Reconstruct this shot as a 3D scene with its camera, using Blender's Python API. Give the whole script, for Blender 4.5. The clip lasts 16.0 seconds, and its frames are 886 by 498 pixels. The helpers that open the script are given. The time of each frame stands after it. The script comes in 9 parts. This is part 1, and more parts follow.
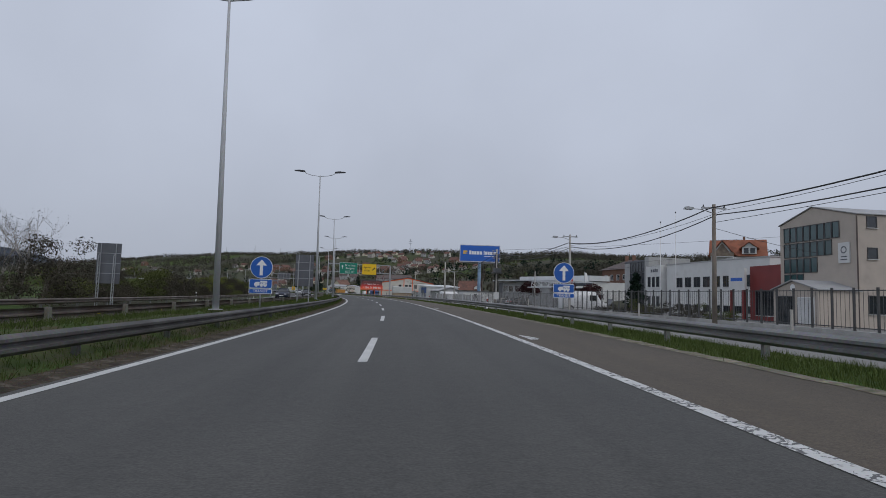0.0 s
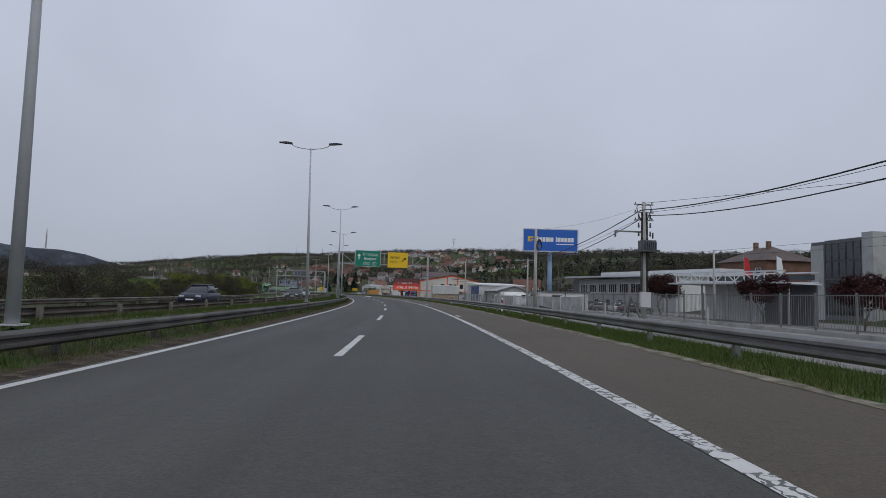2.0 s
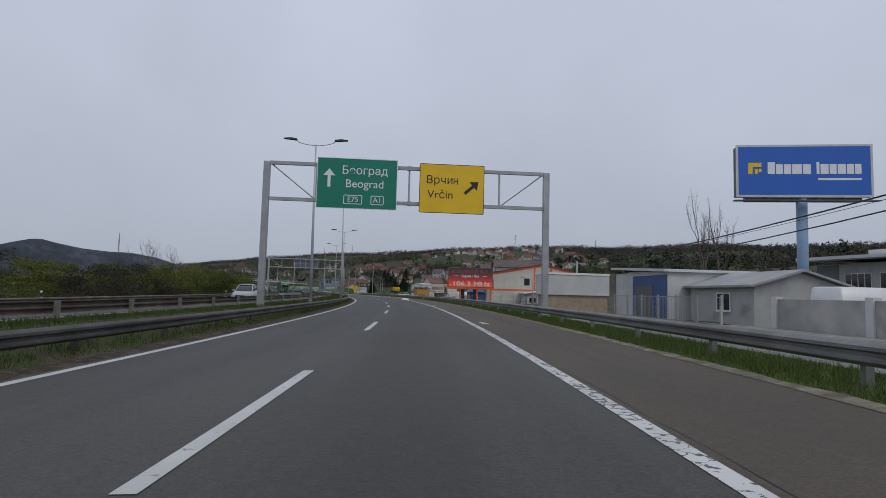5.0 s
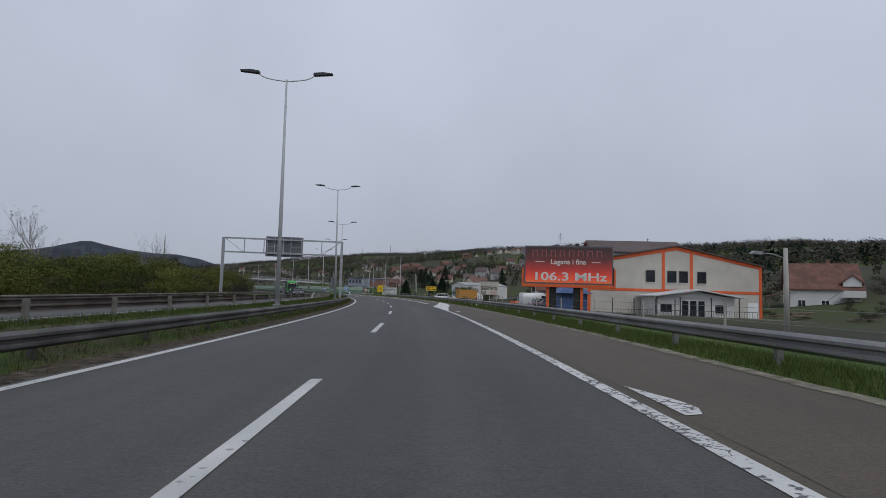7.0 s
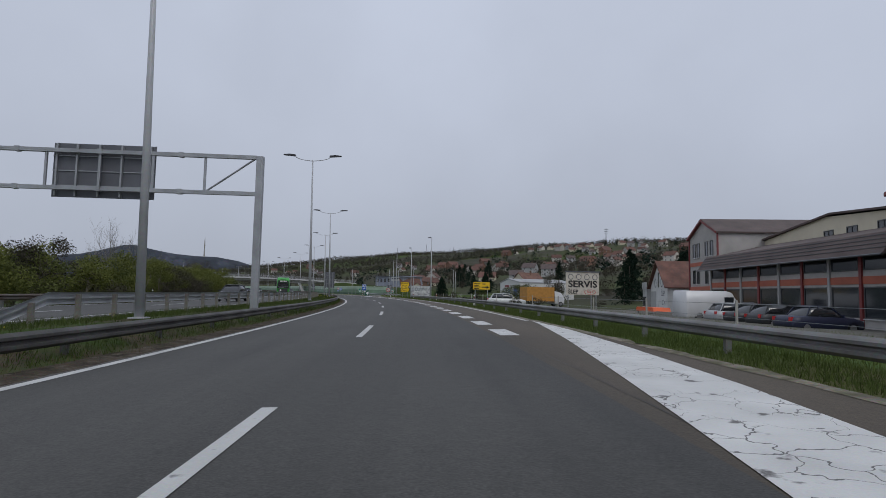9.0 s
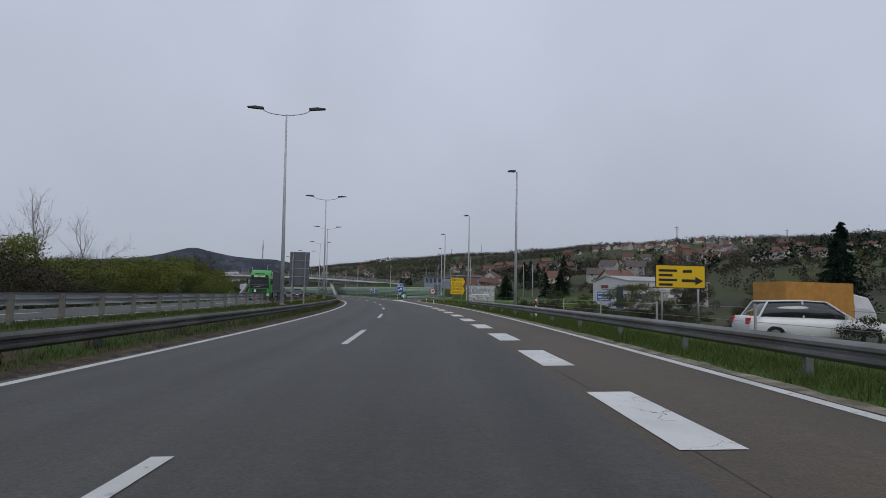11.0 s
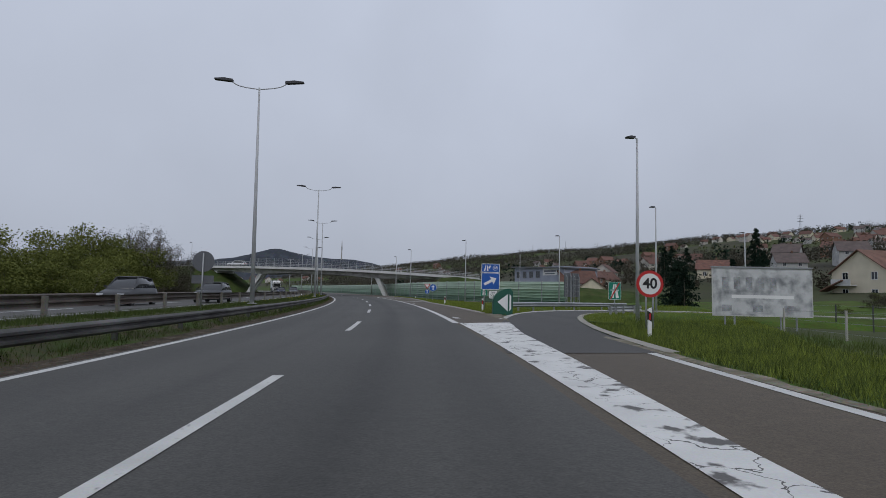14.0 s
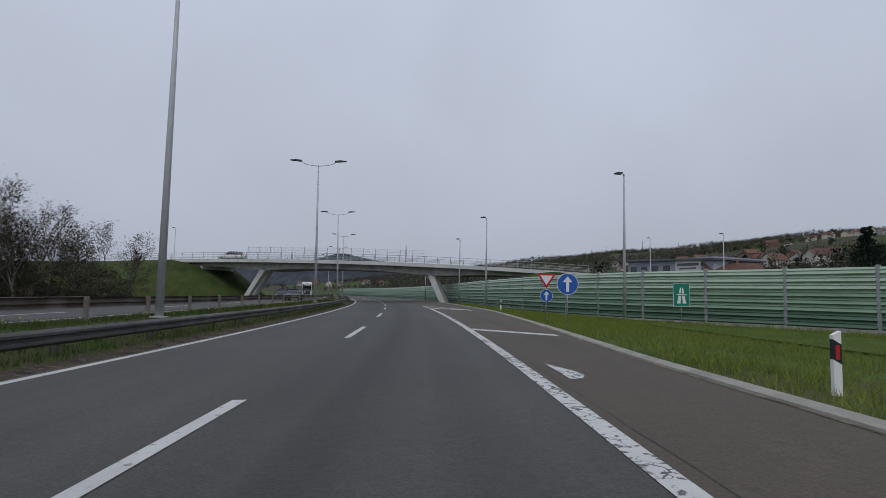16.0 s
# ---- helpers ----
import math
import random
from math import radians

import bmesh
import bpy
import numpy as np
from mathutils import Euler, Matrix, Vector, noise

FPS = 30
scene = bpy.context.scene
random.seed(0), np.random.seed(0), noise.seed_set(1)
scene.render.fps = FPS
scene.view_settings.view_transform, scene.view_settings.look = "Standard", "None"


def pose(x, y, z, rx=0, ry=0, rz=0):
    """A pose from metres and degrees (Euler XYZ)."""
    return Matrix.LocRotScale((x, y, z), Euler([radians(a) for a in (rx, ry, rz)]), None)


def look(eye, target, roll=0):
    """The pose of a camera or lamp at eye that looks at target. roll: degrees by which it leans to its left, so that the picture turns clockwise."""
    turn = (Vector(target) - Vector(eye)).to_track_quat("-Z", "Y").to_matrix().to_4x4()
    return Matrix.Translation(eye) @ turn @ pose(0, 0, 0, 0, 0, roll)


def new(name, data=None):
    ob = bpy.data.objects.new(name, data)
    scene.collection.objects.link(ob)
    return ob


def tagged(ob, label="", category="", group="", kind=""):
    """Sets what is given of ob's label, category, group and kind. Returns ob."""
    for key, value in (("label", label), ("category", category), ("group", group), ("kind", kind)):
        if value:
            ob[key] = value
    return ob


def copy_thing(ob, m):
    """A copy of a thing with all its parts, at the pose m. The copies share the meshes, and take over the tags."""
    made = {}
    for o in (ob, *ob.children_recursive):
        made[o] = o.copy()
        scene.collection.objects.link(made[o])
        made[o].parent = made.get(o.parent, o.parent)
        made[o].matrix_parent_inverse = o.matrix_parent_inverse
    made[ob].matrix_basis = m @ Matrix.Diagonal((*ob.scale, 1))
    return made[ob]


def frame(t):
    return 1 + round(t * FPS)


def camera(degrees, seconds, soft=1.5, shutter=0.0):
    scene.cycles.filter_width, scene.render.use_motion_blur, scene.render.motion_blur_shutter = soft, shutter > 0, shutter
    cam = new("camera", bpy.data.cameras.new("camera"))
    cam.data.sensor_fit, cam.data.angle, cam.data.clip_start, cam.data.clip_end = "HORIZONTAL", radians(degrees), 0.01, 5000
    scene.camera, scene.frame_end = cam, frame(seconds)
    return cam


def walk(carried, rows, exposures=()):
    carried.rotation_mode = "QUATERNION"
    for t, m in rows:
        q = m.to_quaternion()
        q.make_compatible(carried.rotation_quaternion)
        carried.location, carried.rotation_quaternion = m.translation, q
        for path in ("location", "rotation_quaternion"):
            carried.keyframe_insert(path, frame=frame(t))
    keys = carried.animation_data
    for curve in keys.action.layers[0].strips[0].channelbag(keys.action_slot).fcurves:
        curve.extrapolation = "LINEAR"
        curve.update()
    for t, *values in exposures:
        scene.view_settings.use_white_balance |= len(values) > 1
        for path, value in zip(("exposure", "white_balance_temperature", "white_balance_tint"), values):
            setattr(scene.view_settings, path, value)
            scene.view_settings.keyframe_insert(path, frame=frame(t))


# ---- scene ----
from mathutils.bvhtree import BVHTree
cam = camera(76.0, 16.0, 0.85)
walk(cam, [
    (0.0, look((0.66, -5.61, 1.220), (4.03, 44.12, 5.242), 1.73)),
    (0.5, look((0.95, 5.20, 1.229), (3.49, 54.98, 5.264), 1.40)),
    (1.0, look((1.06, 16.12, 1.236), (2.61, 65.94, 5.230), 1.44)),
    (1.5, look((0.96, 27.11, 1.241), (1.47, 76.94, 5.275), 1.81)),
    (2.0, look((0.64, 38.25, 1.244), (0.23, 88.09, 5.262), 1.73)),
    (2.5, look((0.13, 49.44, 1.246), (-1.05, 99.28, 5.162), 1.47)),
    (3.0, look((-0.51, 60.34, 1.248), (-2.60, 110.13, 5.260), 1.47)),
    (3.5, look((-1.30, 71.47, 1.250), (-4.31, 121.22, 5.287), 1.48)),
    (4.0, look((-2.30, 82.80, 1.252), (-6.18, 132.49, 5.255), 1.72)),
    (4.2, look((-2.75, 87.31, 1.253), (-6.95, 136.97, 5.223), 1.85)),
    (6.3, look((-9.61, 134.84, 1.248), (-17.39, 184.07, 5.181), 1.28)),
    (6.5, look((-10.45, 139.30, 1.247), (-18.58, 188.48, 5.172), 1.59)),
    (7.0, look((-12.68, 150.56, 1.244), (-21.64, 199.60, 5.185), 1.63)),
    (7.5, look((-15.08, 161.76, 1.244), (-24.79, 210.65, 5.179), 1.45)),
    (8.0, look((-17.67, 173.07, 1.244), (-28.13, 221.80, 5.215), 1.32)),
    (8.5, look((-20.51, 184.55, 1.244), (-31.78, 233.10, 5.242), 1.35)),
    (9.0, look((-23.58, 196.13, 1.246), (-35.68, 244.48, 5.113), 1.15)),
    (9.5, look((-26.73, 207.29, 1.249), (-39.70, 255.42, 5.146), 1.20)),
    (9.7, look((-28.04, 211.71, 1.250), (-41.38, 259.73, 5.173), 1.21)),
    (11.8, look((-44.62, 258.35, 1.256), (-63.13, 304.64, 5.157), 1.80)),
    (12.0, look((-46.49, 262.71, 1.255), (-65.32, 308.87, 5.116), 1.95)),
    (12.5, look((-51.34, 273.55, 1.252), (-71.00, 319.35, 5.120), 1.92)),
    (13.0, look((-56.32, 284.22, 1.252), (-76.98, 329.58, 5.180), 1.83)),
    (13.5, look((-61.44, 294.69, 1.256), (-83.16, 339.58, 4.944), 1.15)),
    (14.0, look((-66.91, 305.18, 1.259), (-89.84, 349.45, 5.073), 1.32)),
    (14.5, look((-72.60, 315.30, 1.261), (-96.77, 358.90, 5.106), 1.17)),
    (15.0, look((-78.61, 325.37, 1.265), (-104.13, 368.19, 5.129), 0.93)),
    (15.5, look((-85.06, 335.35, 1.264), (-111.82, 377.41, 5.145), 1.09)),
    (16.0, look((-91.55, 344.83, 1.263), (-119.33, 386.21, 5.294), 1.19)),
], exposures=[(0.0, 0.0), (16.0, 0.0)])

# ---------------------------------------------------------------- light
world = bpy.data.worlds.new("overcast_sky")
scene.world = world
world.use_nodes = True
wn = world.node_tree
wn.nodes.clear()
w_out = wn.nodes.new("ShaderNodeOutputWorld")
w_bg = wn.nodes.new("ShaderNodeBackground")
w_sky = wn.nodes.new("ShaderNodeTexSky")
w_sky.sky_type = "NISHITA"
w_sky.sun_disc = False
w_sky.sun_elevation = radians(48)
w_sky.sun_rotation = radians(150)
w_sky.air_density = 1.0
w_sky.dust_density = 2.0
w_hsv = wn.nodes.new("ShaderNodeHueSaturation")
w_hsv.inputs["Saturation"].default_value = 0.25
w_noise = wn.nodes.new("ShaderNodeTexNoise")
w_noise.inputs["Scale"].default_value = 2.2
w_noise.inputs["Detail"].default_value = 5.0
w_noise.inputs["Roughness"].default_value = 0.5
w_ramp = wn.nodes.new("ShaderNodeMapRange")
w_ramp.inputs["From Min"].default_value = 0.32
w_ramp.inputs["From Max"].default_value = 0.68
w_ramp.inputs["To Min"].default_value = 0.93
w_ramp.inputs["To Max"].default_value = 1.05
w_cloud = wn.nodes.new("ShaderNodeMix")
w_cloud.data_type = "RGBA"
w_cloud.inputs["Factor"].default_value = 0.86
w_cloud.inputs["B"].default_value = (6.0, 6.6, 8.0, 1.0)
w_mul = wn.nodes.new("ShaderNodeVectorMath")
w_mul.operation = "MULTIPLY"
wn.links.new(w_sky.outputs["Color"], w_hsv.inputs["Color"])
wn.links.new(w_hsv.outputs["Color"], w_cloud.inputs["A"])
wn.links.new(w_noise.outputs["Fac"], w_ramp.inputs["Value"])
wn.links.new(w_cloud.outputs["Result"], w_mul.inputs[0])
wn.links.new(w_ramp.outputs["Result"], w_mul.inputs[1])
# an overcast sky is dimmer towards the horizon
w_co = wn.nodes.new("ShaderNodeTexCoord")
w_xyz = wn.nodes.new("ShaderNodeSeparateXYZ")
w_grad = wn.nodes.new("ShaderNodeFloatCurve")
w_curve = w_grad.mapping.curves[0]
w_curve.points[0].location, w_curve.points[1].location = (0.0, 0.4), (1.0, 0.62)
for p in ((0.1, 0.43), (0.28, 0.5), (0.45, 0.54)):
    w_curve.points.new(*p)
w_grad.mapping.update()
w_two = wn.nodes.new("ShaderNodeMath")
w_two.operation = "MULTIPLY"
w_two.inputs[1].default_value = 2.0
w_dim = wn.nodes.new("ShaderNodeVectorMath")
w_dim.operation = "MULTIPLY"
wn.links.new(w_co.outputs["Generated"], w_xyz.inputs[0])
wn.links.new(w_xyz.outputs["Z"], w_grad.inputs["Value"])
wn.links.new(w_grad.outputs["Value"], w_two.inputs[0])
wn.links.new(w_mul.outputs["Vector"], w_dim.inputs[0])
wn.links.new(w_two.outputs[0], w_dim.inputs[1])
wn.links.new(w_dim.outputs["Vector"], w_bg.inputs["Color"])
wn.links.new(w_bg.outputs["Background"], w_out.inputs["Surface"])
w_bg.inputs["Strength"].default_value = 0.085

sun = new("sun", bpy.data.lights.new("sun", "SUN"))
sun.data.energy = 0.6
sun.data.angle = radians(25)
sun.data.color = (1.0, 0.96, 0.9)
sun.matrix_world = look((60, -80, 120), (0, 0, 0))

# ---------------------------------------------------------------- road alignment
KNOTS = (-50, 0, 80, 160, 240, 320, 400, 480, 600, 900)
BENDS = (1.102, 1.130, 1.298, 1.588, 1.776, 2.479, 1.260, 1.728, 1.706, 1.695)
BANK = 0.0288
STEP = 2.0
ROAD_S = np.arange(-60, 901, STEP)
_k = np.interp(ROAD_S, KNOTS, BENDS) / 1000
ROAD_H = np.concatenate([[0], np.cumsum((_k[1:] + _k[:-1]) / 2 * STEP)])
ROAD_H -= np.interp(0, ROAD_S, ROAD_H)
_m = (ROAD_H[1:] + ROAD_H[:-1]) / 2
ROAD_X = np.concatenate([[0], np.cumsum(-np.sin(_m) * STEP)])
ROAD_Y = np.concatenate([[0], np.cumsum(np.cos(_m) * STEP)])
ROAD_X -= np.interp(0, ROAD_S, ROAD_X)
ROAD_Y -= np.interp(0, ROAD_S, ROAD_Y)


def heading(s):
    return float(np.interp(s, ROAD_S, ROAD_H))


def place(s, u, z=0.0):
    """World place of a point s metres along the road, u metres to the right of its centre line."""
    h = heading(s)
    return Vector((float(np.interp(s, ROAD_S, ROAD_X)) + u * math.cos(h), float(np.interp(s, ROAD_S, ROAD_Y)) + u * math.sin(h), z))


def stand(s, u, z=0.0, turn=0.0):
    """Pose at a road place: local x to the right, y ahead."""
    return Matrix.Translation(place(s, u, z)) @ Matrix.Rotation(heading(s) + radians(turn), 4, "Z")


def along(points):
    """The same for a pose facing from the first to the second road point: local x runs along, y to its left."""
    a, b = place(*points[0]), place(*points[1])
    return Matrix.Translation(a) @ Matrix.Rotation(math.atan2(b.y - a.y, b.x - a.x), 4, "Z"), (b - a).length


def bank(u):
    return BANK * u


def smooth(a, b, x):
    t = np.clip((x - a) / (b - a), 0, 1)
    return t * t * (3 - 2 * t)


# height of the ground beside the road, by the distance to the right of the centre line
PROFILE_U = (-400, -60, -24, -19.5, -18.6, -8.9, -8.2, -6.2, -5.0, -4.4, -3.9, 6.4, 6.9, 7.6, 9.0, 14, 20, 45, 80, 400)
PROFILE_Z = (-2.0, -1.6, -0.9, -0.05, 0.05, 0.2, 0.24, 0.36, -0.06, -0.13, -0.12, 0.18, 0.21, 0.2, 0.05, -0.05, -0.15, -0.7, -0.3, 0.0)


def side_z(u):
    return np.interp(u, PROFILE_U, PROFILE_Z)


RIDGE = ((-900, 1150, 2), (-660, 1320, 24), (-520, 1390, 60), (-364, 1430, 84), (-120, 1330, 84), (13, 1235, 88), (260, 960, 70), (480, 560, 44), (560, 100, 36), (600, -400, 36))


MOUNTAIN = ((-2900, 1900, 92), (-2450, 2080, 120), (-2250, 2217, 140), (-2167, 2274, 160), (-2073, 2338, 190), (-2047, 2358, 201), (-2018, 2390, 196), (-1987, 2424, 182), (-1887, 2536, 165), (-1800, 2668, 162), (-1760, 2755, 150), (-1728, 2834, 132), (-1600, 3250, 60))


def hill_z(x, y):
    best = np.zeros_like(x)
    for (ax, ay, ah), (bx, by, bh) in zip(RIDGE[:-1], RIDGE[1:]):
        dx, dy = bx - ax, by - ay
        t = np.clip(((x - ax) * dx + (y - ay) * dy) / (dx * dx + dy * dy), 0, 1)
        d = np.hypot(x - ax - t * dx, y - ay - t * dy)
        h = ah + t * (bh - ah)
        best = np.maximum(best, h * np.clip((np.exp(-((d / 430) ** 2)) - 0.07) / 0.93, 0, 1))
    for (ax, ay, ah), (bx, by, bh) in zip(MOUNTAIN[:-1], MOUNTAIN[1:]):
        dx, dy = bx - ax, by - ay
        t = np.clip(((x - ax) * dx + (y - ay) * dy) / (dx * dx + dy * dy), 0, 1)
        d = np.hypot(x - ax - t * dx, y - ay - t * dy)
        best = np.maximum(best, 0.97 * (ah + t * (bh - ah)) * np.exp(-((d / 120) ** 2)))
    return best


def to_road(x, y):
    i = np.empty(x.shape, int)
    for n in range(0, len(x), 4000):
        i[n : n + 4000] = ((x[n : n + 4000, None] - ROAD_X) ** 2 + (y[n : n + 4000, None] - ROAD_Y) ** 2).argmin(1)
    h = ROAD_H[i]
    dx, dy = x - ROAD_X[i], y - ROAD_Y[i]
    return ROAD_S[i] - np.sin(h) * dx + np.cos(h) * dy, np.cos(h) * dx + np.sin(h) * dy


def ground_z(x, y):
    x, y = np.atleast_1d(np.asarray(x, float)), np.atleast_1d(np.asarray(y, float))
    s, u = to_road(x, y)
    z = side_z(u) + hill_z(x, y) * smooth(40, 140, np.abs(u))
    return z


def gz(s, u):
    p = place(s, u)
    return float(ground_z(p.x, p.y)[0])


# ---------------------------------------------------------------- materials
def mat(name, color, rough=0.8, metal=0.0, scale=3.0, var=0.25, bump=0.15, fine=40.0, spots=None, random_tint=0.0, spec=0.5, transmission=0.0, alpha=1.0):
    """A surface with variation at two scales: broad patches and fine grain, with relief."""
    m = bpy.data.materials.new(name)
    m.use_nodes = True
    nt = m.node_tree
    b = nt.nodes["Principled BSDF"]
    b.inputs["Roughness"].default_value = rough
    b.inputs["Metallic"].default_value = metal
    b.inputs["Specular IOR Level"].default_value = spec
    b.inputs["Transmission Weight"].default_value = transmission
    b.inputs["Alpha"].default_value = alpha
    tc = nt.nodes.new("ShaderNodeTexCoord")
    n1 = nt.nodes.new("ShaderNodeTexNoise")
    n1.inputs["Scale"].default_value = scale
    n1.inputs["Detail"].default_value = 4.0
    n2 = nt.nodes.new("ShaderNodeTexNoise")
    n2.inputs["Scale"].default_value = fine
    n2.inputs["Detail"].default_value = 3.0
    for n in (n1, n2):
        nt.links.new(tc.outputs["Object"], n.inputs["Vector"])
    lo = tuple(c * (1 - var) for c in color) + (1,)
    hi = tuple(min(1, c * (1 + var)) for c in color) + (1,)
    r1 = nt.nodes.new("ShaderNodeValToRGB")
    r1.color_ramp.elements[0].position, r1.color_ramp.elements[1].position = 0.3, 0.7
    r1.color_ramp.elements[0].color, r1.color_ramp.elements[1].color = lo, hi
    nt.links.new(n1.outputs["Fac"], r1.inputs["Fac"])
    mx = nt.nodes.new("ShaderNodeMix")
    mx.data_type, mx.blend_type = "RGBA", "OVERLAY"
    mx.inputs["Factor"].default_value = min(1.0, var * 1.6)
    nt.links.new(r1.outputs["Color"], mx.inputs["A"])
    nt.links.new(n2.outputs["Color"], mx.inputs["B"])
    hs = nt.nodes.new("ShaderNodeHueSaturation")
    hs.inputs["Saturation"].default_value = 1.0
    nt.links.new(mx.outputs["Result"], hs.inputs["Color"])
    last = hs.outputs["Color"]
    if random_tint:
        oi = nt.nodes.new("ShaderNodeObjectInfo")
        mr = nt.nodes.new("ShaderNodeMapRange")
        mr.inputs["To Min"].default_value, mr.inputs["To Max"].default_value = 1 - random_tint, 1 + random_tint
        nt.links.new(oi.outputs["Random"], mr.inputs["Value"])
        nt.links.new(mr.outputs["Result"], hs.inputs["Value"])
    if spots:
        color2, s_scale, edge, soft = spots
        n3 = nt.nodes.new("ShaderNodeTexNoise")
        n3.inputs["Scale"].default_value = s_scale
        n3.inputs["Detail"].default_value = 6.0
        nt.links.new(tc.outputs["Object"], n3.inputs["Vector"])
        mr3 = nt.nodes.new("ShaderNodeMapRange")
        mr3.inputs["From Min"].default_value, mr3.inputs["From Max"].default_value = edge - soft, edge + soft
        nt.links.new(n3.outputs["Fac"], mr3.inputs["Value"])
        m3 = nt.nodes.new("ShaderNodeMix")
        m3.data_type = "RGBA"
        nt.links.new(mr3.outputs["Result"], m3.inputs["Factor"])
        nt.links.new(last, m3.inputs["A"])
        m3.inputs["B"].default_value = (*color2, 1)
        last = m3.outputs["Result"]
    nt.links.new(last, b.inputs["Base Color"])
    if bump:
        bp = nt.nodes.new("ShaderNodeBump")
        bp.inputs["Strength"].default_value = bump
        bp.inputs["Distance"].default_value = 0.02
        nt.links.new(n2.outputs["Fac"], bp.inputs["Height"])
        nt.links.new(bp.outputs["Normal"], b.inputs["Normal"])
    return m



def road_mat(name, color, stain, streak=0.2, grain=0.3):
    """Worn asphalt: coarse stone grain, lighter and darker streaks along the lanes, stains and fine cracks."""
    m = bpy.data.materials.new(name)
    m.use_nodes = True
    nt = m.node_tree
    b = nt.nodes["Principled BSDF"]
    b.inputs["Roughness"].default_value = 0.74
    b.inputs["Specular IOR Level"].default_value = 0.4
    tc = nt.nodes.new("ShaderNodeTexCoord")
    at = nt.nodes.new("ShaderNodeAttribute")
    at.attribute_name = "road_place"

    def noise_of(vec, scale, detail, rough=0.5, stretch=None):
        n = nt.nodes.new("ShaderNodeTexNoise")
        n.inputs["Scale"].default_value = scale
        n.inputs["Detail"].default_value = detail
        n.inputs["Roughness"].default_value = rough
        if stretch:
            mp = nt.nodes.new("ShaderNodeVectorMath")
            mp.operation = "MULTIPLY"
            mp.inputs[1].default_value = stretch
            nt.links.new(vec, mp.inputs[0])
            vec = mp.outputs["Vector"]
        nt.links.new(vec, n.inputs["Vector"])
        return n.outputs["Fac"]

    def remap(src, a, b_, lo, hi):
        r = nt.nodes.new("ShaderNodeMapRange")
        for k, v in (("From Min", a), ("From Max", b_), ("To Min", lo), ("To Max", hi)):
            r.inputs[k].default_value = v
        nt.links.new(src, r.inputs["Value"])
        return r.outputs["Result"]

    def times(x, y):
        q = nt.nodes.new("ShaderNodeMath")
        q.operation = "MULTIPLY"
        nt.links.new(x, q.inputs[0])
        nt.links.new(y, q.inputs[1])
        return q.outputs[0]

    lanes = remap(noise_of(at.outputs["Vector"], 1.0, 3.0, 0.5, (0.012, 0.9, 0)), 0.3, 0.7, 1 - streak, 1 + streak)
    patches = remap(noise_of(tc.outputs["Object"], 0.16, 4.0, 0.6), 0.3, 0.7, 0.88, 1.12)
    g1 = noise_of(tc.outputs["Object"], 38.0, 2.0, 0.7)
    stones = remap(g1, 0.3, 0.7, 1 - grain, 1 + grain)
    g2 = noise_of(tc.outputs["Object"], 9.0, 3.0, 0.6)
    mid = remap(g2, 0.3, 0.7, 0.88, 1.12)
    f = times(times(lanes, patches), times(stones, mid))
    # oil-darkened band between the wheel tracks of the right lane
    sep = nt.nodes.new("ShaderNodeSeparateXYZ")
    nt.links.new(at.outputs["Vector"], sep.inputs[0])
    off = nt.nodes.new("ShaderNodeMath")
    off.operation = "SUBTRACT"
    off.inputs[1].default_value = 1.25
    nt.links.new(sep.outputs["Y"], off.inputs[0])
    side = nt.nodes.new("ShaderNodeMath")
    side.operation = "ABSOLUTE"
    nt.links.new(off.outputs[0], side.inputs[0])
    band = times(remap(side.outputs[0], 0.1, 0.8, 1.0, 0.0), remap(sep.outputs["X"], 262.0, 310.0, 0.25, 1.0))
    blot = times(band, remap(noise_of(at.outputs["Vector"], 1.0, 3.0, 0.6, (0.12, 1.1, 0)), 0.3, 0.65, 0.35, 1.0))
    f = times(f, remap(blot, 0.0, 1.0, 1.0, 0.66))
    st = nt.nodes.new("ShaderNodeMix")
    st.data_type = "RGBA"
    st.inputs["A"].default_value, st.inputs["B"].default_value = (*color, 1), (*stain, 1)
    nt.links.new(remap(noise_of(at.outputs["Vector"], 1.0, 4.0, 0.6, (0.05, 0.45, 0)), 0.56, 0.72, 0.0, 0.8), st.inputs["Factor"])
    mul = nt.nodes.new("ShaderNodeVectorMath")
    mul.operation = "SCALE"
    nt.links.new(st.outputs["Result"], mul.inputs[0])
    nt.links.new(f, mul.inputs["Scale"])
    nt.links.new(mul.outputs["Vector"], b.inputs["Base Color"])
    bp = nt.nodes.new("ShaderNodeBump")
    bp.inputs["Strength"].default_value = 0.5
    bp.inputs["Distance"].default_value = 0.012
    nt.links.new(g1, bp.inputs["Height"])
    nt.links.new(bp.outputs["Normal"], b.inputs["Normal"])
    return m


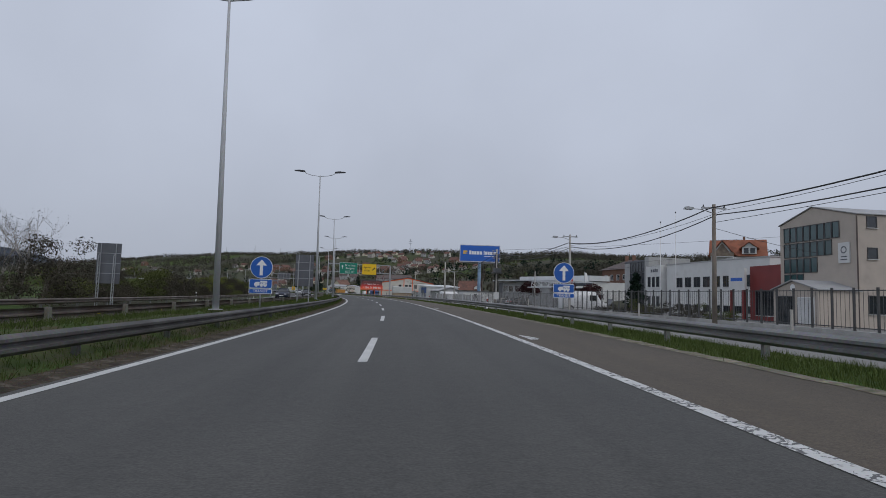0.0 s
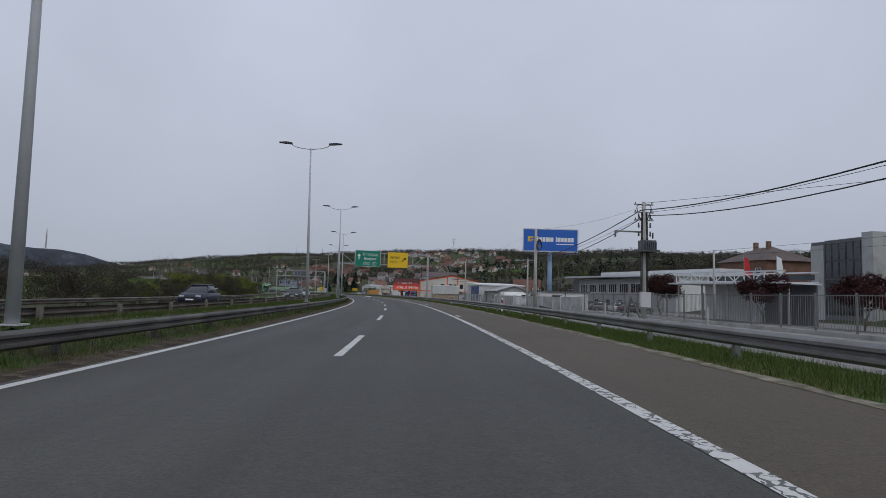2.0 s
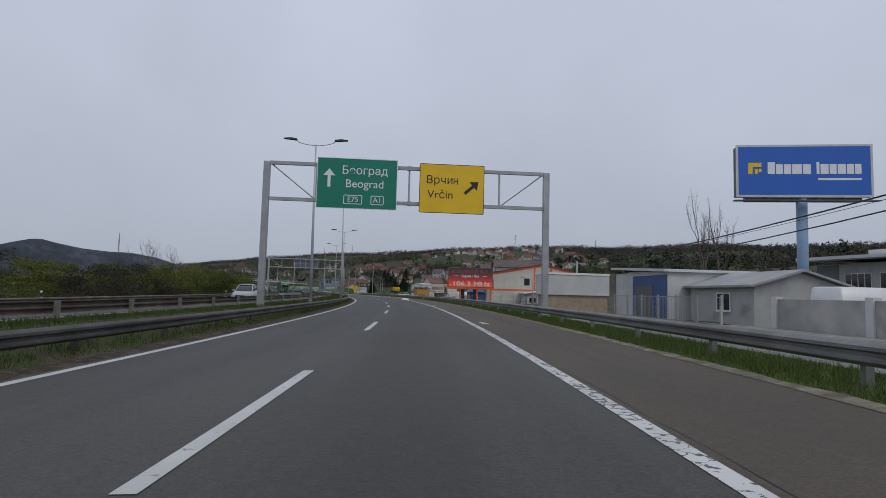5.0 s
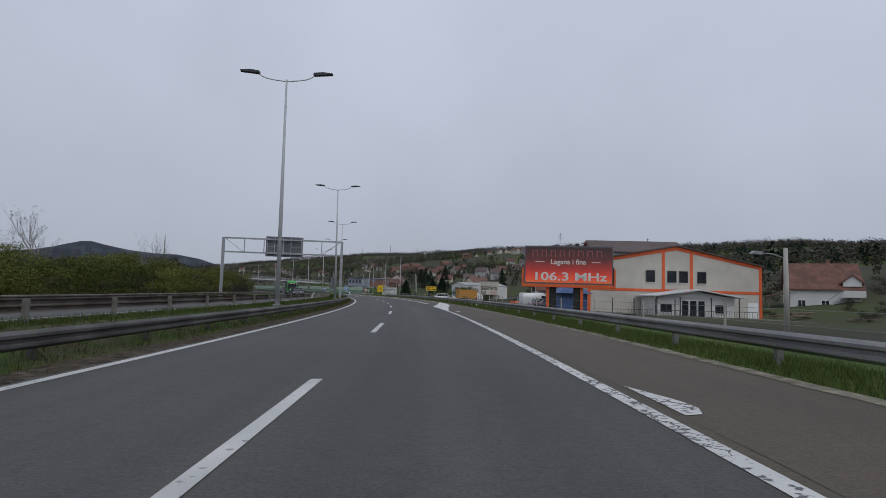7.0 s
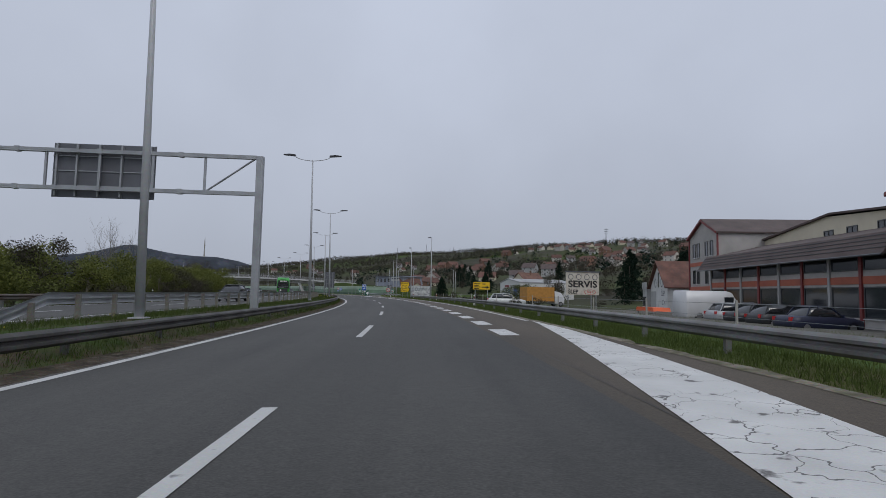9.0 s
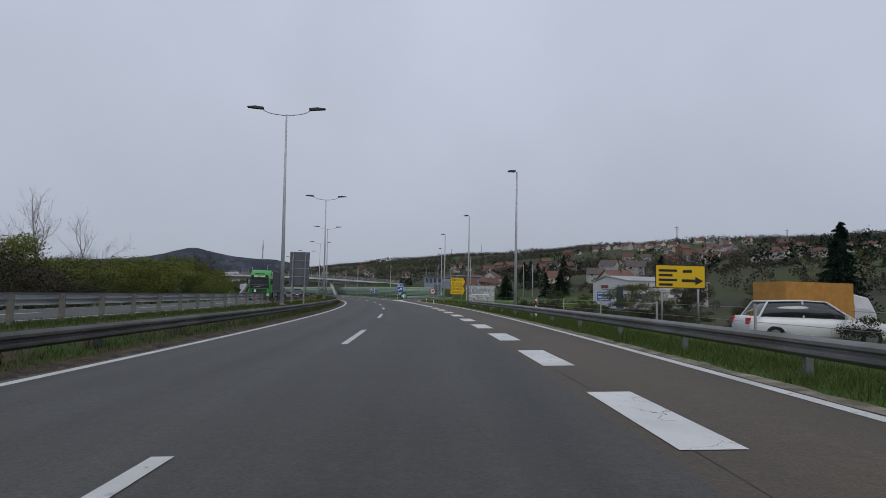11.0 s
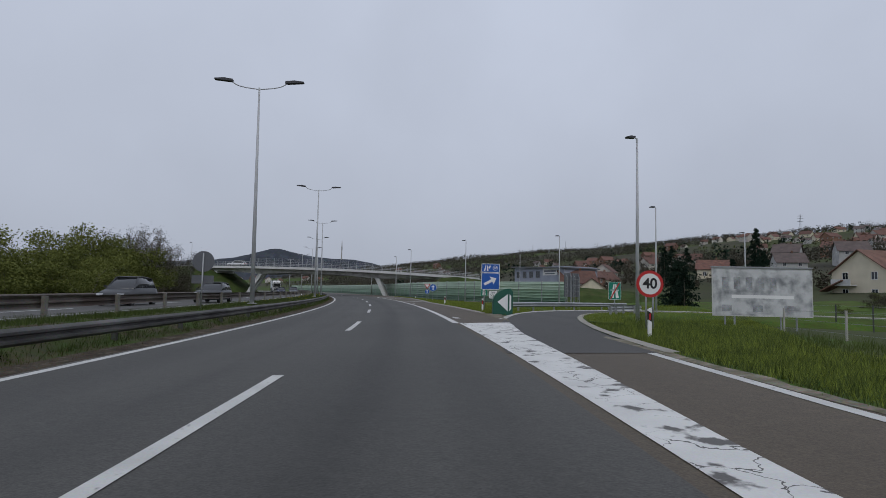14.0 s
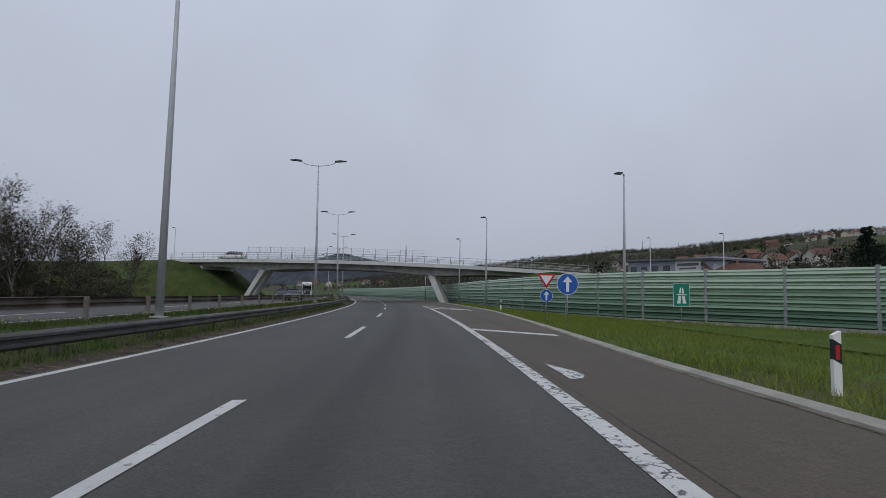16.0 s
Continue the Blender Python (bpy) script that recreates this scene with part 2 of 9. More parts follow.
def cracked_paint(name, color, under, cell, width, patch_edge, patch_scale):
    """Road paint with a net of cracks and bare patches."""
    m = mat(name, color, 0.75, scale=1.2, var=0.1, bump=0.3, fine=40, spots=(under, patch_scale, patch_edge, 0.03))
    nt = m.node_tree
    b = nt.nodes["Principled BSDF"]
    last = b.inputs["Base Color"].links[0].from_socket
    tc = nt.nodes.new("ShaderNodeTexCoord")
    wob = nt.nodes.new("ShaderNodeTexNoise")
    wob.inputs["Scale"].default_value = 1.6 * cell
    wob.inputs["Detail"].default_value = 3.0
    ad = nt.nodes.new("ShaderNodeVectorMath")
    ad.operation = "MULTIPLY_ADD"
    ad.inputs[1].default_value = (0.9 / cell,) * 3
    vo = nt.nodes.new("ShaderNodeTexVoronoi")
    vo.feature = "DISTANCE_TO_EDGE"
    vo.inputs["Scale"].default_value = cell
    big = nt.nodes.new("ShaderNodeTexNoise")
    big.inputs["Scale"].default_value = 0.35 * cell
    wd = nt.nodes.new("ShaderNodeMapRange")
    for k, v in (("From Min", 0.42), ("From Max", 0.62), ("To Min", 0.0), ("To Max", width)):
        wd.inputs[k].default_value = v
    lt = nt.nodes.new("ShaderNodeMath")
    lt.operation = "LESS_THAN"
    mx = nt.nodes.new("ShaderNodeMix")
    mx.data_type = "RGBA"
    mx.inputs["B"].default_value = (*under, 1)
    nt.links.new(tc.outputs["Object"], wob.inputs["Vector"])
    nt.links.new(tc.outputs["Object"], big.inputs["Vector"])
    nt.links.new(wob.outputs["Color"], ad.inputs[0])
    nt.links.new(tc.outputs["Object"], ad.inputs[2])
    nt.links.new(ad.outputs["Vector"], vo.inputs["Vector"])
    nt.links.new(big.outputs["Fac"], wd.inputs["Value"])
    nt.links.new(vo.outputs["Distance"], lt.inputs[0])
    nt.links.new(wd.outputs["Result"], lt.inputs[1])
    nt.links.new(lt.outputs[0], mx.inputs["Factor"])
    nt.links.new(last, mx.inputs["A"])
    nt.links.new(mx.outputs["Result"], b.inputs["Base Color"])
    return m


ASPHALT = road_mat("asphalt", (0.057, 0.055, 0.05), (0.039, 0.038, 0.035))
SHOULDER = road_mat("brown_shoulder", (0.074, 0.058, 0.04), (0.052, 0.043, 0.032), 0.12)
GRAVEL = mat("gravel_edge", (0.21, 0.19, 0.15), 0.95, scale=2.5, var=0.35, bump=0.9, fine=22, spots=((0.1, 0.095, 0.06), 3.5, 0.56, 0.14), spec=0.1)
RAIL_POST = mat("pale_steel_post", (0.2, 0.19, 0.165), 0.7, 0.1, scale=3.0, var=0.3, bump=0.15, fine=20, spots=((0.12, 0.09, 0.07), 4.0, 0.6, 0.1))
EDGE_SOIL = mat("gritty_edge_soil", (0.06, 0.049, 0.037), 0.95, scale=2.2, var=0.45, bump=1.0, fine=26, spots=((0.115, 0.1, 0.08), 5.5, 0.6, 0.07), spec=0.08)
DIRT = mat("verge_soil", (0.075, 0.062, 0.042), 0.95, scale=0.8, var=0.35, bump=0.7, fine=12, spots=((0.05, 0.08, 0.022), 0.9, 0.5, 0.12), spec=0.08)
LINE = mat("road_paint", (0.5, 0.5, 0.48), 0.75, scale=1.2, var=0.12, bump=0.3, fine=50, spots=((0.2, 0.2, 0.2), 8.0, 0.68, 0.05))
LINE_WORN = cracked_paint("worn_road_paint", (0.54, 0.54, 0.52), (0.1, 0.1, 0.1), 5.0, 0.07, 0.6, 9.0)
GORE_PAINT = cracked_paint("cracked_gore_paint", (0.57, 0.57, 0.55), (0.13, 0.125, 0.12), 1.7, 0.014, 0.67, 3.2)
GORE_WORN = cracked_paint("worn_gore_paint", (0.57, 0.57, 0.55), (0.1, 0.095, 0.09), 1.7, 0.014, 0.615, 2.8)
KERB = mat("kerb_concrete", (0.26, 0.245, 0.21), 0.9, scale=1.5, var=0.2, bump=0.4, fine=30)
CONCRETE = mat("concrete", (0.38, 0.37, 0.35), 0.9, scale=0.8, var=0.2, bump=0.4, fine=25, spots=((0.22, 0.21, 0.2), 0.9, 0.62, 0.12))
CONCRETE_LIGHT = mat("pale_concrete", (0.56, 0.56, 0.55), 0.85, scale=0.6, var=0.12, bump=0.3, fine=20)
GALV = mat("galvanised_steel", (0.36, 0.37, 0.38), 0.5, 0.6, scale=1.5, var=0.15, bump=0.1, fine=20)
RAIL = mat("weathered_rail_steel", (0.18, 0.178, 0.172), 0.55, 0.15, scale=0.5, var=0.28, bump=0.15, fine=15, spots=((0.11, 0.1, 0.09), 0.6, 0.58, 0.14))
RAIL_DARK = mat("dark_stained_rail_steel", (0.1, 0.096, 0.09), 0.65, 0.25, scale=0.5, var=0.35, bump=0.2, fine=15, spots=((0.045, 0.042, 0.04), 0.7, 0.55, 0.14))
RAIL_RUST = mat("rusty_rail_steel", (0.13, 0.112, 0.098), 0.75, 0.2, scale=0.6, var=0.35, bump=0.25, fine=15, spots=((0.07, 0.045, 0.034), 0.9, 0.55, 0.15))
POLE = mat("pole_steel", (0.45, 0.46, 0.47), 0.55, 0.1, scale=1.0, var=0.1, bump=0.05, fine=12)
DARK = mat("dark_lamp_housing", (0.05, 0.05, 0.055), 0.5, 0.3, var=0.1, bump=0.0)
PLATE_BACK = mat("sign_back_grey", (0.13, 0.135, 0.15), 0.6, 0.3, scale=1.0, var=0.15, bump=0.05)
GRASS = mat("grass_ground", (0.055, 0.088, 0.022), 0.95, scale=0.25, var=0.35, bump=0.9, fine=6, spots=((0.085, 0.08, 0.035), 0.12, 0.6, 0.1), spec=0.08)
LITTER = mat("leaf_litter_slope", (0.062, 0.06, 0.044), 0.95, scale=0.03, var=0.3, bump=0.9, fine=2, spots=((0.062, 0.075, 0.032), 0.012, 0.52, 0.08), spec=0.08)
# the far mountain's aerial haze is painted in as a blue-grey base colour
FOREST_HAZED = mat("distant_forest_slope", (0.062, 0.07, 0.085), 0.95, scale=0.012, var=0.35, bump=0.9, fine=0.12, spots=((0.048, 0.055, 0.067), 0.035, 0.52, 0.1), spec=0.08)
BLUE = mat("sign_blue", (0.012, 0.1, 0.42), 0.45, scale=1.0, var=0.06, bump=0.0)
GREEN_SIGN = mat("sign_green", (0.0, 0.2, 0.13), 0.45, scale=1.0, var=0.06, bump=0.0)
YELLOW_SIGN = mat("sign_yellow", (0.8, 0.5, 0.01), 0.45, scale=1.0, var=0.05, bump=0.0)
WHITE = mat("white_paint", (0.78, 0.78, 0.77), 0.5, scale=1.0, var=0.05, bump=0.0)
BLACK = mat("black_paint", (0.015, 0.015, 0.015), 0.5, scale=1.0, var=0.1, bump=0.0)
RED = mat("red_paint", (0.5, 0.02, 0.02), 0.45, scale=1.0, var=0.08, bump=0.0)


# ---------------------------------------------------------------- mesh building
class Shape:
    """Collects the faces of one mesh."""

    def __init__(self):
        self.v, self.f = [], []

    def add(self, verts, faces):
        n = len(self.v)
        self.v += [tuple(p) for p in verts]
        self.f += [tuple(i + n for i in q) for q in faces]
        return self

    def box(self, x0, x1, y0, y1, z0, z1, m=None):
        p = [Vector((x, y, z)) for z in (z0, z1) for x, y in ((x0, y0), (x1, y0), (x1, y1), (x0, y1))]
        if m is not None:
            p = [m @ q for q in p]
        return self.add(p, [(3, 2, 1, 0), (4, 5, 6, 7), (0, 1, 5, 4), (1, 2, 6, 5), (2, 3, 7, 6), (3, 0, 4, 7)])

    def prism(self, ring, y0, y1, m=None):
        """A polygon of (x, z) drawn from y0 to y1; counter-clockwise seen from -y."""
        n = len(ring)
        p = [Vector((x, y0, z)) for x, z in ring] + [Vector((x, y1, z)) for x, z in ring]
        if m is not None:
            p = [m @ q for q in p]
        return self.add(p, [tuple(range(n)), tuple(range(2 * n - 1, n - 1, -1))] + [((i + 1) % n, i, i + n, (i + 1) % n + n) for i in range(n)])

    def tube(self, pts, radii, n=8, caps=True):
        pts = [Vector(p) for p in pts]
        radii = [radii] * len(pts) if isinstance(radii, (int, float)) else radii
        ring = []
        for i, p in enumerate(pts):
            d = (pts[min(i + 1, len(pts) - 1)] - pts[max(i - 1, 0)]).normalized()
            side = d.cross(Vector((0, 0, 1))) if abs(d.z) < 0.95 else d.cross(Vector((0, 1, 0)))
            side.normalize()
            up = side.cross(d)
            for k in range(n):
                a = 2 * math.pi * k / n
                ring.append(p + radii[i] * (math.cos(a) * side + math.sin(a) * up))
        f = [(i * n + k, i * n + (k + 1) % n, (i + 1) * n + (k + 1) % n, (i + 1) * n + k) for i in range(len(pts) - 1) for k in range(n)]
        if caps:
            f += [tuple(range(n - 1, -1, -1)), tuple(range((len(pts) - 1) * n, len(pts) * n))]
        return self.add(ring, f)

    def strip(self, s0, s1, section, step=3.0, closed=False):
        """A section of (u, z) carried along the road from s0 to s1; u and z may be functions of s."""
        ss = np.linspace(s0, s1, max(2, int(round((s1 - s0) / step)) + 1))
        n = len(section)
        p = []
        for s in ss:
            for u, z in section:
                uu = u(s) if callable(u) else u
                p.append(place(s, uu, z(s) if callable(z) else z))
        m = n if closed else n - 1
        return self.add(p, [(i * n + k, i * n + (k + 1) % n, (i + 1) * n + (k + 1) % n, (i + 1) * n + k) for i in range(len(ss) - 1) for k in range(m)])

    def disc(self, x, z, r, y, n=24, r_in=0.0, thick=0.0):
        """A round plate facing -y."""
        a = [2 * math.pi * k / n for k in range(n)]
        if r_in:
            p = [(x + q * math.cos(t), y, z + q * math.sin(t)) for q in (r, r_in) for t in a]
            return self.add(p, [(k, (k + 1) % n, n + (k + 1) % n, n + k) for k in range(n)])
        return self.prism([(x + r * math.cos(t), z + r * math.sin(t)) for t in a], y, y + max(thick, 0.002))

    def mesh(self, name, material, soft=False):
        me = bpy.data.meshes.new(name)
        me.from_pydata(self.v, [], self.f)
        me.materials.append(material)
        if soft:
            me.shade_smooth()
        me.update()
        return me


def part(name, shape, material, parent=None, label="", soft=False, m=None):
    ob = new(name, shape.mesh(name, material, soft))
    if parent is not None:
        ob.parent = parent
    if m is not None:
        ob.matrix_basis = m
    return tagged(ob, label)


def thing(name, m, label, category, group="", kind=""):
    ob = new(name)
    ob.matrix_basis = m
    ob.empty_display_size = 0.3
    return tagged(ob, label, category, group, kind)


def structure(name, shape, material, label, category, kind="structure", soft=False):
    return tagged(part(name, shape, material, soft=soft), label, category, kind=kind)


def road_places(ob):
    """Store each corner's place along and across the road, for streaks that follow the lanes."""
    me = ob.data
    co = np.empty(len(me.vertices) * 3)
    me.vertices.foreach_get("co", co)
    co = co.reshape(-1, 3)
    s, u = to_road(co[:, 0], co[:, 1])
    at = me.attributes.new("road_place", "FLOAT_VECTOR", "POINT")
    at.data.foreach_set("vector", np.stack([s, u, 0 * s], 1).ravel())
    return ob


def finish_en(me, size):
    v = np.empty(len(me.vertices) * 3)
    me.vertices.foreach_get("co", v)
    v = v.reshape(-1, 3)
    x1 = v[:, 0].max()
    last = v[v[:, 0] > x1 - size * 0.3]
    y0, y1 = last[:, 1].min(), last[:, 1].max()
    st, gw = size * 0.08, size * 0.4
    a = x1 + size * 0.1
    sh = Shape()
    sh.box(a, a + st, y0, y1, -0.002, 0.002).box(a + gw - st, a + gw, y0, y1, -0.002, 0.002)
    sh.box(a + st, a + gw - st, (y0 + y1) / 2 - st / 2, (y0 + y1) / 2 + st / 2, -0.002, 0.002)
    bm = bmesh.new()
    bm.from_mesh(me)
    vs = [bm.verts.new(p) for p in sh.v]
    for q in sh.f:
        bm.faces.new([vs[i] for i in q])
    bmesh.ops.translate(bm, verts=bm.verts[:], vec=(-(a + gw - x1) / 2, 0, 0))
    bm.to_mesh(me)
    bm.free()
    return me


def lettering(text, size, x, y, z, material, parent, name="lettering", bold=0.0, align="CENTER", width=None):
    """Words facing -y, with their middle line at z."""
    cu = bpy.data.curves.new(name, "FONT")
    cu.body, cu.size, cu.align_x, cu.align_y, cu.extrude, cu.offset = text[:-1] if text.endswith("н") else text, size, align, "CENTER", 0.002, bold
    tmp = bpy.data.objects.new(name, cu)
    scene.collection.objects.link(tmp)
    dg = bpy.context.evaluated_depsgraph_get()
    me = bpy.data.meshes.new_from_object(tmp.evaluated_get(dg))
    bpy.data.objects.remove(tmp)
    if text.endswith("н"):
        # the letter is built from two stems and a crossbar beside the last glyph
        me = finish_en(me, size)
    me.materials.clear()
    me.materials.append(material)
    ob = new(name, me)
    k = 1.0
    if width:
        xs = [v.co.x for v in me.vertices]
        k = width / max(0.01, max(xs) - min(xs))
    ob.matrix_basis = pose(x, y, z, 90) @ Matrix.Diagonal((k, 1, 1, 1))
    ob.parent = parent
    return ob


# ---------------------------------------------------------------- ground
def build_ground():
    xs = np.unique(np.concatenate([np.arange(-4600, -2500, 95), np.arange(-2500, -1600, 28), np.arange(-1600, -800, 90), np.arange(-800, -320, 30), np.arange(-320, 240, 7), np.arange(240, 900, 25), np.arange(900, 4200, 120)]))
    ys = np.unique(np.concatenate([np.arange(-1500, -100, 90), np.arange(-100, 620, 7), np.arange(620, 1700, 25), np.arange(1700, 2050, 70), np.arange(2050, 3000, 32), np.arange(3000, 4600, 90)]))
    gx, gy = np.meshgrid(xs, ys)
    x, y = gx.ravel(), gy.ravel()
    s, u = to_road(x, y)
    z = ground_z(x, y)
    near = (s > -60) & (s < 900) & (u > -24) & (u < 17)
    rough = np.array([noise.noise((a * 0.013, b * 0.013, 0.3)) for a, b in zip(x, y)]) * np.clip(hill_z(x, y) / 12, 0, 6)
    rough += np.array([noise.noise((a * 0.06, b * 0.06, 4.3)) for a, b in zip(x, y)]) * np.where((u > 24) & (u < 120), 0.12, 0.0)
    z = z + rough
    z[near] = np.minimum(z[near], side_z(u[near])) - 0.45
    paved = (u > 17) & (u < 52) & (((s > -44) & (s < 141)) | ((s > 203) & (s < 264)))
    z[paved] = np.minimum(z[paved], side_z(u[paved])) - 0.4
    n = len(xs)
    f = [(j * n + i, j * n + i + 1, (j + 1) * n + i + 1, (j + 1) * n + i) for j in range(len(ys) - 1) for i in range(n - 1)]
    sh = Shape().add(np.stack([x, y, z], 1).tolist(), f)
    ob = structure("ground", sh, GRASS, "grassy ground rising into scrub-covered hills", "ground", soft=True)
    ob.data.materials.append(LITTER)
    # slot for the far mountain, with haze painted into its colour
    ob.data.materials.append(FOREST_HAZED)
    ny = len(ys) - 1
    cx, cy = (gx[:-1, :-1] + gx[1:, 1:]).ravel() / 2, (gy[:-1, :-1] + gy[1:, 1:]).ravel() / 2
    hz = hill_z(cx, cy)
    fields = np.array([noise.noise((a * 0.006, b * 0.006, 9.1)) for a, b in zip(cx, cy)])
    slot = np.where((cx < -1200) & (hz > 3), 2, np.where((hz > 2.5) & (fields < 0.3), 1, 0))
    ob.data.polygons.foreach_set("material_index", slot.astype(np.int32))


build_ground()

S0, S1 = -58, 620


def edge_r(s):
    """Right edge of the asphalt."""
    return float(np.interp(s, (-60, 205, 225, 322, 333, 340, 344, 345, 372, 400, 440, 480, 620), (6.4, 6.42, 6.4, 6.5, 7.05, 7.2, 6.6, 6.1, 6.0, 7.4, 7.6, 7.0, 6.6)))


# carriageway
road_places(structure("road", Shape().strip(S0, S1, [(-4.15, bank(-4.15)), (-2.0, bank(-2.0)), (0, 0), (2.0, bank(2.0)), (3.72, bank(3.72))]), ASPHALT, "grey asphalt carriageway with two lanes", "road"))
road_places(structure("hard_shoulder", Shape().strip(S0, S1, [(3.72, bank(3.72)), (5.2, bank(5.2)), (edge_r, lambda s: bank(edge_r(s)))]), SHOULDER, "brownish worn asphalt of the hard shoulder", "road"))


def ragged(s):
    """Uneven width of the gravel strip."""
    return 0.1 * noise.noise((s * 0.9, 3.1, 0)) + 0.09 * noise.noise((s * 2.7, 7.7, 0))


for s0, s1 in ((S0, 329.5), (346.0, S1)):
    structure("gravel_edge", Shape().strip(s0, s1, [(lambda s: edge_r(s) - 0.05 + 0.5 * ragged(s + 40), lambda s: bank(edge_r(s)) + 0.005), (lambda s: edge_r(s) + 0.06, lambda s: bank(edge_r(s)) + 0.02), (lambda s: edge_r(s) + 0.17 + 1.2 * ragged(s), lambda s: bank(edge_r(s)) + 0.03 + 0.1 * ragged(s * 2)), (lambda s: edge_r(s) + 0.38, lambda s: bank(edge_r(s)) - 0.3)], 0.5), GRAVEL, "pale gravel strip along the asphalt edge", "road edge")
structure("verge_east", Shape().strip(S0, S1, [(lambda s: edge_r(s) + 0.2, 0.15), (lambda s: edge_r(s) + 0.5, 0.17), (8.6, 0.13), (11, 0.0), (17.5, -0.13), (19, -0.6)]), GRASS, "grass verge beside the guardrail", "verge")
structure("edge_soil", Shape().strip(S0, S1, [(lambda s: -4.62 + 0.9 * ragged(s * 0.5), -0.1), (-4.4, -0.088), (-4.2, -0.105), (lambda s: -4.04 - 0.6 * ragged(s * 0.8 + 9), -0.116)], 0.5), EDGE_SOIL, "brown gritty soil strip between asphalt and grass", "road edge")
structure("verge_median", Shape().strip(S0, S1, [(-4.12, -0.13), (-4.5, -0.12), (-5.0, -0.06), (-6.2, 0.36), (-8.2, 0.24), (-8.9, 0.2)]), DIRT, "soil and grass of the central reserve", "verge")
def fall(s):
    """Height of the opposite carriageway's far edge against its usual crossfall."""
    return float(np.interp(s, (-60, 60, 115, 190, 230, 312, 360, 450), (-0.34, -0.34, -0.3, -0.1, 0.05, -0.2, -0.03, 0.0)))


def rail_rise(s):
    """Height of the guardrail beyond the central reserve against its usual one."""
    return float(np.interp(s, (-60, 60, 100, 170, 211, 285, 305, 343, 400), (-0.27, -0.26, -0.14, -0.04, 0.0, -0.13, -0.13, 0.09, 0.1)))


road_places(structure("road_opposite", Shape().strip(S0, S1, [(-18.6, lambda s: 0.05 + fall(s)), (-13.7, lambda s: 0.14 + 0.5 * fall(s)), (-8.85, 0.235)]), ASPHALT, "opposite carriageway of grey asphalt", "road"))
structure("verge_west", Shape().strip(S0, S1, [(-26, -1.6), (-24, -0.9), (-19.5, lambda s: -0.05 + fall(s)), (-18.55, lambda s: 0.02 + fall(s))]), GRASS, "grass verge of the opposite carriageway", "verge")


def line(name, s0, s1, u0, u1, material, label, lift=0.006, step=3.0):
    f0 = u0 if callable(u0) else (lambda s: u0)
    f1 = u1 if callable(u1) else (lambda s: u1)
    return structure(name, Shape().strip(s0, s1, [(f0, lambda s: bank(f0(s)) + lift), (f1, lambda s: bank(f1(s)) + lift)], step), material, label, "road marking")


TAR = mat("crack_sealing_tar", (0.028, 0.028, 0.03), 0.6, scale=2.0, var=0.2, bump=0.1)


def seam(s0, s1, u, wander, width, seed):
    """A thin tar-filled crack that wanders along the lane."""
    r = np.random.default_rng(seed)
    ss = np.arange(s0, s1, 0.6)
    us = u + wander * np.convolve(r.normal(size=len(ss) + 20), np.ones(21) / 4.6, "valid")[: len(ss)] + r.normal(size=len(ss)) * 0.012
    wd = width * r.uniform(0.25, 1.0, len(ss))
    v = []
    for a, b, w in zip(ss, us, wd):
        v += [place(a, b - w / 2, bank(b) + 0.0045), place(a, b + w / 2, bank(b) + 0.0045)]
    structure("sealed_crack", Shape().add(v, [(2 * i, 2 * i + 1, 2 * i + 3, 2 * i + 2) for i in range(len(ss) - 1)]), TAR, "thin dark sealed crack in the asphalt", "road crack")


seam(60, 420, 3.99, 0.015, 0.016, 3)

line("edge_line_left", S0, S1, -3.9, -3.7, LINE, "solid white edge line on asphalt")
line("edge_line_right", S0, 192, 3.69, 3.88, LINE_WORN, "solid white edge line with cracked worn paint")
line("edge_line_right", 336.5, 358, 3.62, 3.86, LINE, "solid white edge line on asphalt")
line("edge_line_right", 358, 418, 3.63, 3.84, LINE_WORN, "solid white edge line with cracked worn paint")
line("gore_stripe", 190, 222, lambda s: float(np.interp(s, (190, 201, 204.4, 212, 219, 222), (3.68, 3.7, 4.2, 5.3, 6.2, 6.5))), lambda s: float(np.interp(s, (190, 198, 202.5, 205, 210, 217, 222), (3.95, 4.7, 5.34, 5.65, 6.05, 6.45, 6.6))), GORE_PAINT, "broad white painted wedge with cracks", 0.008, 1.0)
line("exit_edge_line", 221, 330, lambda s: edge_r(s) - 0.27, lambda s: edge_r(s) - 0.09, LINE, "solid white line along the exit lane")
line("gore_wedge", 307.5, 336.5, lambda s: float(np.interp(s, (307.5, 318, 336.5), (3.93, 3.9, 3.85))), lambda s: float(np.interp(s, (307.5, 312, 319, 331, 336.5), (4.3, 4.42, 4.47, 5.1, 5.8))), GORE_WORN, "white painted wedge before the exit nose with worn patches", 0.008, 1.0)
structure("opposite_edge_line", Shape().strip(S0, S1, [(-18.25, lambda s: 0.064 + 0.96 * fall(s)), (-18.05, lambda s: 0.068 + 0.94 * fall(s))]), LINE, "solid white edge line", "road marking")
structure("opposite_edge_line", Shape().strip(S0, S1, [(-9.65, lambda s: 0.228 + 0.08 * fall(s)), (-9.45, lambda s: 0.232 + 0.06 * fall(s))]), LINE, "solid white edge line", "road marking")


def dashes(name, first, period, length, u0, u1, material, label, lift=0.007, stop=600, base=None):
    k = first
    while k < stop:
        z = (lambda u: bank(u)) if base is None else (lambda u, q=k: base + 0.5 * fall(q + 2.7))
        structure(name, Shape().strip(k, k + length, [(u0, z(u0) + lift), (u1, z(u1) + lift)], 1.5), material, label, "road marking")
        k += period


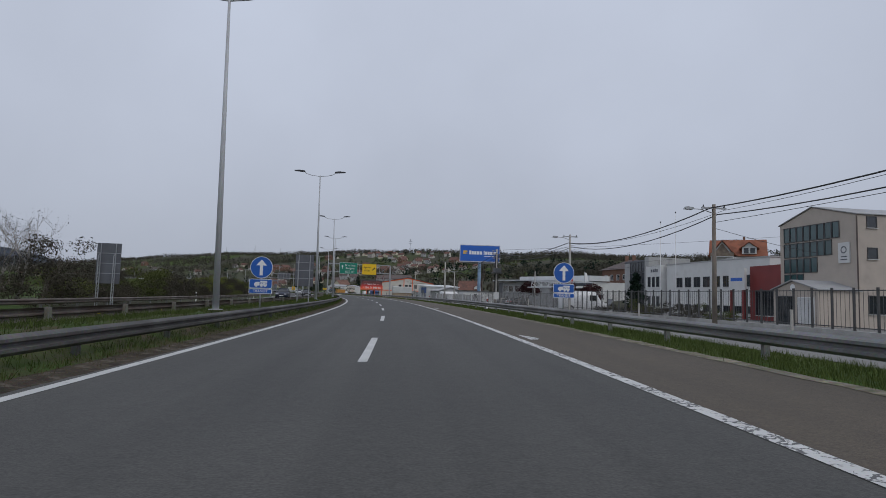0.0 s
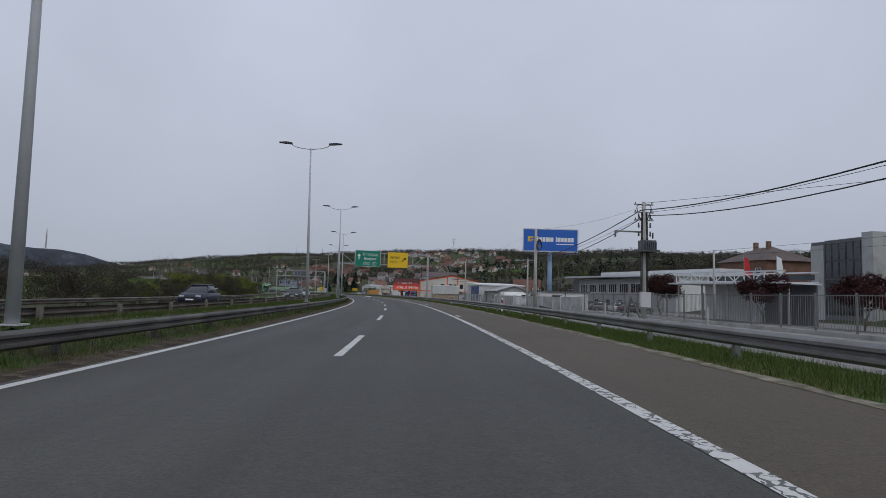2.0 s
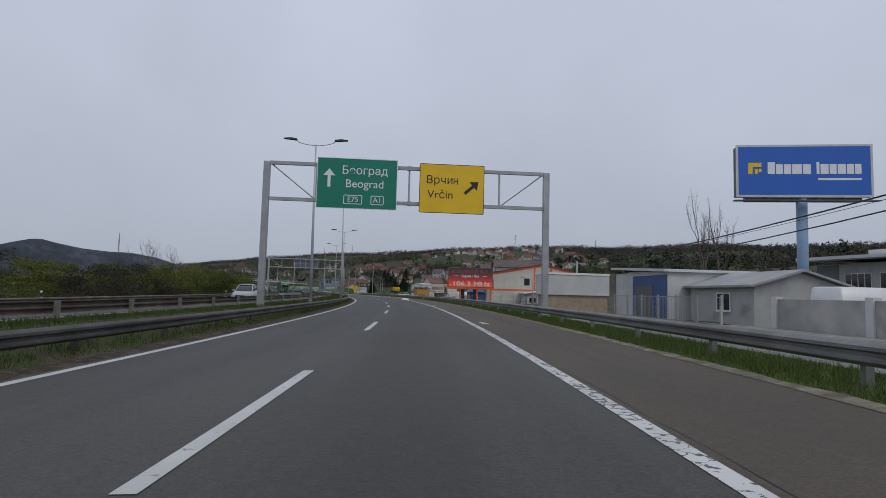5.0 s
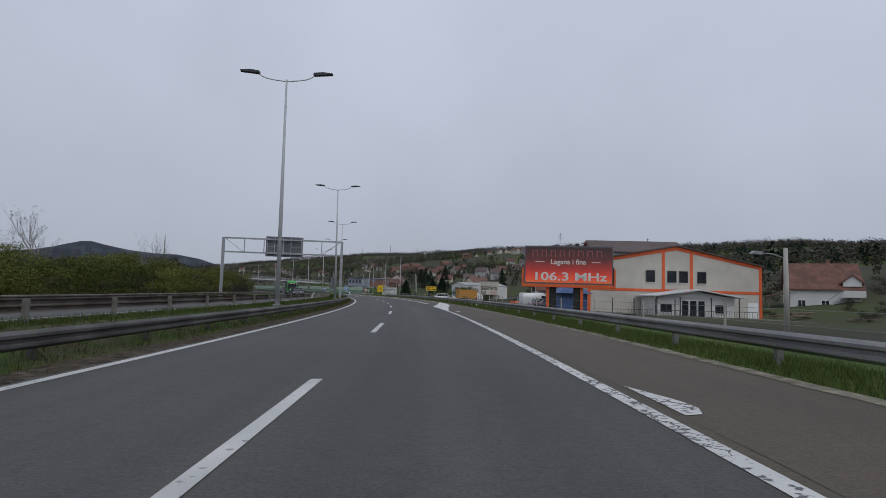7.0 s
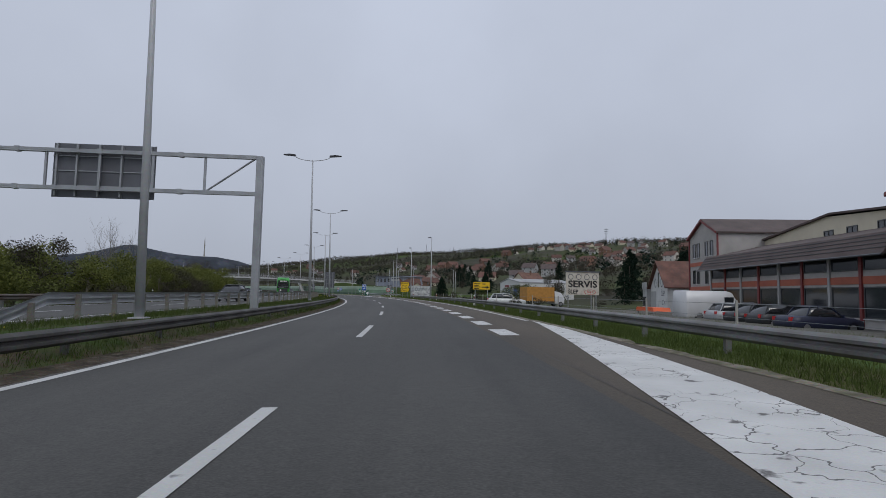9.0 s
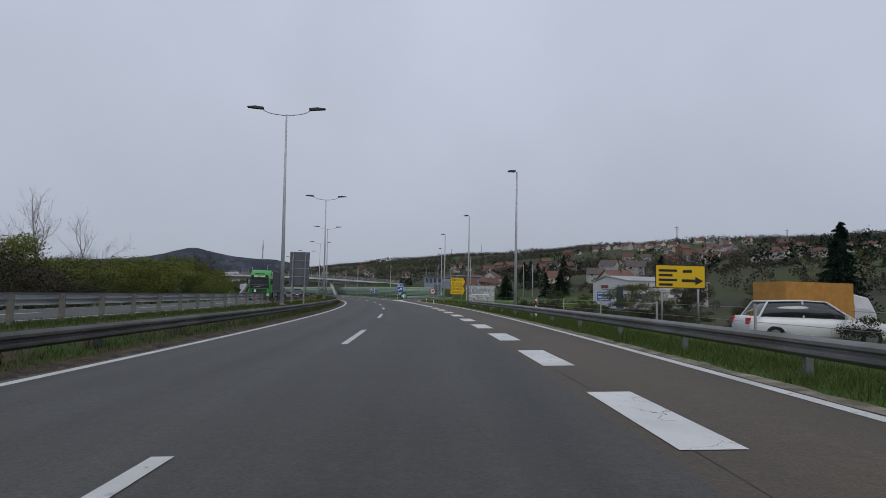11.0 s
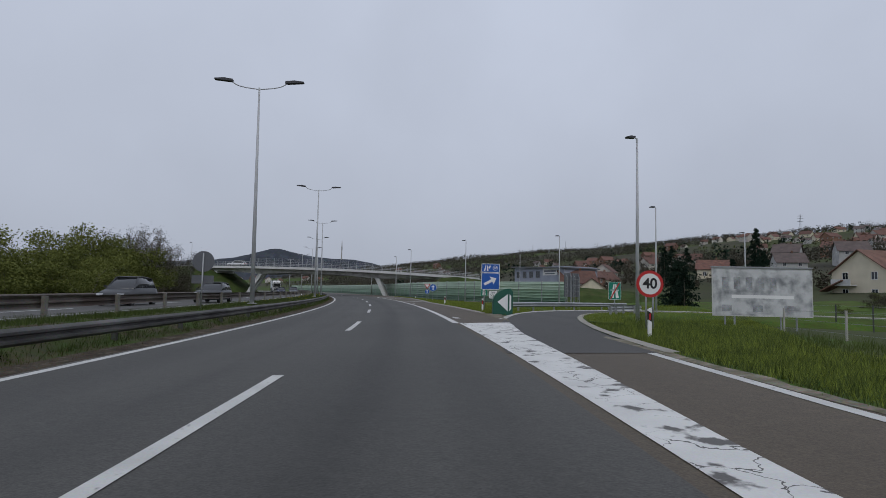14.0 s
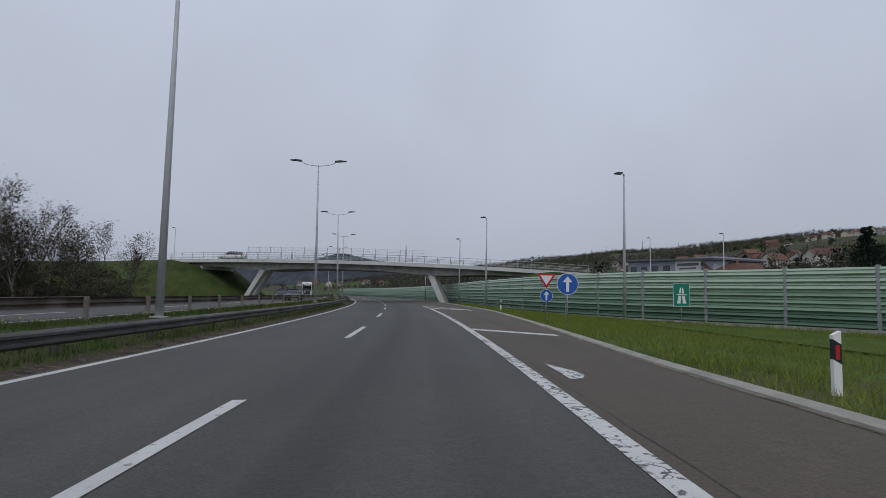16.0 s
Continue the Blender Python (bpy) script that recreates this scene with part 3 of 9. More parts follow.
dashes("lane_dash", 4.53 - 14.93 * 4, 14.93, 5.45, -0.085, 0.085, LINE, "white painted lane dash on asphalt")
dashes("exit_lane_block", 213.497, 5.053, 2.55, 3.88, 4.42, GORE_PAINT, "wide white painted block of the exit lane line", stop=305)
dashes("opposite_lane_dash", -50, 14.93, 5.45, -13.9, -13.72, LINE, "white painted lane dash", base=0.137, stop=420)


# ---------------------------------------------------------------- guardrails
def guardrail(name, s0, s1, u, z_base, z_top, side, rail_mat, post_mat, label, step=4.0, beams=1, post=(0.12, 0.1), offset=0.12, drop=0.03, rise=None, seg=4.0):
    """side: +1 when the beam faces right; rise: change of its height along the road."""
    rise = rise or (lambda s: 0.0)
    g = thing(name, Matrix.Identity(4), label, "guardrail")
    for b in range(beams):
        zt = z_top - 0.36 * b
        d = side
        w = [(u, zt), (u + d * 0.045, zt - 0.03), (u + d * 0.08, zt - 0.06), (u + d * 0.08, zt - 0.11), (u + d * 0.01, zt - 0.145), (u + d * 0.01, zt - 0.175), (u + d * 0.08, zt - 0.21), (u + d * 0.08, zt - 0.26), (u + d * 0.045, zt - 0.29), (u, zt - 0.32)]
        w += [(a - d * 0.006, z) for a, z in reversed(w)]
        part("beam", Shape().strip(s0, s1, [(a, lambda s, z=z: z + rise(s)) for a, z in w], seg, closed=True), rail_mat, g)
    me = Shape().box(-post[0] / 2, post[0] / 2, -post[1] / 2, post[1] / 2, -0.5, z_top - z_base - drop).mesh("post", post_mat)
    s = s0 + 1
    while s < s1:
        ob = new("post", me)
        ob.parent = g
        ob.matrix_basis = stand(s, u - (side if offset > 0 else -side) * abs(offset), z_base + rise(s))
        s += step
    return g


guardrail("guardrail", -56, 294, 7.6, 0.2, 0.77, -1, RAIL, RAIL, "weathered steel guardrail on steel posts in the grass")
end = thing("guardrail_end", Matrix.Identity(4), "sloping steel guardrail end sinking into the grass", "guardrail")
part("beam", Shape().strip(294.0, 298.6, [(lambda s, a=a: 7.6 + 0.12 * (s - 294) - a, lambda s, d=d: 0.77 - d - 0.5 * ((s - 294) / 4.6) ** 1.2) for a, d in ((0, 0), (0.08, 0.07), (0.08, 0.11), (0.01, 0.15), (0.01, 0.18), (0.08, 0.21), (0.08, 0.26), (0, 0.31))], 0.8), RAIL, end)
part("post", Shape().box(-0.05, 0.05, -0.05, 0.05, -0.4, 0.2), RAIL, end, m=stand(296.5, 8.0, 0.15))
guardrail("guardrail", -56, 520, -4.95, -0.06, 0.47, 1, RAIL_DARK, RAIL_DARK, "weathered steel guardrail along the central reserve", beams=1)
guardrail("guardrail", -56, 210.6, -8.0, 0.24, 0.88, -1, RAIL_RUST, RAIL_POST, "rusty steel guardrail with pale posts", beams=1, offset=0.1, post=(0.1, 0.14), drop=-0.02, rise=rail_rise)
guardrail("guardrail", 211.4, 285.4, -8.0, 0.24, 0.9, -1, GALV, RAIL_POST, "grey galvanised guardrail on close posts with sloping ends", step=2.0, offset=0.1, drop=0.05, rise=lambda s: 0.16 - 0.45 * max(0.0, (213.2 - s) / 1.8) - 0.45 * max(0.0, (s - 283.6) / 1.8), seg=0.9)
guardrail("guardrail", 286, 520, -8.0, 0.24, 0.88, -1, RAIL_RUST, RAIL_POST, "rusty steel guardrail with pale posts", offset=0.1, post=(0.1, 0.14), drop=-0.02, rise=rail_rise)
guardrail("guardrail", -56, 400, -19.3, -0.03, 0.7, 1, RAIL_RUST, RAIL, "rusty steel guardrail on the far verge", rise=lambda s: 1.1 * fall(s))


# ---------------------------------------------------------------- street lamps
def double_lamp(m):
    t = thing("street_lamp", m, "tall grey steel lamp post with two curved arms", "street lamp", "lamps on the central reserve")
    part("pole", Shape().tube([(0, 0, 0), (0, 0, 6), (0, 0, 11.9)], [0.125, 0.09, 0.05], 12), POLE, t, soft=True)
    part("base_plate", Shape().box(-0.2, 0.2, -0.2, 0.2, 0, 0.03), POLE, t)
    for d in (-1, 1):
        pts = [(0, 0, 11.8)] + [(d * 1.45 * math.sin(a * math.pi / 2 / 6), 0, 12.28 - 0.4 * math.cos(a * math.pi / 2 / 6) - 0.05) for a in range(1, 7)]
        part("arm", Shape().tube(pts, 0.03, 8), POLE, t, soft=True)
        head = part("lamp_head", Shape().prism([(1.4, 12.2), (1.5, 12.18), (2.4, 12.26), (2.42, 12.31), (1.9, 12.36), (1.42, 12.3)], -0.14, 0.14, Matrix.Scale(d, 4, (1, 0, 0)) if d < 0 else None), DARK, t, "dark flat lamp head")
    return t


LAMPS = ((16.0, -6.05, -6.25), (49.4, -6.15, -6.3), (82.4, -6.0, -6.26), (115.1, -5.8, -5.93), (148.6, -5.8, -5.9), (180.9, -5.7, -5.8), (213.4, -5.77, -5.95), (246.4, -6.1, -6.27), (280.0, -6.15, -6.39), (313.4, -6.4, -6.58), (346.5, -6.18, -6.34), (379.0, -5.76, -5.77), (411.0, -5.98, -6.13), (442.5, -6.3, -6.6), (474, -6.1, -6.2), (506, -6.1, -6.2), (538, -6.1, -6.2))
first_lamp = None
for s, u, u_top in LAMPS:
    mm = stand(s, u, 0.42) @ Matrix.Rotation(math.atan2(u_top - u, 12.0), 4, "Y")
    if first_lamp is None:
        first_lamp = double_lamp(mm)
    else:
        copy_thing(first_lamp, mm)


def single_lamp(m, h=9.4):
    t = thing("street_lamp", m, "grey steel lamp post with a short arm and flat head", "street lamp", "lamps along the slip roads")
    part("pole", Shape().tube([(0, 0, 0), (0, 0, 5), (0, 0, h)], [0.1, 0.075, 0.05], 10), POLE, t, soft=True)
    part("arm", Shape().tube([(0, 0, h - 0.05), (-0.1, 0, h + 0.02), (-0.3, 0, h + 0.03)], 0.03, 6), POLE, t)
    part("lamp_head", Shape().prism([(-0.15, h - 0.02), (-0.55, h - 0.02), (-0.6, h + 0.04), (-0.35, h + 0.1), (-0.1, h + 0.08)][::-1], -0.13, 0.13), DARK, t, "flat dark lamp head")
    return t


for s, u, h in ((280.2, 8.4, 9.2), (301.8, 8.75, 9.3), (322.0, 9.6, 9.5), (342.3, 13.45, 9.35), (394.4, 14.45, 8.8), (414.0, 9.3, 8.5), (434.0, 9.6, 8.4), (470.0, 9.6, 8.4)):
    single_lamp(stand(s, u, 0.1 if u < 11 else -0.05), h)
for s, u, h in ((363, 25.4, 9.75), (338.3, 28.9, 7.3), (382.8, 23.9, 9.0), (375.2, 43.7, 9.8), (436.8, 48.3, 11.5), (446.9, 42.8, 11.8), (470, -36, 13.5)):
    single_lamp(stand(s, u, gz(s, u) - 0.1), h)


# ---------------------------------------------------------------- traffic signs
def posts(t, xs, z1, z0=-0.2, r=0.032, y=0.05):
    for x in xs:
        part("post", Shape().tube([(x, y, z0), (x, y, z1)], r, 8), GALV, t, soft=True)


def plate(t, name, x0, x1, z0, z1, material, y=0.0, rim=None, label=""):
    """A flat plate with rounded corners, with a back of bare metal and a border."""
    r = min(0.06, (x1 - x0) / 6, (z1 - z0) / 6)

    def ring(d):
        out = []
        for cx, cz, a0 in ((x1 - r, z0 + r, -90), (x1 - r, z1 - r, 0), (x0 + r, z1 - r, 90), (x0 + r, z0 + r, 180)):
            for k in range(4):
                a = radians(a0 + 30 * k)
                out.append((cx + (r - d) * math.cos(a), cz + (r - d) * math.sin(a)))
        return out

    p = part(name, Shape().prism(ring(0), y, y + 0.02), rim or material, t, label)
    part("backing", Shape().prism(ring(0.004), y + 0.021, y + 0.03), PLATE_BACK, p)
    if rim:
        part("face", Shape().prism(ring(0.035 if x1 - x0 > 1 else 0.02), y - 0.004, y), material, p)
    return p


def arrow_up(x, z, h, y, w=None):
    w = w or h * 0.2
    hw = h * 0.32
    return Shape().prism([(x - w / 2, z - h / 2), (x + w / 2, z - h / 2), (x + w / 2, z + h * 0.12), (x + hw, z + h * 0.12), (x, z + h / 2), (x - hw, z + h * 0.12), (x - w / 2, z + h * 0.12)], y - 0.004, y)


def round_sign(t, x, z, r, face, rim, y=0.0, name="disc"):
    p = part(name, Shape().disc(x, z, r, y, 32, thick=0.02), rim, t)
    part("face", Shape().disc(x, z, r * (0.95 if rim is WHITE else 0.78), y - 0.005, 32, thick=0.004), face, p)
    part("backing", Shape().disc(x, z, r * 0.99, y + 0.021, 32, thick=0.008), PLATE_BACK, p)
    return p


def transit_sign(m):
    t = thing("direction_sign", m, "blue round arrow sign over blue transit plates on a post", "road sign", "transit signs")
    posts(t, (0,), 2.5)
    p = round_sign(t, 0, 2.17, 0.45, BLUE, WHITE)
    part("arrow", arrow_up(0, 2.17, 0.66, -0.006, 0.12), WHITE, p)
    q = plate(t, "truck_plate", -0.46, 0.46, 1.31, 1.69, BLUE, rim=WHITE)
    tr = Shape().prism([(-0.02, 1.42), (0.26, 1.42), (0.26, 1.62), (-0.02, 1.62)], -0.008, -0.004)
    tr.prism([(-0.26, 1.42), (-0.04, 1.42), (-0.04, 1.57), (-0.2, 1.57), (-0.26, 1.5)], -0.008, -0.004)
    for x in (-0.17, 0.04, 0.18):
        tr.disc(x, 1.405, 0.045, -0.008, 12, thick=0.004)
    part("truck_symbol", tr, WHITE, q)
    lettering(">7.5t", 0.14, 0.12, -0.011, 1.52, BLUE, q)
    r = plate(t, "word_plate", -0.46, 0.46, 1.09, 1.29, BLUE, rim=WHITE)
    lettering("TRANSIT", 0.15, 0, -0.008, 1.19, WHITE, r)
    return t


transit_sign(stand(18.3, 7.75, 0.15, -2))
transit_sign(stand(18.3, -5.0, -0.05, 2))


def panel_back(m, w, z0, z1, label):
    """A large direction panel seen from behind, on two lattice posts."""
    t = thing("large_road_sign", m, label, "road sign", "direction panels seen from behind")
    part("panel", Shape().box(0, w, 0.1, 0.13, z0, z1), PLATE_BACK, t)
    for k in range(1, 4):
        z = z0 + (z1 - z0) * k / 4
        part("seam_rail", Shape().box(0.02, w - 0.02, 0.06, 0.1, z - 0.02, z + 0.02), GALV, t)
    for x in (w * 0.18, w * 0.8):
        f = Shape().tube([(x, 0.03, -0.3), (x, 0.03, z1 - 0.02)], 0.03, 6)
        f.tube([(x, -0.28, -0.3), (x, -0.28, z0 + 1.9)], 0.03, 6)
        z = 0.0
        while z < z0 + 1.7:
            f.tube([(x, 0.03, z), (x, -0.28, z + 0.28)], 0.014, 5).tube([(x, -0.28, z + 0.28), (x, 0.03, z + 0.56)], 0.014, 5)
            z += 0.56
        f.tube([(x, -0.28, z0 + 1.9), (x, 0.03, z0 + 2.1)], 0.025, 6)
        part("lattice_post", f, GALV, t)
    return t


panel_back(stand(40.1, -6.95, 0.2, 2), 1.4, 1.35, 3.85, "grey back of a direction panel on lattice posts")
panel_back(stand(286.5, -6.9, 0.25, 2), 1.4, 1.45, 3.85, "grey back of a direction panel on lattice posts")
panel_back(stand(36.0, -19.9, -0.1, 0), 1.6, 1.4, 4.2, "grey back of a direction panel on lattice posts")
panel_back(stand(367.6, 18.6, -0.1, 4), 0.75, 1.2, 3.5, "narrow grey back of a direction panel")
panel_back(stand(367.9, 19.5, -0.1, 4), 0.75, 1.2, 3.5, "narrow grey back of a direction panel")

t = thing("round_sign", stand(340.2, -6.85, 0.3, 3), "dark back of a round sign over a small plate", "road sign")
posts(t, (0,), 2.4, y=-0.05)
part("disc", Shape().disc(0, 2.05, 0.45, 0.0, 28, thick=0.02), PLATE_BACK, t)
part("plate", Shape().box(-0.45, 0.45, 0, 0.02, 1.1, 1.45), PLATE_BACK, t)


def gantry(m, w, z_low, z_top, label):
    t = thing("sign_gantry", m, label, "gantry")
    for x in (0, w):
        part("column", Shape().box(x - 0.16, x + 0.16, -0.16, 0.16, -0.1, z_top + 0.05), GALV, t)
        f = Shape().box(x - 0.35, x + 0.35, -0.35, 0.35, -0.5, 0.08)
        for a in range(4):
            f.prism([(0.16, 0.08), (0.33, 0.08), (0.16, 0.4)], -0.015, 0.015, Matrix.Translation((x, 0, 0)) @ Matrix.Rotation(a * math.pi / 2, 4, "Z"))
        part("foot", f, CONCRETE, t)
    for z in (z_low, z_top):
        part("chord", Shape().box(0.16, w - 0.16, -0.09, 0.09, z - 0.09, z + 0.09), GALV, t)
        for k in (0.25, 0.5, 0.75):
            part("joint", Shape().box(w * k - 0.1, w * k + 0.1, -0.12, 0.12, z - 0.12, z + 0.12), GALV, t)
    n = 7
    for k in range(n):
        x = 0.16 + (w - 0.32) * k / (n - 1)
        if 0 < k < n - 1:
            part("upright", Shape().box(x - 0.05, x + 0.05, -0.05, 0.05, z_low, z_top), GALV, t)
        if k in (0, 5):
            x2 = 0.16 + (w - 0.32) * (k + 1) / (n - 1)
            a, b = (z_low, z_top) if k else (z_top, z_low)
            part("brace", Shape().tube([(x, 0, a), (x2, 0, b)], 0.045, 6), GALV, t)
    return t


g = gantry(stand(136.1, -6.5, 0.1, 1), 15.3, 6.0, 7.95, "grey steel sign gantry spanning the carriageway")
p = plate(g, "green_panel", 2.7, 7.0, 5.55, 8.3, GREEN_SIGN, -0.35, rim=WHITE, label="green direction panel with white words")
lettering("Београд", 0.62, 5.25, -0.36, 7.62, WHITE, p)
lettering("Beograd", 0.62, 5.25, -0.36, 6.9, WHITE, p)
part("arrow", arrow_up(3.35, 7.2, 1.0, -0.357, 0.16), WHITE, p)
for x0, x1, word in ((4.15, 5.15, "E75"), (5.6, 6.3, "A1")):
    q = plate(p, "route_frame", x0, x1, 5.8, 6.3, WHITE, -0.358)
    part("route_face", Shape().box(x0 + 0.04, x1 - 0.04, -0.364, -0.36, 5.84, 6.26), GREEN_SIGN, q)
    lettering(word, 0.4, (x0 + x1) / 2, -0.368, 6.05, WHITE, q)
p = plate(g, "yellow_panel", 8.2, 11.75, 5.5, 8.2, YELLOW_SIGN, -0.35, rim=BLACK, label="yellow exit panel with black words")
lettering("Врчин", 0.62, 9.45, -0.36, 7.3, BLACK, p)
lettering("Vrčin", 0.62, 9.35, -0.36, 6.5, BLACK, p)
part("arrow", arrow_up(0, 0, 1.0, 0, 0.17), BLACK, p, m=pose(11.05, -0.357, 6.95, 0, 48))
for x0 in (3.6, 6.2, 9.0, 11.0):
    part("bracket", Shape().box(x0 - 0.05, x0 + 0.05, -0.32, -0.09, 5.7, 8.1), GALV, g)

g = gantry(stand(225.0, -20.4, 0.0, 0.5), 14.6, 5.75, 7.5, "grey steel sign gantry over the opposite carriageway")
p = part("panel_back", Shape().box(5.1, 9.7, 0.25, 0.28, 5.35, 7.9), PLATE_BACK, g, "dark back of a direction panel")
for x in (5.3, 6.2, 7.2, 8.2, 9.5):
    part("stiffener", Shape().box(x - 0.04, x + 0.04, 0.1, 0.25, 5.4, 7.85), GALV, p)
for z in (5.9, 6.6, 7.3):
    part("stiffener", Shape().box(5.1, 9.7, 0.2, 0.25, z - 0.02, z + 0.02), GALV, p)

# exit signs
t = thing("exit_arrow_sign", stand(309.2, 8.1, 0.1, -3), "two yellow arrow-shaped exit plates with black words", "road sign")
posts(t, (0.45, 1.35), 3.1, r=0.05)
for z0, a, b in ((2.18, "Врчин", "Vrčin"), (1.18, "Гроцка", "Grocka")):
    ring = [(0, z0), (1.55, z0), (1.86, z0 + 0.49), (1.55, z0 + 0.98), (0, z0 + 0.98)]
    q = part("plate", Shape().prism(ring, 0, 0.025), BLACK, t)
    part("face", Shape().prism([(0.03, z0 + 0.03), (1.53, z0 + 0.03), (1.82, z0 + 0.49), (1.53, z0 + 0.95), (0.03, z0 + 0.95)], -0.004, 0), YELLOW_SIGN, q)
    part("chevron", Shape().prism([(1.5, z0 + 0.06), (1.58, z0 + 0.06), (1.8, z0 + 0.49), (1.58, z0 + 0.92), (1.5, z0 + 0.92), (1.7, z0 + 0.49)], -0.008, -0.004), BLACK, q)
    lettering(a, 0.4, 0.74, -0.008, z0 + 0.7, BLACK, q, width=1.22)
    lettering(b, 0.4, 0.74, -0.008, z0 + 0.28, BLACK, q, width=1.14)

t = thing("exit_sign", stand(350.0, 6.9, 0.15, -4), "blue exit sign with a white slanting arrow", "road sign")
posts(t, (0.2, 0.95), 2.9, r=0.04)
p = plate(t, "upper_plate", 0, 1.15, 2.42, 2.97, BLUE, rim=WHITE)
sym = Shape().prism([(0.14, 2.5), (0.24, 2.5), (0.3, 2.85), (0.24, 2.85)], -0.01, -0.006).prism([(0.34, 2.5), (0.44, 2.5), (0.4, 2.85), (0.34, 2.85)], -0.01, -0.006)
sym.prism([(0.42, 2.7), (0.5, 2.66), (0.6, 2.82), (0.52, 2.86)], -0.01, -0.006)
part("motorway_symbol", sym, WHITE, p)
part("ring", Shape().disc(0.86, 2.7, 0.15, -0.007, 20, r_in=0.13), WHITE, p)
lettering("30", 0.2, 0.86, -0.008, 2.7, WHITE, p)
p = plate(t, "lower_plate", 0, 1.15, 1.35, 2.4, BLUE, rim=WHITE)
part("arrow", arrow_up(0, 0, 0.85, 0, 0.17), WHITE, p, m=pose(0.56, -0.006, 1.87, 0, 62))

t = thing("kilometre_sign", stand(347.7, 7.2, 0.15, -4), "small white kilometre plate on a post", "road sign")
posts(t, (0,), 1.2, r=0.025)
p = plate(t, "plate", -0.26, 0.26, 0.8, 1.28, WHITE, rim=BLACK)
lettering("km", 0.16, 0, -0.008, 1.17, BLACK, p)
lettering("224", 0.24, 0, -0.008, 0.96, BLACK, p)

t = thing("speed_limit_sign", stand(334.3, 10.3, 0.1, -6), "round white speed limit sign with a red rim", "road sign")
posts(t, (-0.12, 0.12), 1.9)
p = round_sign(t, 0, 1.62, 0.47, WHITE, RED)
lettering("40", 0.5, 0, -0.01, 1.62, BLACK, p, bold=0.012)

MOTOR = Shape().prism([(-0.25, 1.16), (-0.06, 1.16), (-0.03, 1.58), (-0.16, 1.58)], -0.01, -0.006).prism([(0.06, 1.16), (0.25, 1.16), (0.16, 1.58), (0.03, 1.58)], -0.01, -0.006).box(-0.27, 0.27, -0.01, -0.006, 1.62, 1.67)
MOTOR.prism([(-0.14, 1.71), (-0.028, 1.71), (-0.02, 2.02), (-0.08, 2.02)], -0.01, -0.006).prism([(0.028, 1.71), (0.14, 1.71), (0.08, 2.02), (0.02, 2.02)], -0.01, -0.006)
t = thing("motorway_end_sign", stand(348.9, 15.1, 0.0, -8), "green motorway sign crossed by a red bar", "road sign")
posts(t, (0,), 1.9)
p = plate(t, "plate", -0.38, 0.38, 1.05, 2.15, GREEN_SIGN, rim=WHITE)
part("motorway_symbol", MOTOR, WHITE, p)
part("red_bar", Shape().prism([(-0.3, 1.12), (-0.22, 1.12), (0.3, 2.08), (0.22, 2.08)], -0.014, -0.01), RED, p)
t = thing("motorway_sign", stand(391.6, 16.5, -0.1, -6), "green motorway sign with white symbol", "road sign")
posts(t, (0,), 2.0)
p = plate(t, "plate", -0.45, 0.45, 1.0, 2.25, GREEN_SIGN, rim=WHITE)
part("motorway_symbol", MOTOR, WHITE, p)

t = thing("blue_arrow_sign", stand(384.9, 8.25, 0.1, -4), "round blue sign with a white upward arrow", "road sign")
posts(t, (0,), 2.0)
p = round_sign(t, 0, 1.72, 0.45, BLUE, WHITE)
part("arrow", arrow_up(0, 1.72, 0.64, -0.006, 0.12), WHITE, p)
t = thing("give_way_sign", stand(386.5, 7.75, 0.1, -4), "red and white give-way triangle over a small blue disc", "road sign")
posts(t, (0,), 2.1)
p = part("triangle", Shape().prism([(0, 1.55), (0.42, 2.2), (-0.42, 2.2)], 0, 0.02), RED, t)
part("face", Shape().prism([(0, 1.7), (0.28, 2.12), (-0.28, 2.12)], -0.005, 0), WHITE, p)
p = round_sign(t, 0, 1.22, 0.28, BLUE, WHITE)
part("arrow", arrow_up(0, 1.22, 0.4, -0.006, 0.08), WHITE, p)

# green nose marker
GREEN_PLASTIC = mat("green_plastic", (0.012, 0.09, 0.06), 0.5, scale=2, var=0.15, bump=0.05)
t = thing("nose_marker", stand(344.1, 6.45, 0.14, -6), "dark green plastic exit nose marker with white arrows", "road marker")
ring = [(0.08, 0), (1.06, 0), (1.08, 1.2)] + [(0.98 - 0.9 * math.sin(a), 0.66 + 0.72 * math.cos(a)) for a in (0.16 * k for k in range(10))]
part("body", Shape().prism(ring, 0, 1.0), GREEN_PLASTIC, t)
part("rim", Shape().prism([(x + (0.02 if x > 1 else -0.02), z + 0.02) for x, z in ring], 0.06, 0.12), GREEN_PLASTIC, t)
part("white_triangle", Shape().prism([(0.29, 0.7), (0.82, 0.22), (0.82, 1.1)], -0.006, -0.002), WHITE, t)
part("white_band", Shape().prism([(0.91, 0.22), (1.0, 0.36), (1.0, 0.98), (0.91, 1.12)], -0.006, -0.002), WHITE, t)

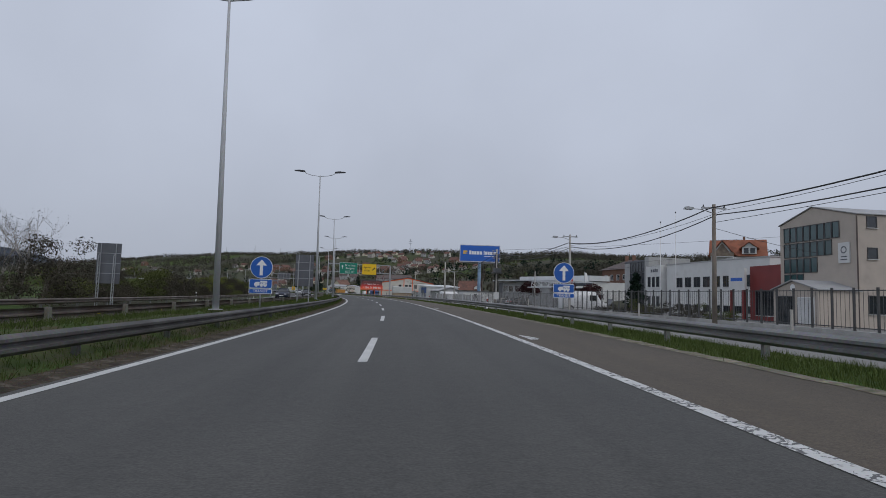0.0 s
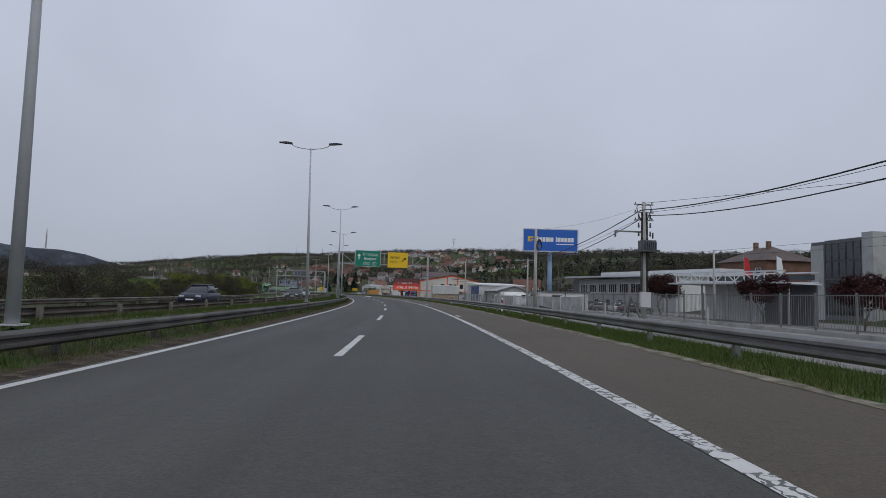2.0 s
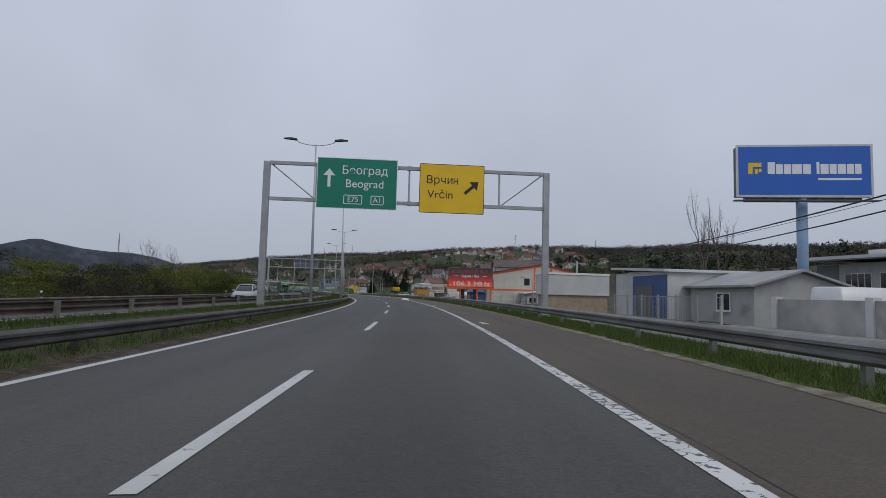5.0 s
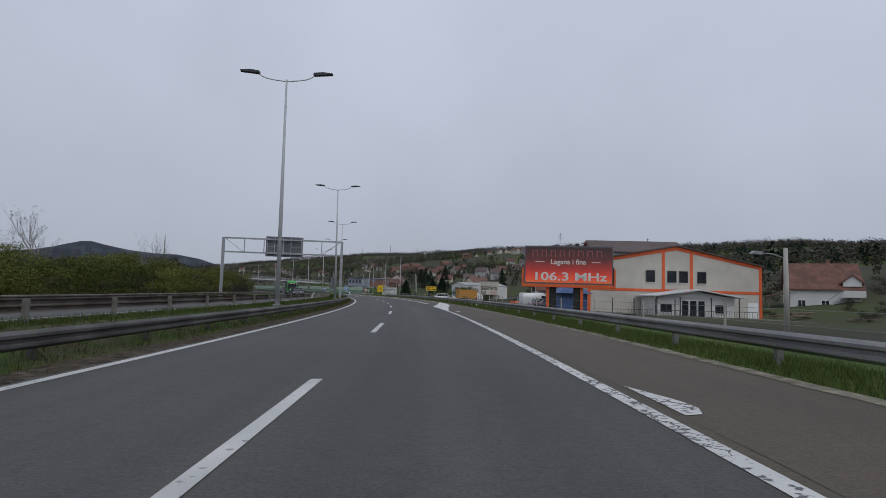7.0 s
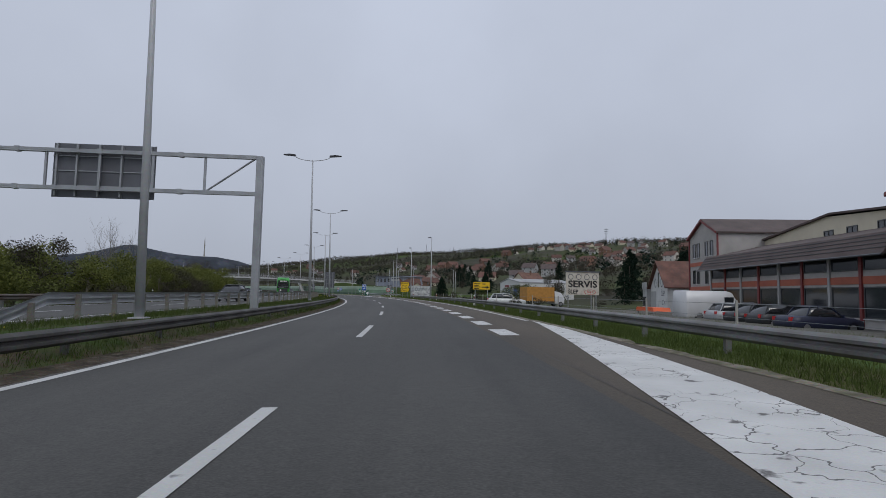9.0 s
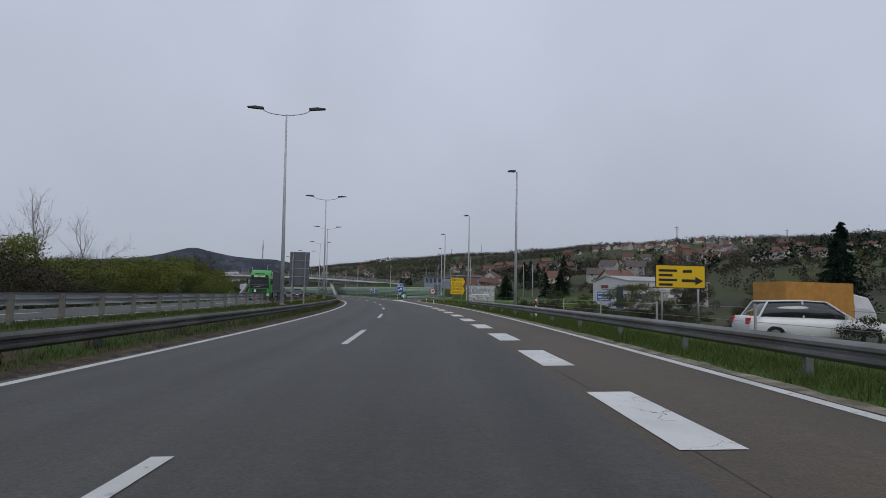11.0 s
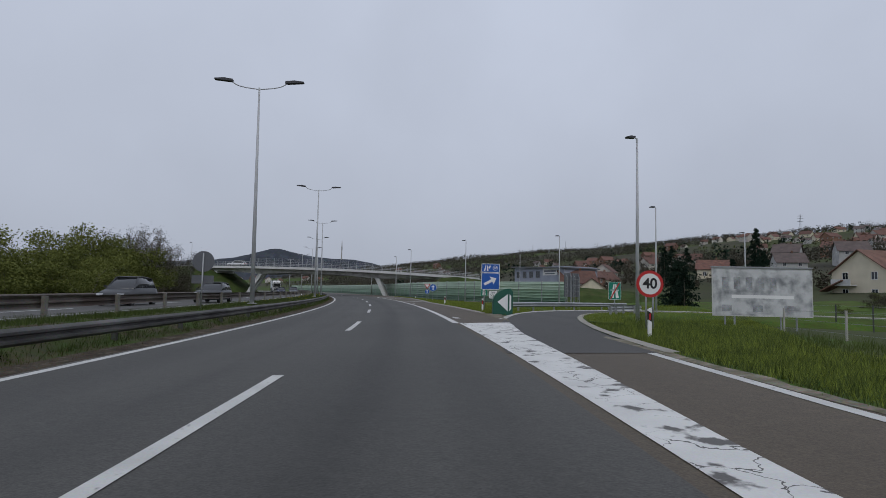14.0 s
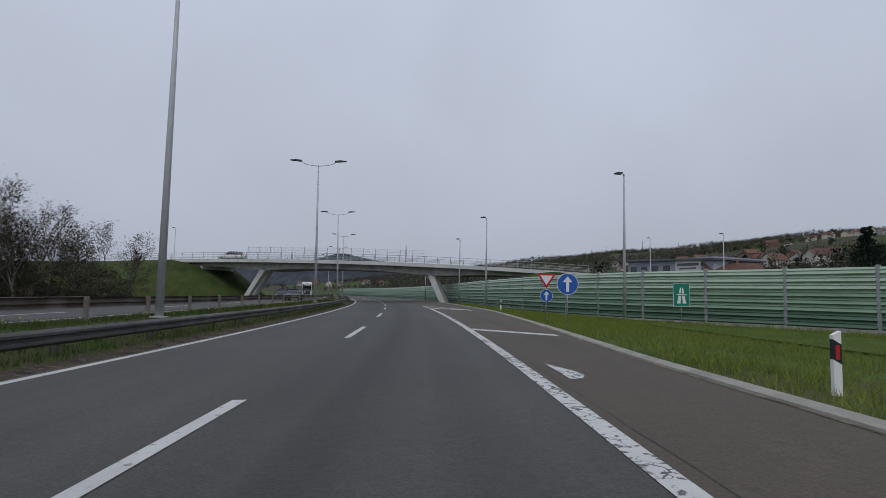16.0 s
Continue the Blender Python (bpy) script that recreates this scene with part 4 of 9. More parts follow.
# marker posts
def marker_post(m, side="red"):
    t = thing("marker_post", m, "white marker post with a black head and reflector", "marker post", "roadside marker posts")
    part("post", Shape().prism([(-0.05, -0.2), (0.05, -0.2), (0.05, 0.6), (-0.05, 0.66)], -0.03, 0.03), WHITE, t)
    part("cap", Shape().prism([(-0.05, 0.9), (0.05, 0.84), (0.05, 1.0), (-0.05, 0.95)], -0.03, 0.03), WHITE, t)
    h = part("head", Shape().prism([(-0.05, 0.66), (0.05, 0.6), (0.05, 0.84), (-0.05, 0.9)], -0.031, 0.031), BLACK, t)
    part("reflector", Shape().box(-0.025, 0.025, -0.036, -0.031, 0.66, 0.83), RED if side == "red" else WHITE, h)
    return t


marker_post(stand(368.3, 7.05, -0.07))
for s, u in ((348.6, 6.75), (311.3, 6.5), (330.6, 8.6), (38.3, 8.1), (77.0, 8.05), (106, 8.1), (205, 8.2), (249, 8.3), (274, 8.2), (403, 8.6), (296, 8.3)):
    marker_post(stand(s, u, -0.03 if s > 300 else 0.15))
for s in (60, 100, 140, 180, 250, 330):
    marker_post(stand(s, -19.9, 0.05 + fall(s), 180), "white")

# ---------------------------------------------------------------- billboards
AD_BLUE = mat("billboard_blue", (0.02, 0.12, 0.5), 0.5, scale=0.3, var=0.06, bump=0.0)
ORANGE_DULL = mat("faded_orange_band", (0.42, 0.12, 0.07), 0.7, scale=0.8, var=0.15, bump=0.1)
ORANGE = mat("orange_paint", (0.72, 0.12, 0.03), 0.5, scale=1.0, var=0.1, bump=0.05)
STEEL_BLUE = mat("blue_grey_column", (0.22, 0.33, 0.47), 0.6, scale=0.5, var=0.15, bump=0.1)

m, w = along(((156.5, 33.1), (153.9, 44.7)))
t = thing("billboard", m @ Matrix.Translation((0, 0, -0.4)), "large blue billboard with white lettering bars on one column", "billboard")
p = part("panel", Shape().box(0, w, 0, 0.9, 11.75, 16.6), PLATE_BACK, t)
part("frame", Shape().box(-0.1, w + 0.1, -0.05, 0, 11.65, 16.75), CONCRETE_LIGHT, p)
f = part("face", Shape().box(0.12, w - 0.12, -0.07, -0.05, 11.9, 16.55), AD_BLUE, p)
# brand drawn as plain shapes
part("logo_mark", Shape().prism([(1.0, 13.9), (1.4, 13.9), (1.4, 14.6), (2.2, 14.6), (2.2, 15.0), (1.0, 15.0)], -0.08, -0.07).box(1.6, 1.85, -0.08, -0.07, 13.9, 14.4).box(1.95, 2.2, -0.08, -0.07, 14.1, 14.4), YELLOW_SIGN, f)
bars = Shape()
x = 2.75
for k, wd in enumerate((0.75, 0.72, 0.72, 0.95, 0.8, 0, 0.35, 0.8, 0.7, 0.8, 0.7, 0.65)):
    if wd:
        bars.box(x, x + wd - 0.1, -0.08, -0.07, 13.9, 15.05 if k in (0, 6) else 14.85)
    x += wd or 0.4
part("name_bars", bars, WHITE, f)
part("address_bar", Shape().box(7.2, 11.0, -0.08, -0.07, 13.3, 13.5), WHITE, f)
part("column", Shape().tube([(w / 2, 0.5, -1.0), (w / 2, 0.5, 12.0)], 0.48, 16), STEEL_BLUE, t, soft=True)
part("walkway", Shape().box(-0.5, w + 0.3, -0.9, -0.2, 11.2, 11.28), PLATE_BACK, t)
part("girder", Shape().box(0.8, w - 0.8, 0.2, 0.8, 11.3, 11.75), PLATE_BACK, t)
for k in range(6):
    x = 0.4 + k * (w - 0.8) / 5
    part("bracket", Shape().tube([(x, 0.0, 11.7), (x, -0.85, 11.2)], 0.04, 5), PLATE_BACK, t)

# lit screen beside the hall
m, w = along(((200.0, 11.55), (198.1, 18.85)))
t = thing("led_billboard", m @ Matrix.Translation((0, 0, 0.0)), "lit advertising screen in an orange frame on two legs", "billboard")
part("cabinet", Shape().box(0, w, 0, 0.85, 2.35, 5.7), PLATE_BACK, t)
part("orange_frame", Shape().prism([(-0.2, 2.1), (w + 0.2, 2.1), (w + 0.2, 3.6), (w + 0.05, 3.9), (w + 0.05, 2.36), (-0.05, 2.36), (-0.05, 3.9), (-0.2, 3.6)], -0.12, 0.75), ORANGE, t)
scr = bpy.data.materials.new("lit_screen")
scr.use_nodes = True
nt = scr.node_tree
b = nt.nodes["Principled BSDF"]
tc = nt.nodes.new("ShaderNodeTexCoord")
sx = nt.nodes.new("ShaderNodeSeparateXYZ")
nz = nt.nodes.new("ShaderNodeTexNoise")
nz.inputs["Scale"].default_value = 0.7
nz.inputs["Detail"].default_value = 3.0
ad = nt.nodes.new("ShaderNodeMath")
ad.operation = "MULTIPLY_ADD"
ad.inputs[1].default_value = 0.9
rp = nt.nodes.new("ShaderNodeValToRGB")
rp.color_ramp.elements[0].position, rp.color_ramp.elements[0].color = 0.0, (0.5, 0.16, 0.05, 1)
rp.color_ramp.elements[1].position, rp.color_ramp.elements[1].color = 1.0, (0.035, 0.02, 0.022, 1)
for pos, col in ((0.22, (0.55, 0.06, 0.03, 1)), (0.45, (0.32, 0.03, 0.025, 1)), (0.7, (0.09, 0.025, 0.025, 1))):
    e = rp.color_ramp.elements.new(pos)
    e.color = col
mr = nt.nodes.new("ShaderNodeMapRange")
mr.inputs["From Min"].default_value, mr.inputs["From Max"].default_value = 2.6, 5.9
nt.links.new(tc.outputs["Object"], sx.inputs[0])
nt.links.new(tc.outputs["Object"], nz.inputs["Vector"])
nt.links.new(nz.outputs["Fac"], ad.inputs[0])
nt.links.new(sx.outputs["Z"], ad.inputs[2])
nt.links.new(ad.outputs[0], mr.inputs["Value"])
nt.links.new(mr.outputs["Result"], rp.inputs["Fac"])
nt.links.new(rp.outputs["Color"], b.inputs["Base Color"])
nt.links.new(rp.outputs["Color"], b.inputs["Emission Color"])
b.inputs["Emission Strength"].default_value = 0.45
b.inputs["Roughness"].default_value = 0.4
f = part("screen", Shape().box(0.12, w - 0.12, -0.03, 0, 2.5, 5.6), scr, t, "glowing red screen")
SCREEN_WHITE = mat("screen_lettering", (0.7, 0.68, 0.66), 0.5, var=0.05, bump=0.0)
SCREEN_RED = mat("screen_red_lettering", (0.36, 0.1, 0.09), 0.5, var=0.1, bump=0.0)
lettering("106.3 MHz", 0.98, w / 2 + 0.1, -0.04, 3.0, SCREEN_WHITE, f, bold=0.018, width=6.1)
lettering("Lagana i fina", 0.62, w / 2, -0.036, 4.3, SCREEN_WHITE, f, bold=0.01)
bars = Shape()
for k in range(8):
    x = 0.7 + k * 0.78
    bars.box(x, x + 0.08, -0.038, -0.03, 4.75, 5.3).box(x + 0.4, x + 0.46, -0.038, -0.03, 4.75, 5.3).box(x, x + 0.46, -0.038, -0.03, 5.24, 5.3)
part("name_bars", bars, SCREEN_RED, f)
part("dash", Shape().box(0.95, 1.75, -0.036, -0.03, 4.27, 4.33).box(5.75, 6.5, -0.036, -0.03, 4.27, 4.33), SCREEN_WHITE, f)
for x in (2.05, 4.95):
    part("leg", Shape().box(x - 0.12, x + 0.12, 0.1, 0.5, -0.6, 2.36), ORANGE, t)
for x in (2.5, 4.55):
    part("leg", Shape().box(x - 0.3, x + 0.3, 0.25, 0.65, -0.6, 2.36), BLACK, t)

FADED = mat("faded_poster", (0.55, 0.56, 0.56), 0.7, scale=1.2, var=0.12, bump=0.05, spots=((0.2, 0.21, 0.22), 1.6, 0.56, 0.12))
m, w = along(((344.3, 18.6), (343.4, 23.7)))
t = thing("faded_billboard", m, "pale billboard with a washed-out grey poster", "billboard")
part("panel", Shape().box(0, w, 0, 0.08, 0.35, 2.95), CONCRETE_LIGHT, t)
part("poster", Shape().box(0.04, w - 0.04, -0.01, 0, 0.4, 2.9), FADED, t)
part("top_rail", Shape().box(-0.03, w + 0.03, -0.06, 0.1, 2.95, 3.03), GALV, t)
sh = Shape()
for k in range(5):
    sh.box(0.5 + k * 0.62, 0.85 + k * 0.62, -0.016, -0.01, 1.75 + 0.05 * (k % 2), 2.45)
for k in range(3):
    sh.box(0.5 + k * 1.6, 1.0 + k * 1.6, -0.016, -0.01, 0.6, 0.95)
part("faded_picture", sh, mat("faded_ink", (0.3, 0.31, 0.32), 0.8, scale=3, var=0.4, bump=0), t)
part("word_bar", Shape().box(1.0, 4.2, -0.016, -0.01, 1.32, 1.5), WHITE, t)
for x in (0.7, 1.2, 3.6, 4.4):
    part("post", Shape().tube([(x, 0.15, -1.0), (x, 0.15, 0.4)], 0.05, 6), GALV, t)

m, w = along(((260.3, 21.15), (260.4, 25.15)))
t = thing("service_billboard", m, "weathered white service board with black words", "billboard")
p = part("board", Shape().box(0, w, 0, 0.1, 1.35, 3.95), mat("cream_board", (0.62, 0.58, 0.5), 0.7, scale=1.5, var=0.1, bump=0.1, spots=((0.4, 0.34, 0.27), 2.0, 0.62, 0.1)), t)
lettering("SERVIS", 1.05, w / 2, -0.01, 2.55, BLACK, p, bold=0.03, width=3.5)
lettering("ŠLEP", 0.62, 0.85, -0.01, 1.68, BLACK, p, bold=0.02)
part("oval", Shape().disc(0, 0, 0.7, 0, 24, r_in=0.62), RED, p, m=pose(2.9, -0.006, 1.68) @ Matrix.Diagonal((1, 1, 0.42, 1)))
lettering("0-24", 0.4, 2.9, -0.01, 1.68, RED, p)
for k in range(4):
    part("round_emblem", Shape().disc(0.55 + k * 0.98, 3.4, 0.33, -0.006, 20, r_in=0.26), PLATE_BACK, p)
part("cap", Shape().box(-0.1, w + 0.1, -0.1, 0.2, 3.95, 4.08), PLATE_BACK, t)
for x in (0.3, w - 0.3, w - 0.9):
    part("post", Shape().tube([(x, 0.15, -1.0), (x, 0.15, 1.4)], 0.05, 6), GALV, t)

m, w = along(((268.0, 11.9), (268.0, 14.1)))
t = thing("yellow_service_sign", m, "yellow roadside service board with black bars and arrow", "road sign")
posts(t, (0.3, w - 0.3), 2.6, z0=-0.5, r=0.04)
p = plate(t, "board", 0, w, 1.75, 2.75, YELLOW_SIGN, rim=BLACK)
sh = Shape()
for k in range(4):
    sh.box(0.15, 0.75 + 0.2 * (k % 2), -0.01, -0.006, 1.85 + 0.2 * k, 1.95 + 0.2 * k)
sh.box(1.2, 1.6, -0.01, -0.006, 2.42, 2.54).box(1.15, 1.8, -0.01, -0.006, 2.02, 2.14).prism([(1.75, 1.9), (2.1, 2.08), (1.75, 2.26)], -0.01, -0.006)
part("word_bars", sh, BLACK, p)

# ---------------------------------------------------------------- walls and roofs of buildings
GLASS = mat("dark_window_glass", (0.02, 0.025, 0.03), 0.12, scale=0.6, var=0.3, bump=0.0, spec=0.8)
GLASS_GREEN = mat("green_tinted_glass", (0.03, 0.075, 0.075), 0.1, scale=0.6, var=0.25, bump=0.0, spec=0.9)
FRAME_DARK = mat("dark_window_frame", (0.06, 0.06, 0.06), 0.5, var=0.15, bump=0.0)
FRAME_WHITE = mat("white_window_frame", (0.7, 0.7, 0.68), 0.5, var=0.05, bump=0.0)
BEIGE = mat("beige_render", (0.47, 0.41, 0.35), 0.9, scale=0.5, var=0.08, bump=0.2, fine=30, spots=((0.36, 0.31, 0.27), 0.5, 0.66, 0.12))
CREAM = mat("cream_render", (0.62, 0.56, 0.43), 0.9, scale=0.5, var=0.08, bump=0.2, fine=30)
WHITE_WALL = mat("white_render", (0.64, 0.64, 0.62), 0.9, scale=0.4, var=0.07, bump=0.2, fine=30, spots=((0.5, 0.49, 0.46), 0.4, 0.68, 0.1))
GREY_WALL = mat("grey_render", (0.4, 0.4, 0.39), 0.9, scale=0.5, var=0.12, bump=0.2, fine=25, spots=((0.25, 0.25, 0.24), 0.5, 0.62, 0.1))
GREY_DARK = mat("dark_grey_cladding", (0.11, 0.115, 0.125), 0.5, scale=0.5, var=0.12, bump=0.05)
GREY_BRICK = mat("pale_block_wall", (0.42, 0.4, 0.38), 0.9, scale=0.8, var=0.12, bump=0.4, fine=18)
HALL_WALL = mat("pale_brick_hall", (0.52, 0.49, 0.43), 0.9, scale=0.6, var=0.1, bump=0.4, fine=20)
ROOF_TILE = mat("dull_roof_tiles", (0.17, 0.09, 0.065), 0.85, scale=0.8, var=0.3, bump=0.6, fine=12)
TILE_RED = mat("red_roof_tiles", (0.13, 0.062, 0.045), 0.85, scale=0.8, var=0.3, bump=0.6, fine=12, spots=((0.1, 0.056, 0.045), 1.0, 0.58, 0.12), random_tint=0.25)
ROOF_BROWN = mat("brown_roof_sheet", (0.1, 0.075, 0.068), 0.8, scale=0.6, var=0.25, bump=0.4, fine=10)
ROOF_GREY = mat("grey_roof_sheet", (0.32, 0.32, 0.32), 0.7, scale=0.4, var=0.15, bump=0.3, fine=10)
ROOF_WHITE = mat("white_roof_sheet", (0.6, 0.61, 0.61), 0.6, scale=0.4, var=0.1, bump=0.2, fine=10)
RED_WALL = mat("red_cladding", (0.2, 0.028, 0.026), 0.5, scale=0.5, var=0.12, bump=0.05)
BLUE_WALL = mat("blue_cladding", (0.05, 0.1, 0.25), 0.6, scale=0.5, var=0.15, bump=0.1)
BRICK_RED = mat("red_hollow_brick", (0.2, 0.11, 0.075), 0.9, scale=0.8, var=0.2, bump=0.5, fine=14, random_tint=0.2)


def window(t, x, z, w, h, m=None, glass=None, frame=None, bars=1, sill=True):
    """A window on the face y = 0 (facing -y) of the local pose m: frame, sill and pane."""
    fr = Shape()
    d = min(0.07, w * 0.1)
    fr.box(x, x + w, -0.06, 0.0, z, z + d).box(x, x + w, -0.06, 0.0, z + h - d, z + h).box(x, x + d, -0.06, 0.0, z + d, z + h - d).box(x + w - d, x + w, -0.06, 0.0, z + d, z + h - d)
    for k in range(1, bars + 1):
        c = x + w * k / (bars + 1)
        fr.box(c - d / 2, c + d / 2, -0.05, 0.0, z + d, z + h - d)
    ob = part("window", fr, frame or FRAME_DARK, t, m=m)
    part("pane", Shape().box(x + d, x + w - d, -0.02, -0.004, z + d, z + h - d), glass or GLASS, ob)
    if sill:
        part("sill", Shape().box(x - 0.05, x + w + 0.05, -0.12, 0.0, z - 0.06, z - 0.004), frame or CONCRETE_LIGHT, ob)
    return ob


def gable_roof(t, w, d, eave, ridge, material, over=0.35, along_y=True, thick=0.14, left=None, m=None):
    """Two slopes over a box of w by d; the ridge runs along y, or along x."""
    sh = Shape()
    if along_y:
        c = w / 2 if left is None else left
        k1, k2 = (ridge - eave) / c, (ridge - eave) / (w - c)
        sh.prism([(-over, eave - k1 * over), (c, ridge), (c, ridge + thick), (-over, eave - k1 * over + thick)], -over, d + over)
        sh.prism([(c, ridge), (w + over, eave - k2 * over), (w + over, eave - k2 * over + thick), (c, ridge + thick)], -over, d + over)
    else:
        r = Matrix.Rotation(math.pi / 2, 4, "Z") @ Matrix.Translation((0, -w, 0))
        c = d / 2
        k1 = (ridge - eave) / c
        sh.prism([(-over, eave - k1 * over), (c, ridge), (c, ridge + thick), (-over, eave - k1 * over + thick)], -over, w + over, r)
        sh.prism([(c, ridge), (d + over, eave - k1 * over), (d + over, eave - k1 * over + thick), (c, ridge + thick)], -over, w + over, r)
    return part("roof", sh, material, t, m=m)


def gable_walls(t, w, d, eave, ridge, material, base=-1.5, along_y=True, left=None, name="wall"):
    if along_y:
        c = w / 2 if left is None else left
        return part(name, Shape().prism([(0, base), (w, base), (w, eave), (c, ridge), (0, eave)], 0, d), material, t)
    r = Matrix.Rotation(math.pi / 2, 4, "Z") @ Matrix.Translation((0, -w, 0))
    return part(name, Shape().prism([(0, base), (d, base), (d, eave), (d / 2, ridge), (0, eave)], 0, w, r), material, t)


# face poses of a box of w by d: right side and left side, seen from outside
def right_face(w, d):
    return Matrix.Translation((w, 0, 0)) @ Matrix.Rotation(math.pi / 2, 4, "Z")


def left_face(w, d):
    return Matrix.Translation((0, d, 0)) @ Matrix.Rotation(-math.pi / 2, 4, "Z")


# beige office with the stepped green glazing
t = thing("beige_office_building", stand(47.0, 40.0, -0.55, -90), "beige three-storey office with stepped green glazing", "building")
gable_walls(t, 9.2, 15, 9.7, 11.0, BEIGE, left=4.3)
gable_roof(t, 9.2, 15, 9.75, 11.05, ROOF_GREY, 0.12, left=4.3, thick=0.08)
for row, (n, z0, z1) in enumerate(((8, 7.9, 9.4), (7, 6.4, 7.8), (5, 4.9, 6.3), (3, 3.0, 4.8))):
    for k in range(n):
        window(t, 0.55 + k * 0.86, z0, 0.82, z1 - z0, glass=GLASS_GREEN, bars=0, sill=False)
p = part("sign_plate", Shape().box(7.3, 8.5, -0.12, -0.01, 5.6, 7.4), WHITE_WALL, t, "white plate with grey emblem")
part("emblem", Shape().disc(7.9, 6.75, 0.32, -0.13, 20, r_in=0.22).box(7.6, 8.2, -0.13, -0.12, 6.1, 6.2).box(7.55, 8.25, -0.13, -0.12, 5.85, 5.95), PLATE_BACK, p)
rf = right_face(9.2, 15)
for z in (1.2, 5.9, 8.6):
    for k in range(4):
        window(t, 0.9 + k * 2.6, z, 1.0 if z > 2 else 2.2, 1.0 if z > 2 else 1.6, rf, bars=0)
part("downpipe", Shape().tube([(9.25, -0.05, -0.5), (9.25, -0.05, 9.6)], 0.06, 6), ROOF_BROWN, t)
part("air_conditioner", Shape().box(2.6, 3.5, -0.4, -0.02, 0.6, 1.2), CONCRETE_LIGHT, t, m=rf)
t = thing("entrance_porch", stand(43.3, 36.2, -0.55, -90), "small beige gabled porch with a dark glass door", "porch")
gable_walls(t, 5.4, 3.8, 3.1, 3.9, BEIGE, left=2.5)
gable_roof(t, 5.4, 3.8, 3.15, 3.95, ROOF_GREY, 0.2, left=2.5, thick=0.1)
window(t, 0.5, 0.0, 2.2, 2.6, glass=GLASS, bars=2, sill=False)
window(t, 3.1, 0.2, 1.9, 2.3, glass=CONCRETE_LIGHT, bars=0, frame=FRAME_WHITE, sill=False)
part("emblem", Shape().disc(2.5, 3.35, 0.3, -0.03, 16, thick=0.03), WHITE, t)

# white office
t = thing("white_office_building", stand(84.0, 50.2, -0.7, -90), "white two-storey flat-roofed office with dark square windows", "building")
part("wall", Shape().box(0, 24, 0, 14, -1.5, 8.1), WHITE_WALL, t)
part("parapet", Shape().box(-0.06, 24.06, -0.06, 14.06, 8.1, 8.3), GREY_WALL, t)
for k in range(9):
    window(t, 3.0 + k * 2.35, 4.3, 1.6, 1.6, bars=1)
    window(t, 3.0 + k * 2.35, 0.6, 1.6, 1.0, bars=0)
part("rooftop_unit", Shape().box(10, 11.5, 4, 5.5, 8.3, 9.0).box(15, 16, 5, 6, 8.3, 8.9), GREY_WALL, t)
t = thing("white_office_wing", stand(89.0, 49.4, -0.7, -90), "white wing with pairs of windows beside the office", "building")
part("wall", Shape().box(0, 4.9, 0, 12, -1.5, 8.2), WHITE_WALL, t)
for z in (1.0, 4.4):
    for k in range(3):
        window(t, 0.6 + k * 1.4, z, 0.9, 1.8, bars=0, glass=GLASS)
part("name_bars", Shape().box(1.6, 2.0, -0.03, -0.004, 7.0, 7.5).box(2.2, 2.6, -0.03, -0.004, 7.0, 7.5).box(2.8, 3.2, -0.03, -0.004, 7.0, 7.6).box(3.4, 3.8, -0.03, -0.004, 7.0, 7.5), PLATE_BACK, t)
t = thing("grey_glass_block", stand(104.0, 54.0, -0.8, -90), "dark grey glass-clad block with pale side bands", "building")
part("wall", Shape().box(0, 9, 0, 9, -1.5, 10.0), GREY_DARK, t)
part("pale_band", Shape().box(-0.05, 2.0, -0.05, 9, -1, 9.6), GREY_WALL, t)
part("pale_band", Shape().box(7.6, 9.05, -0.05, 9, -1, 10.6), GREY_WALL, t)
for k in range(4):
    for j in range(5):
        window(t, 2.2 + j * 1.05, 1.0 + k * 2.2, 1.0, 2.1, bars=0, sill=False, glass=GLASS)
part("roof_cap", Shape().box(1, 8, 1, 8, 10, 10.25), GREY_DARK, t)

# red hall with a white board
t = thing("red_showroom", stand(58.0, 45.0, -0.6, -90), "dark red clad showroom behind shrubs", "building")
part("wall", Shape().box(0, 11.5, 0, 14, -1.5, 6.4), RED_WALL, t)
part("fascia", Shape().box(5.0, 11.6, -0.3, 0.1, 4.5, 6.4), RED_WALL, t)
part("emblem", Shape().prism([(7.6, 5.2), (8.1, 5.2), (8.5, 5.9), (8.0, 5.9)], -0.34, -0.3).prism([(8.6, 5.2), (9.1, 5.2), (8.7, 5.9)], -0.34, -0.3), WHITE, t)
window(t, 1.0, 0.5, 3.4, 3.0, bars=2)
window(t, 6.0, 0.5, 4.5, 3.0, bars=3)
t = thing("white_pylon_sign", stand(60.5, 44.0, -0.6, -90), "white rectangular company board on posts", "sign board")
part("board", Shape().box(0, 3.0, 0, 0.3, 3.5, 6.2), WHITE_WALL, t)
part("word_bar", Shape().box(0.4, 2.6, -0.02, 0, 4.6, 5.0), AD_BLUE, t)
part("post", Shape().box(0.2, 0.5, 0, 0.3, -0.5, 3.5), RED_WALL, t)
part("post", Shape().box(2.5, 2.8, 0, 0.3, -0.5, 3.5), RED_WALL, t)


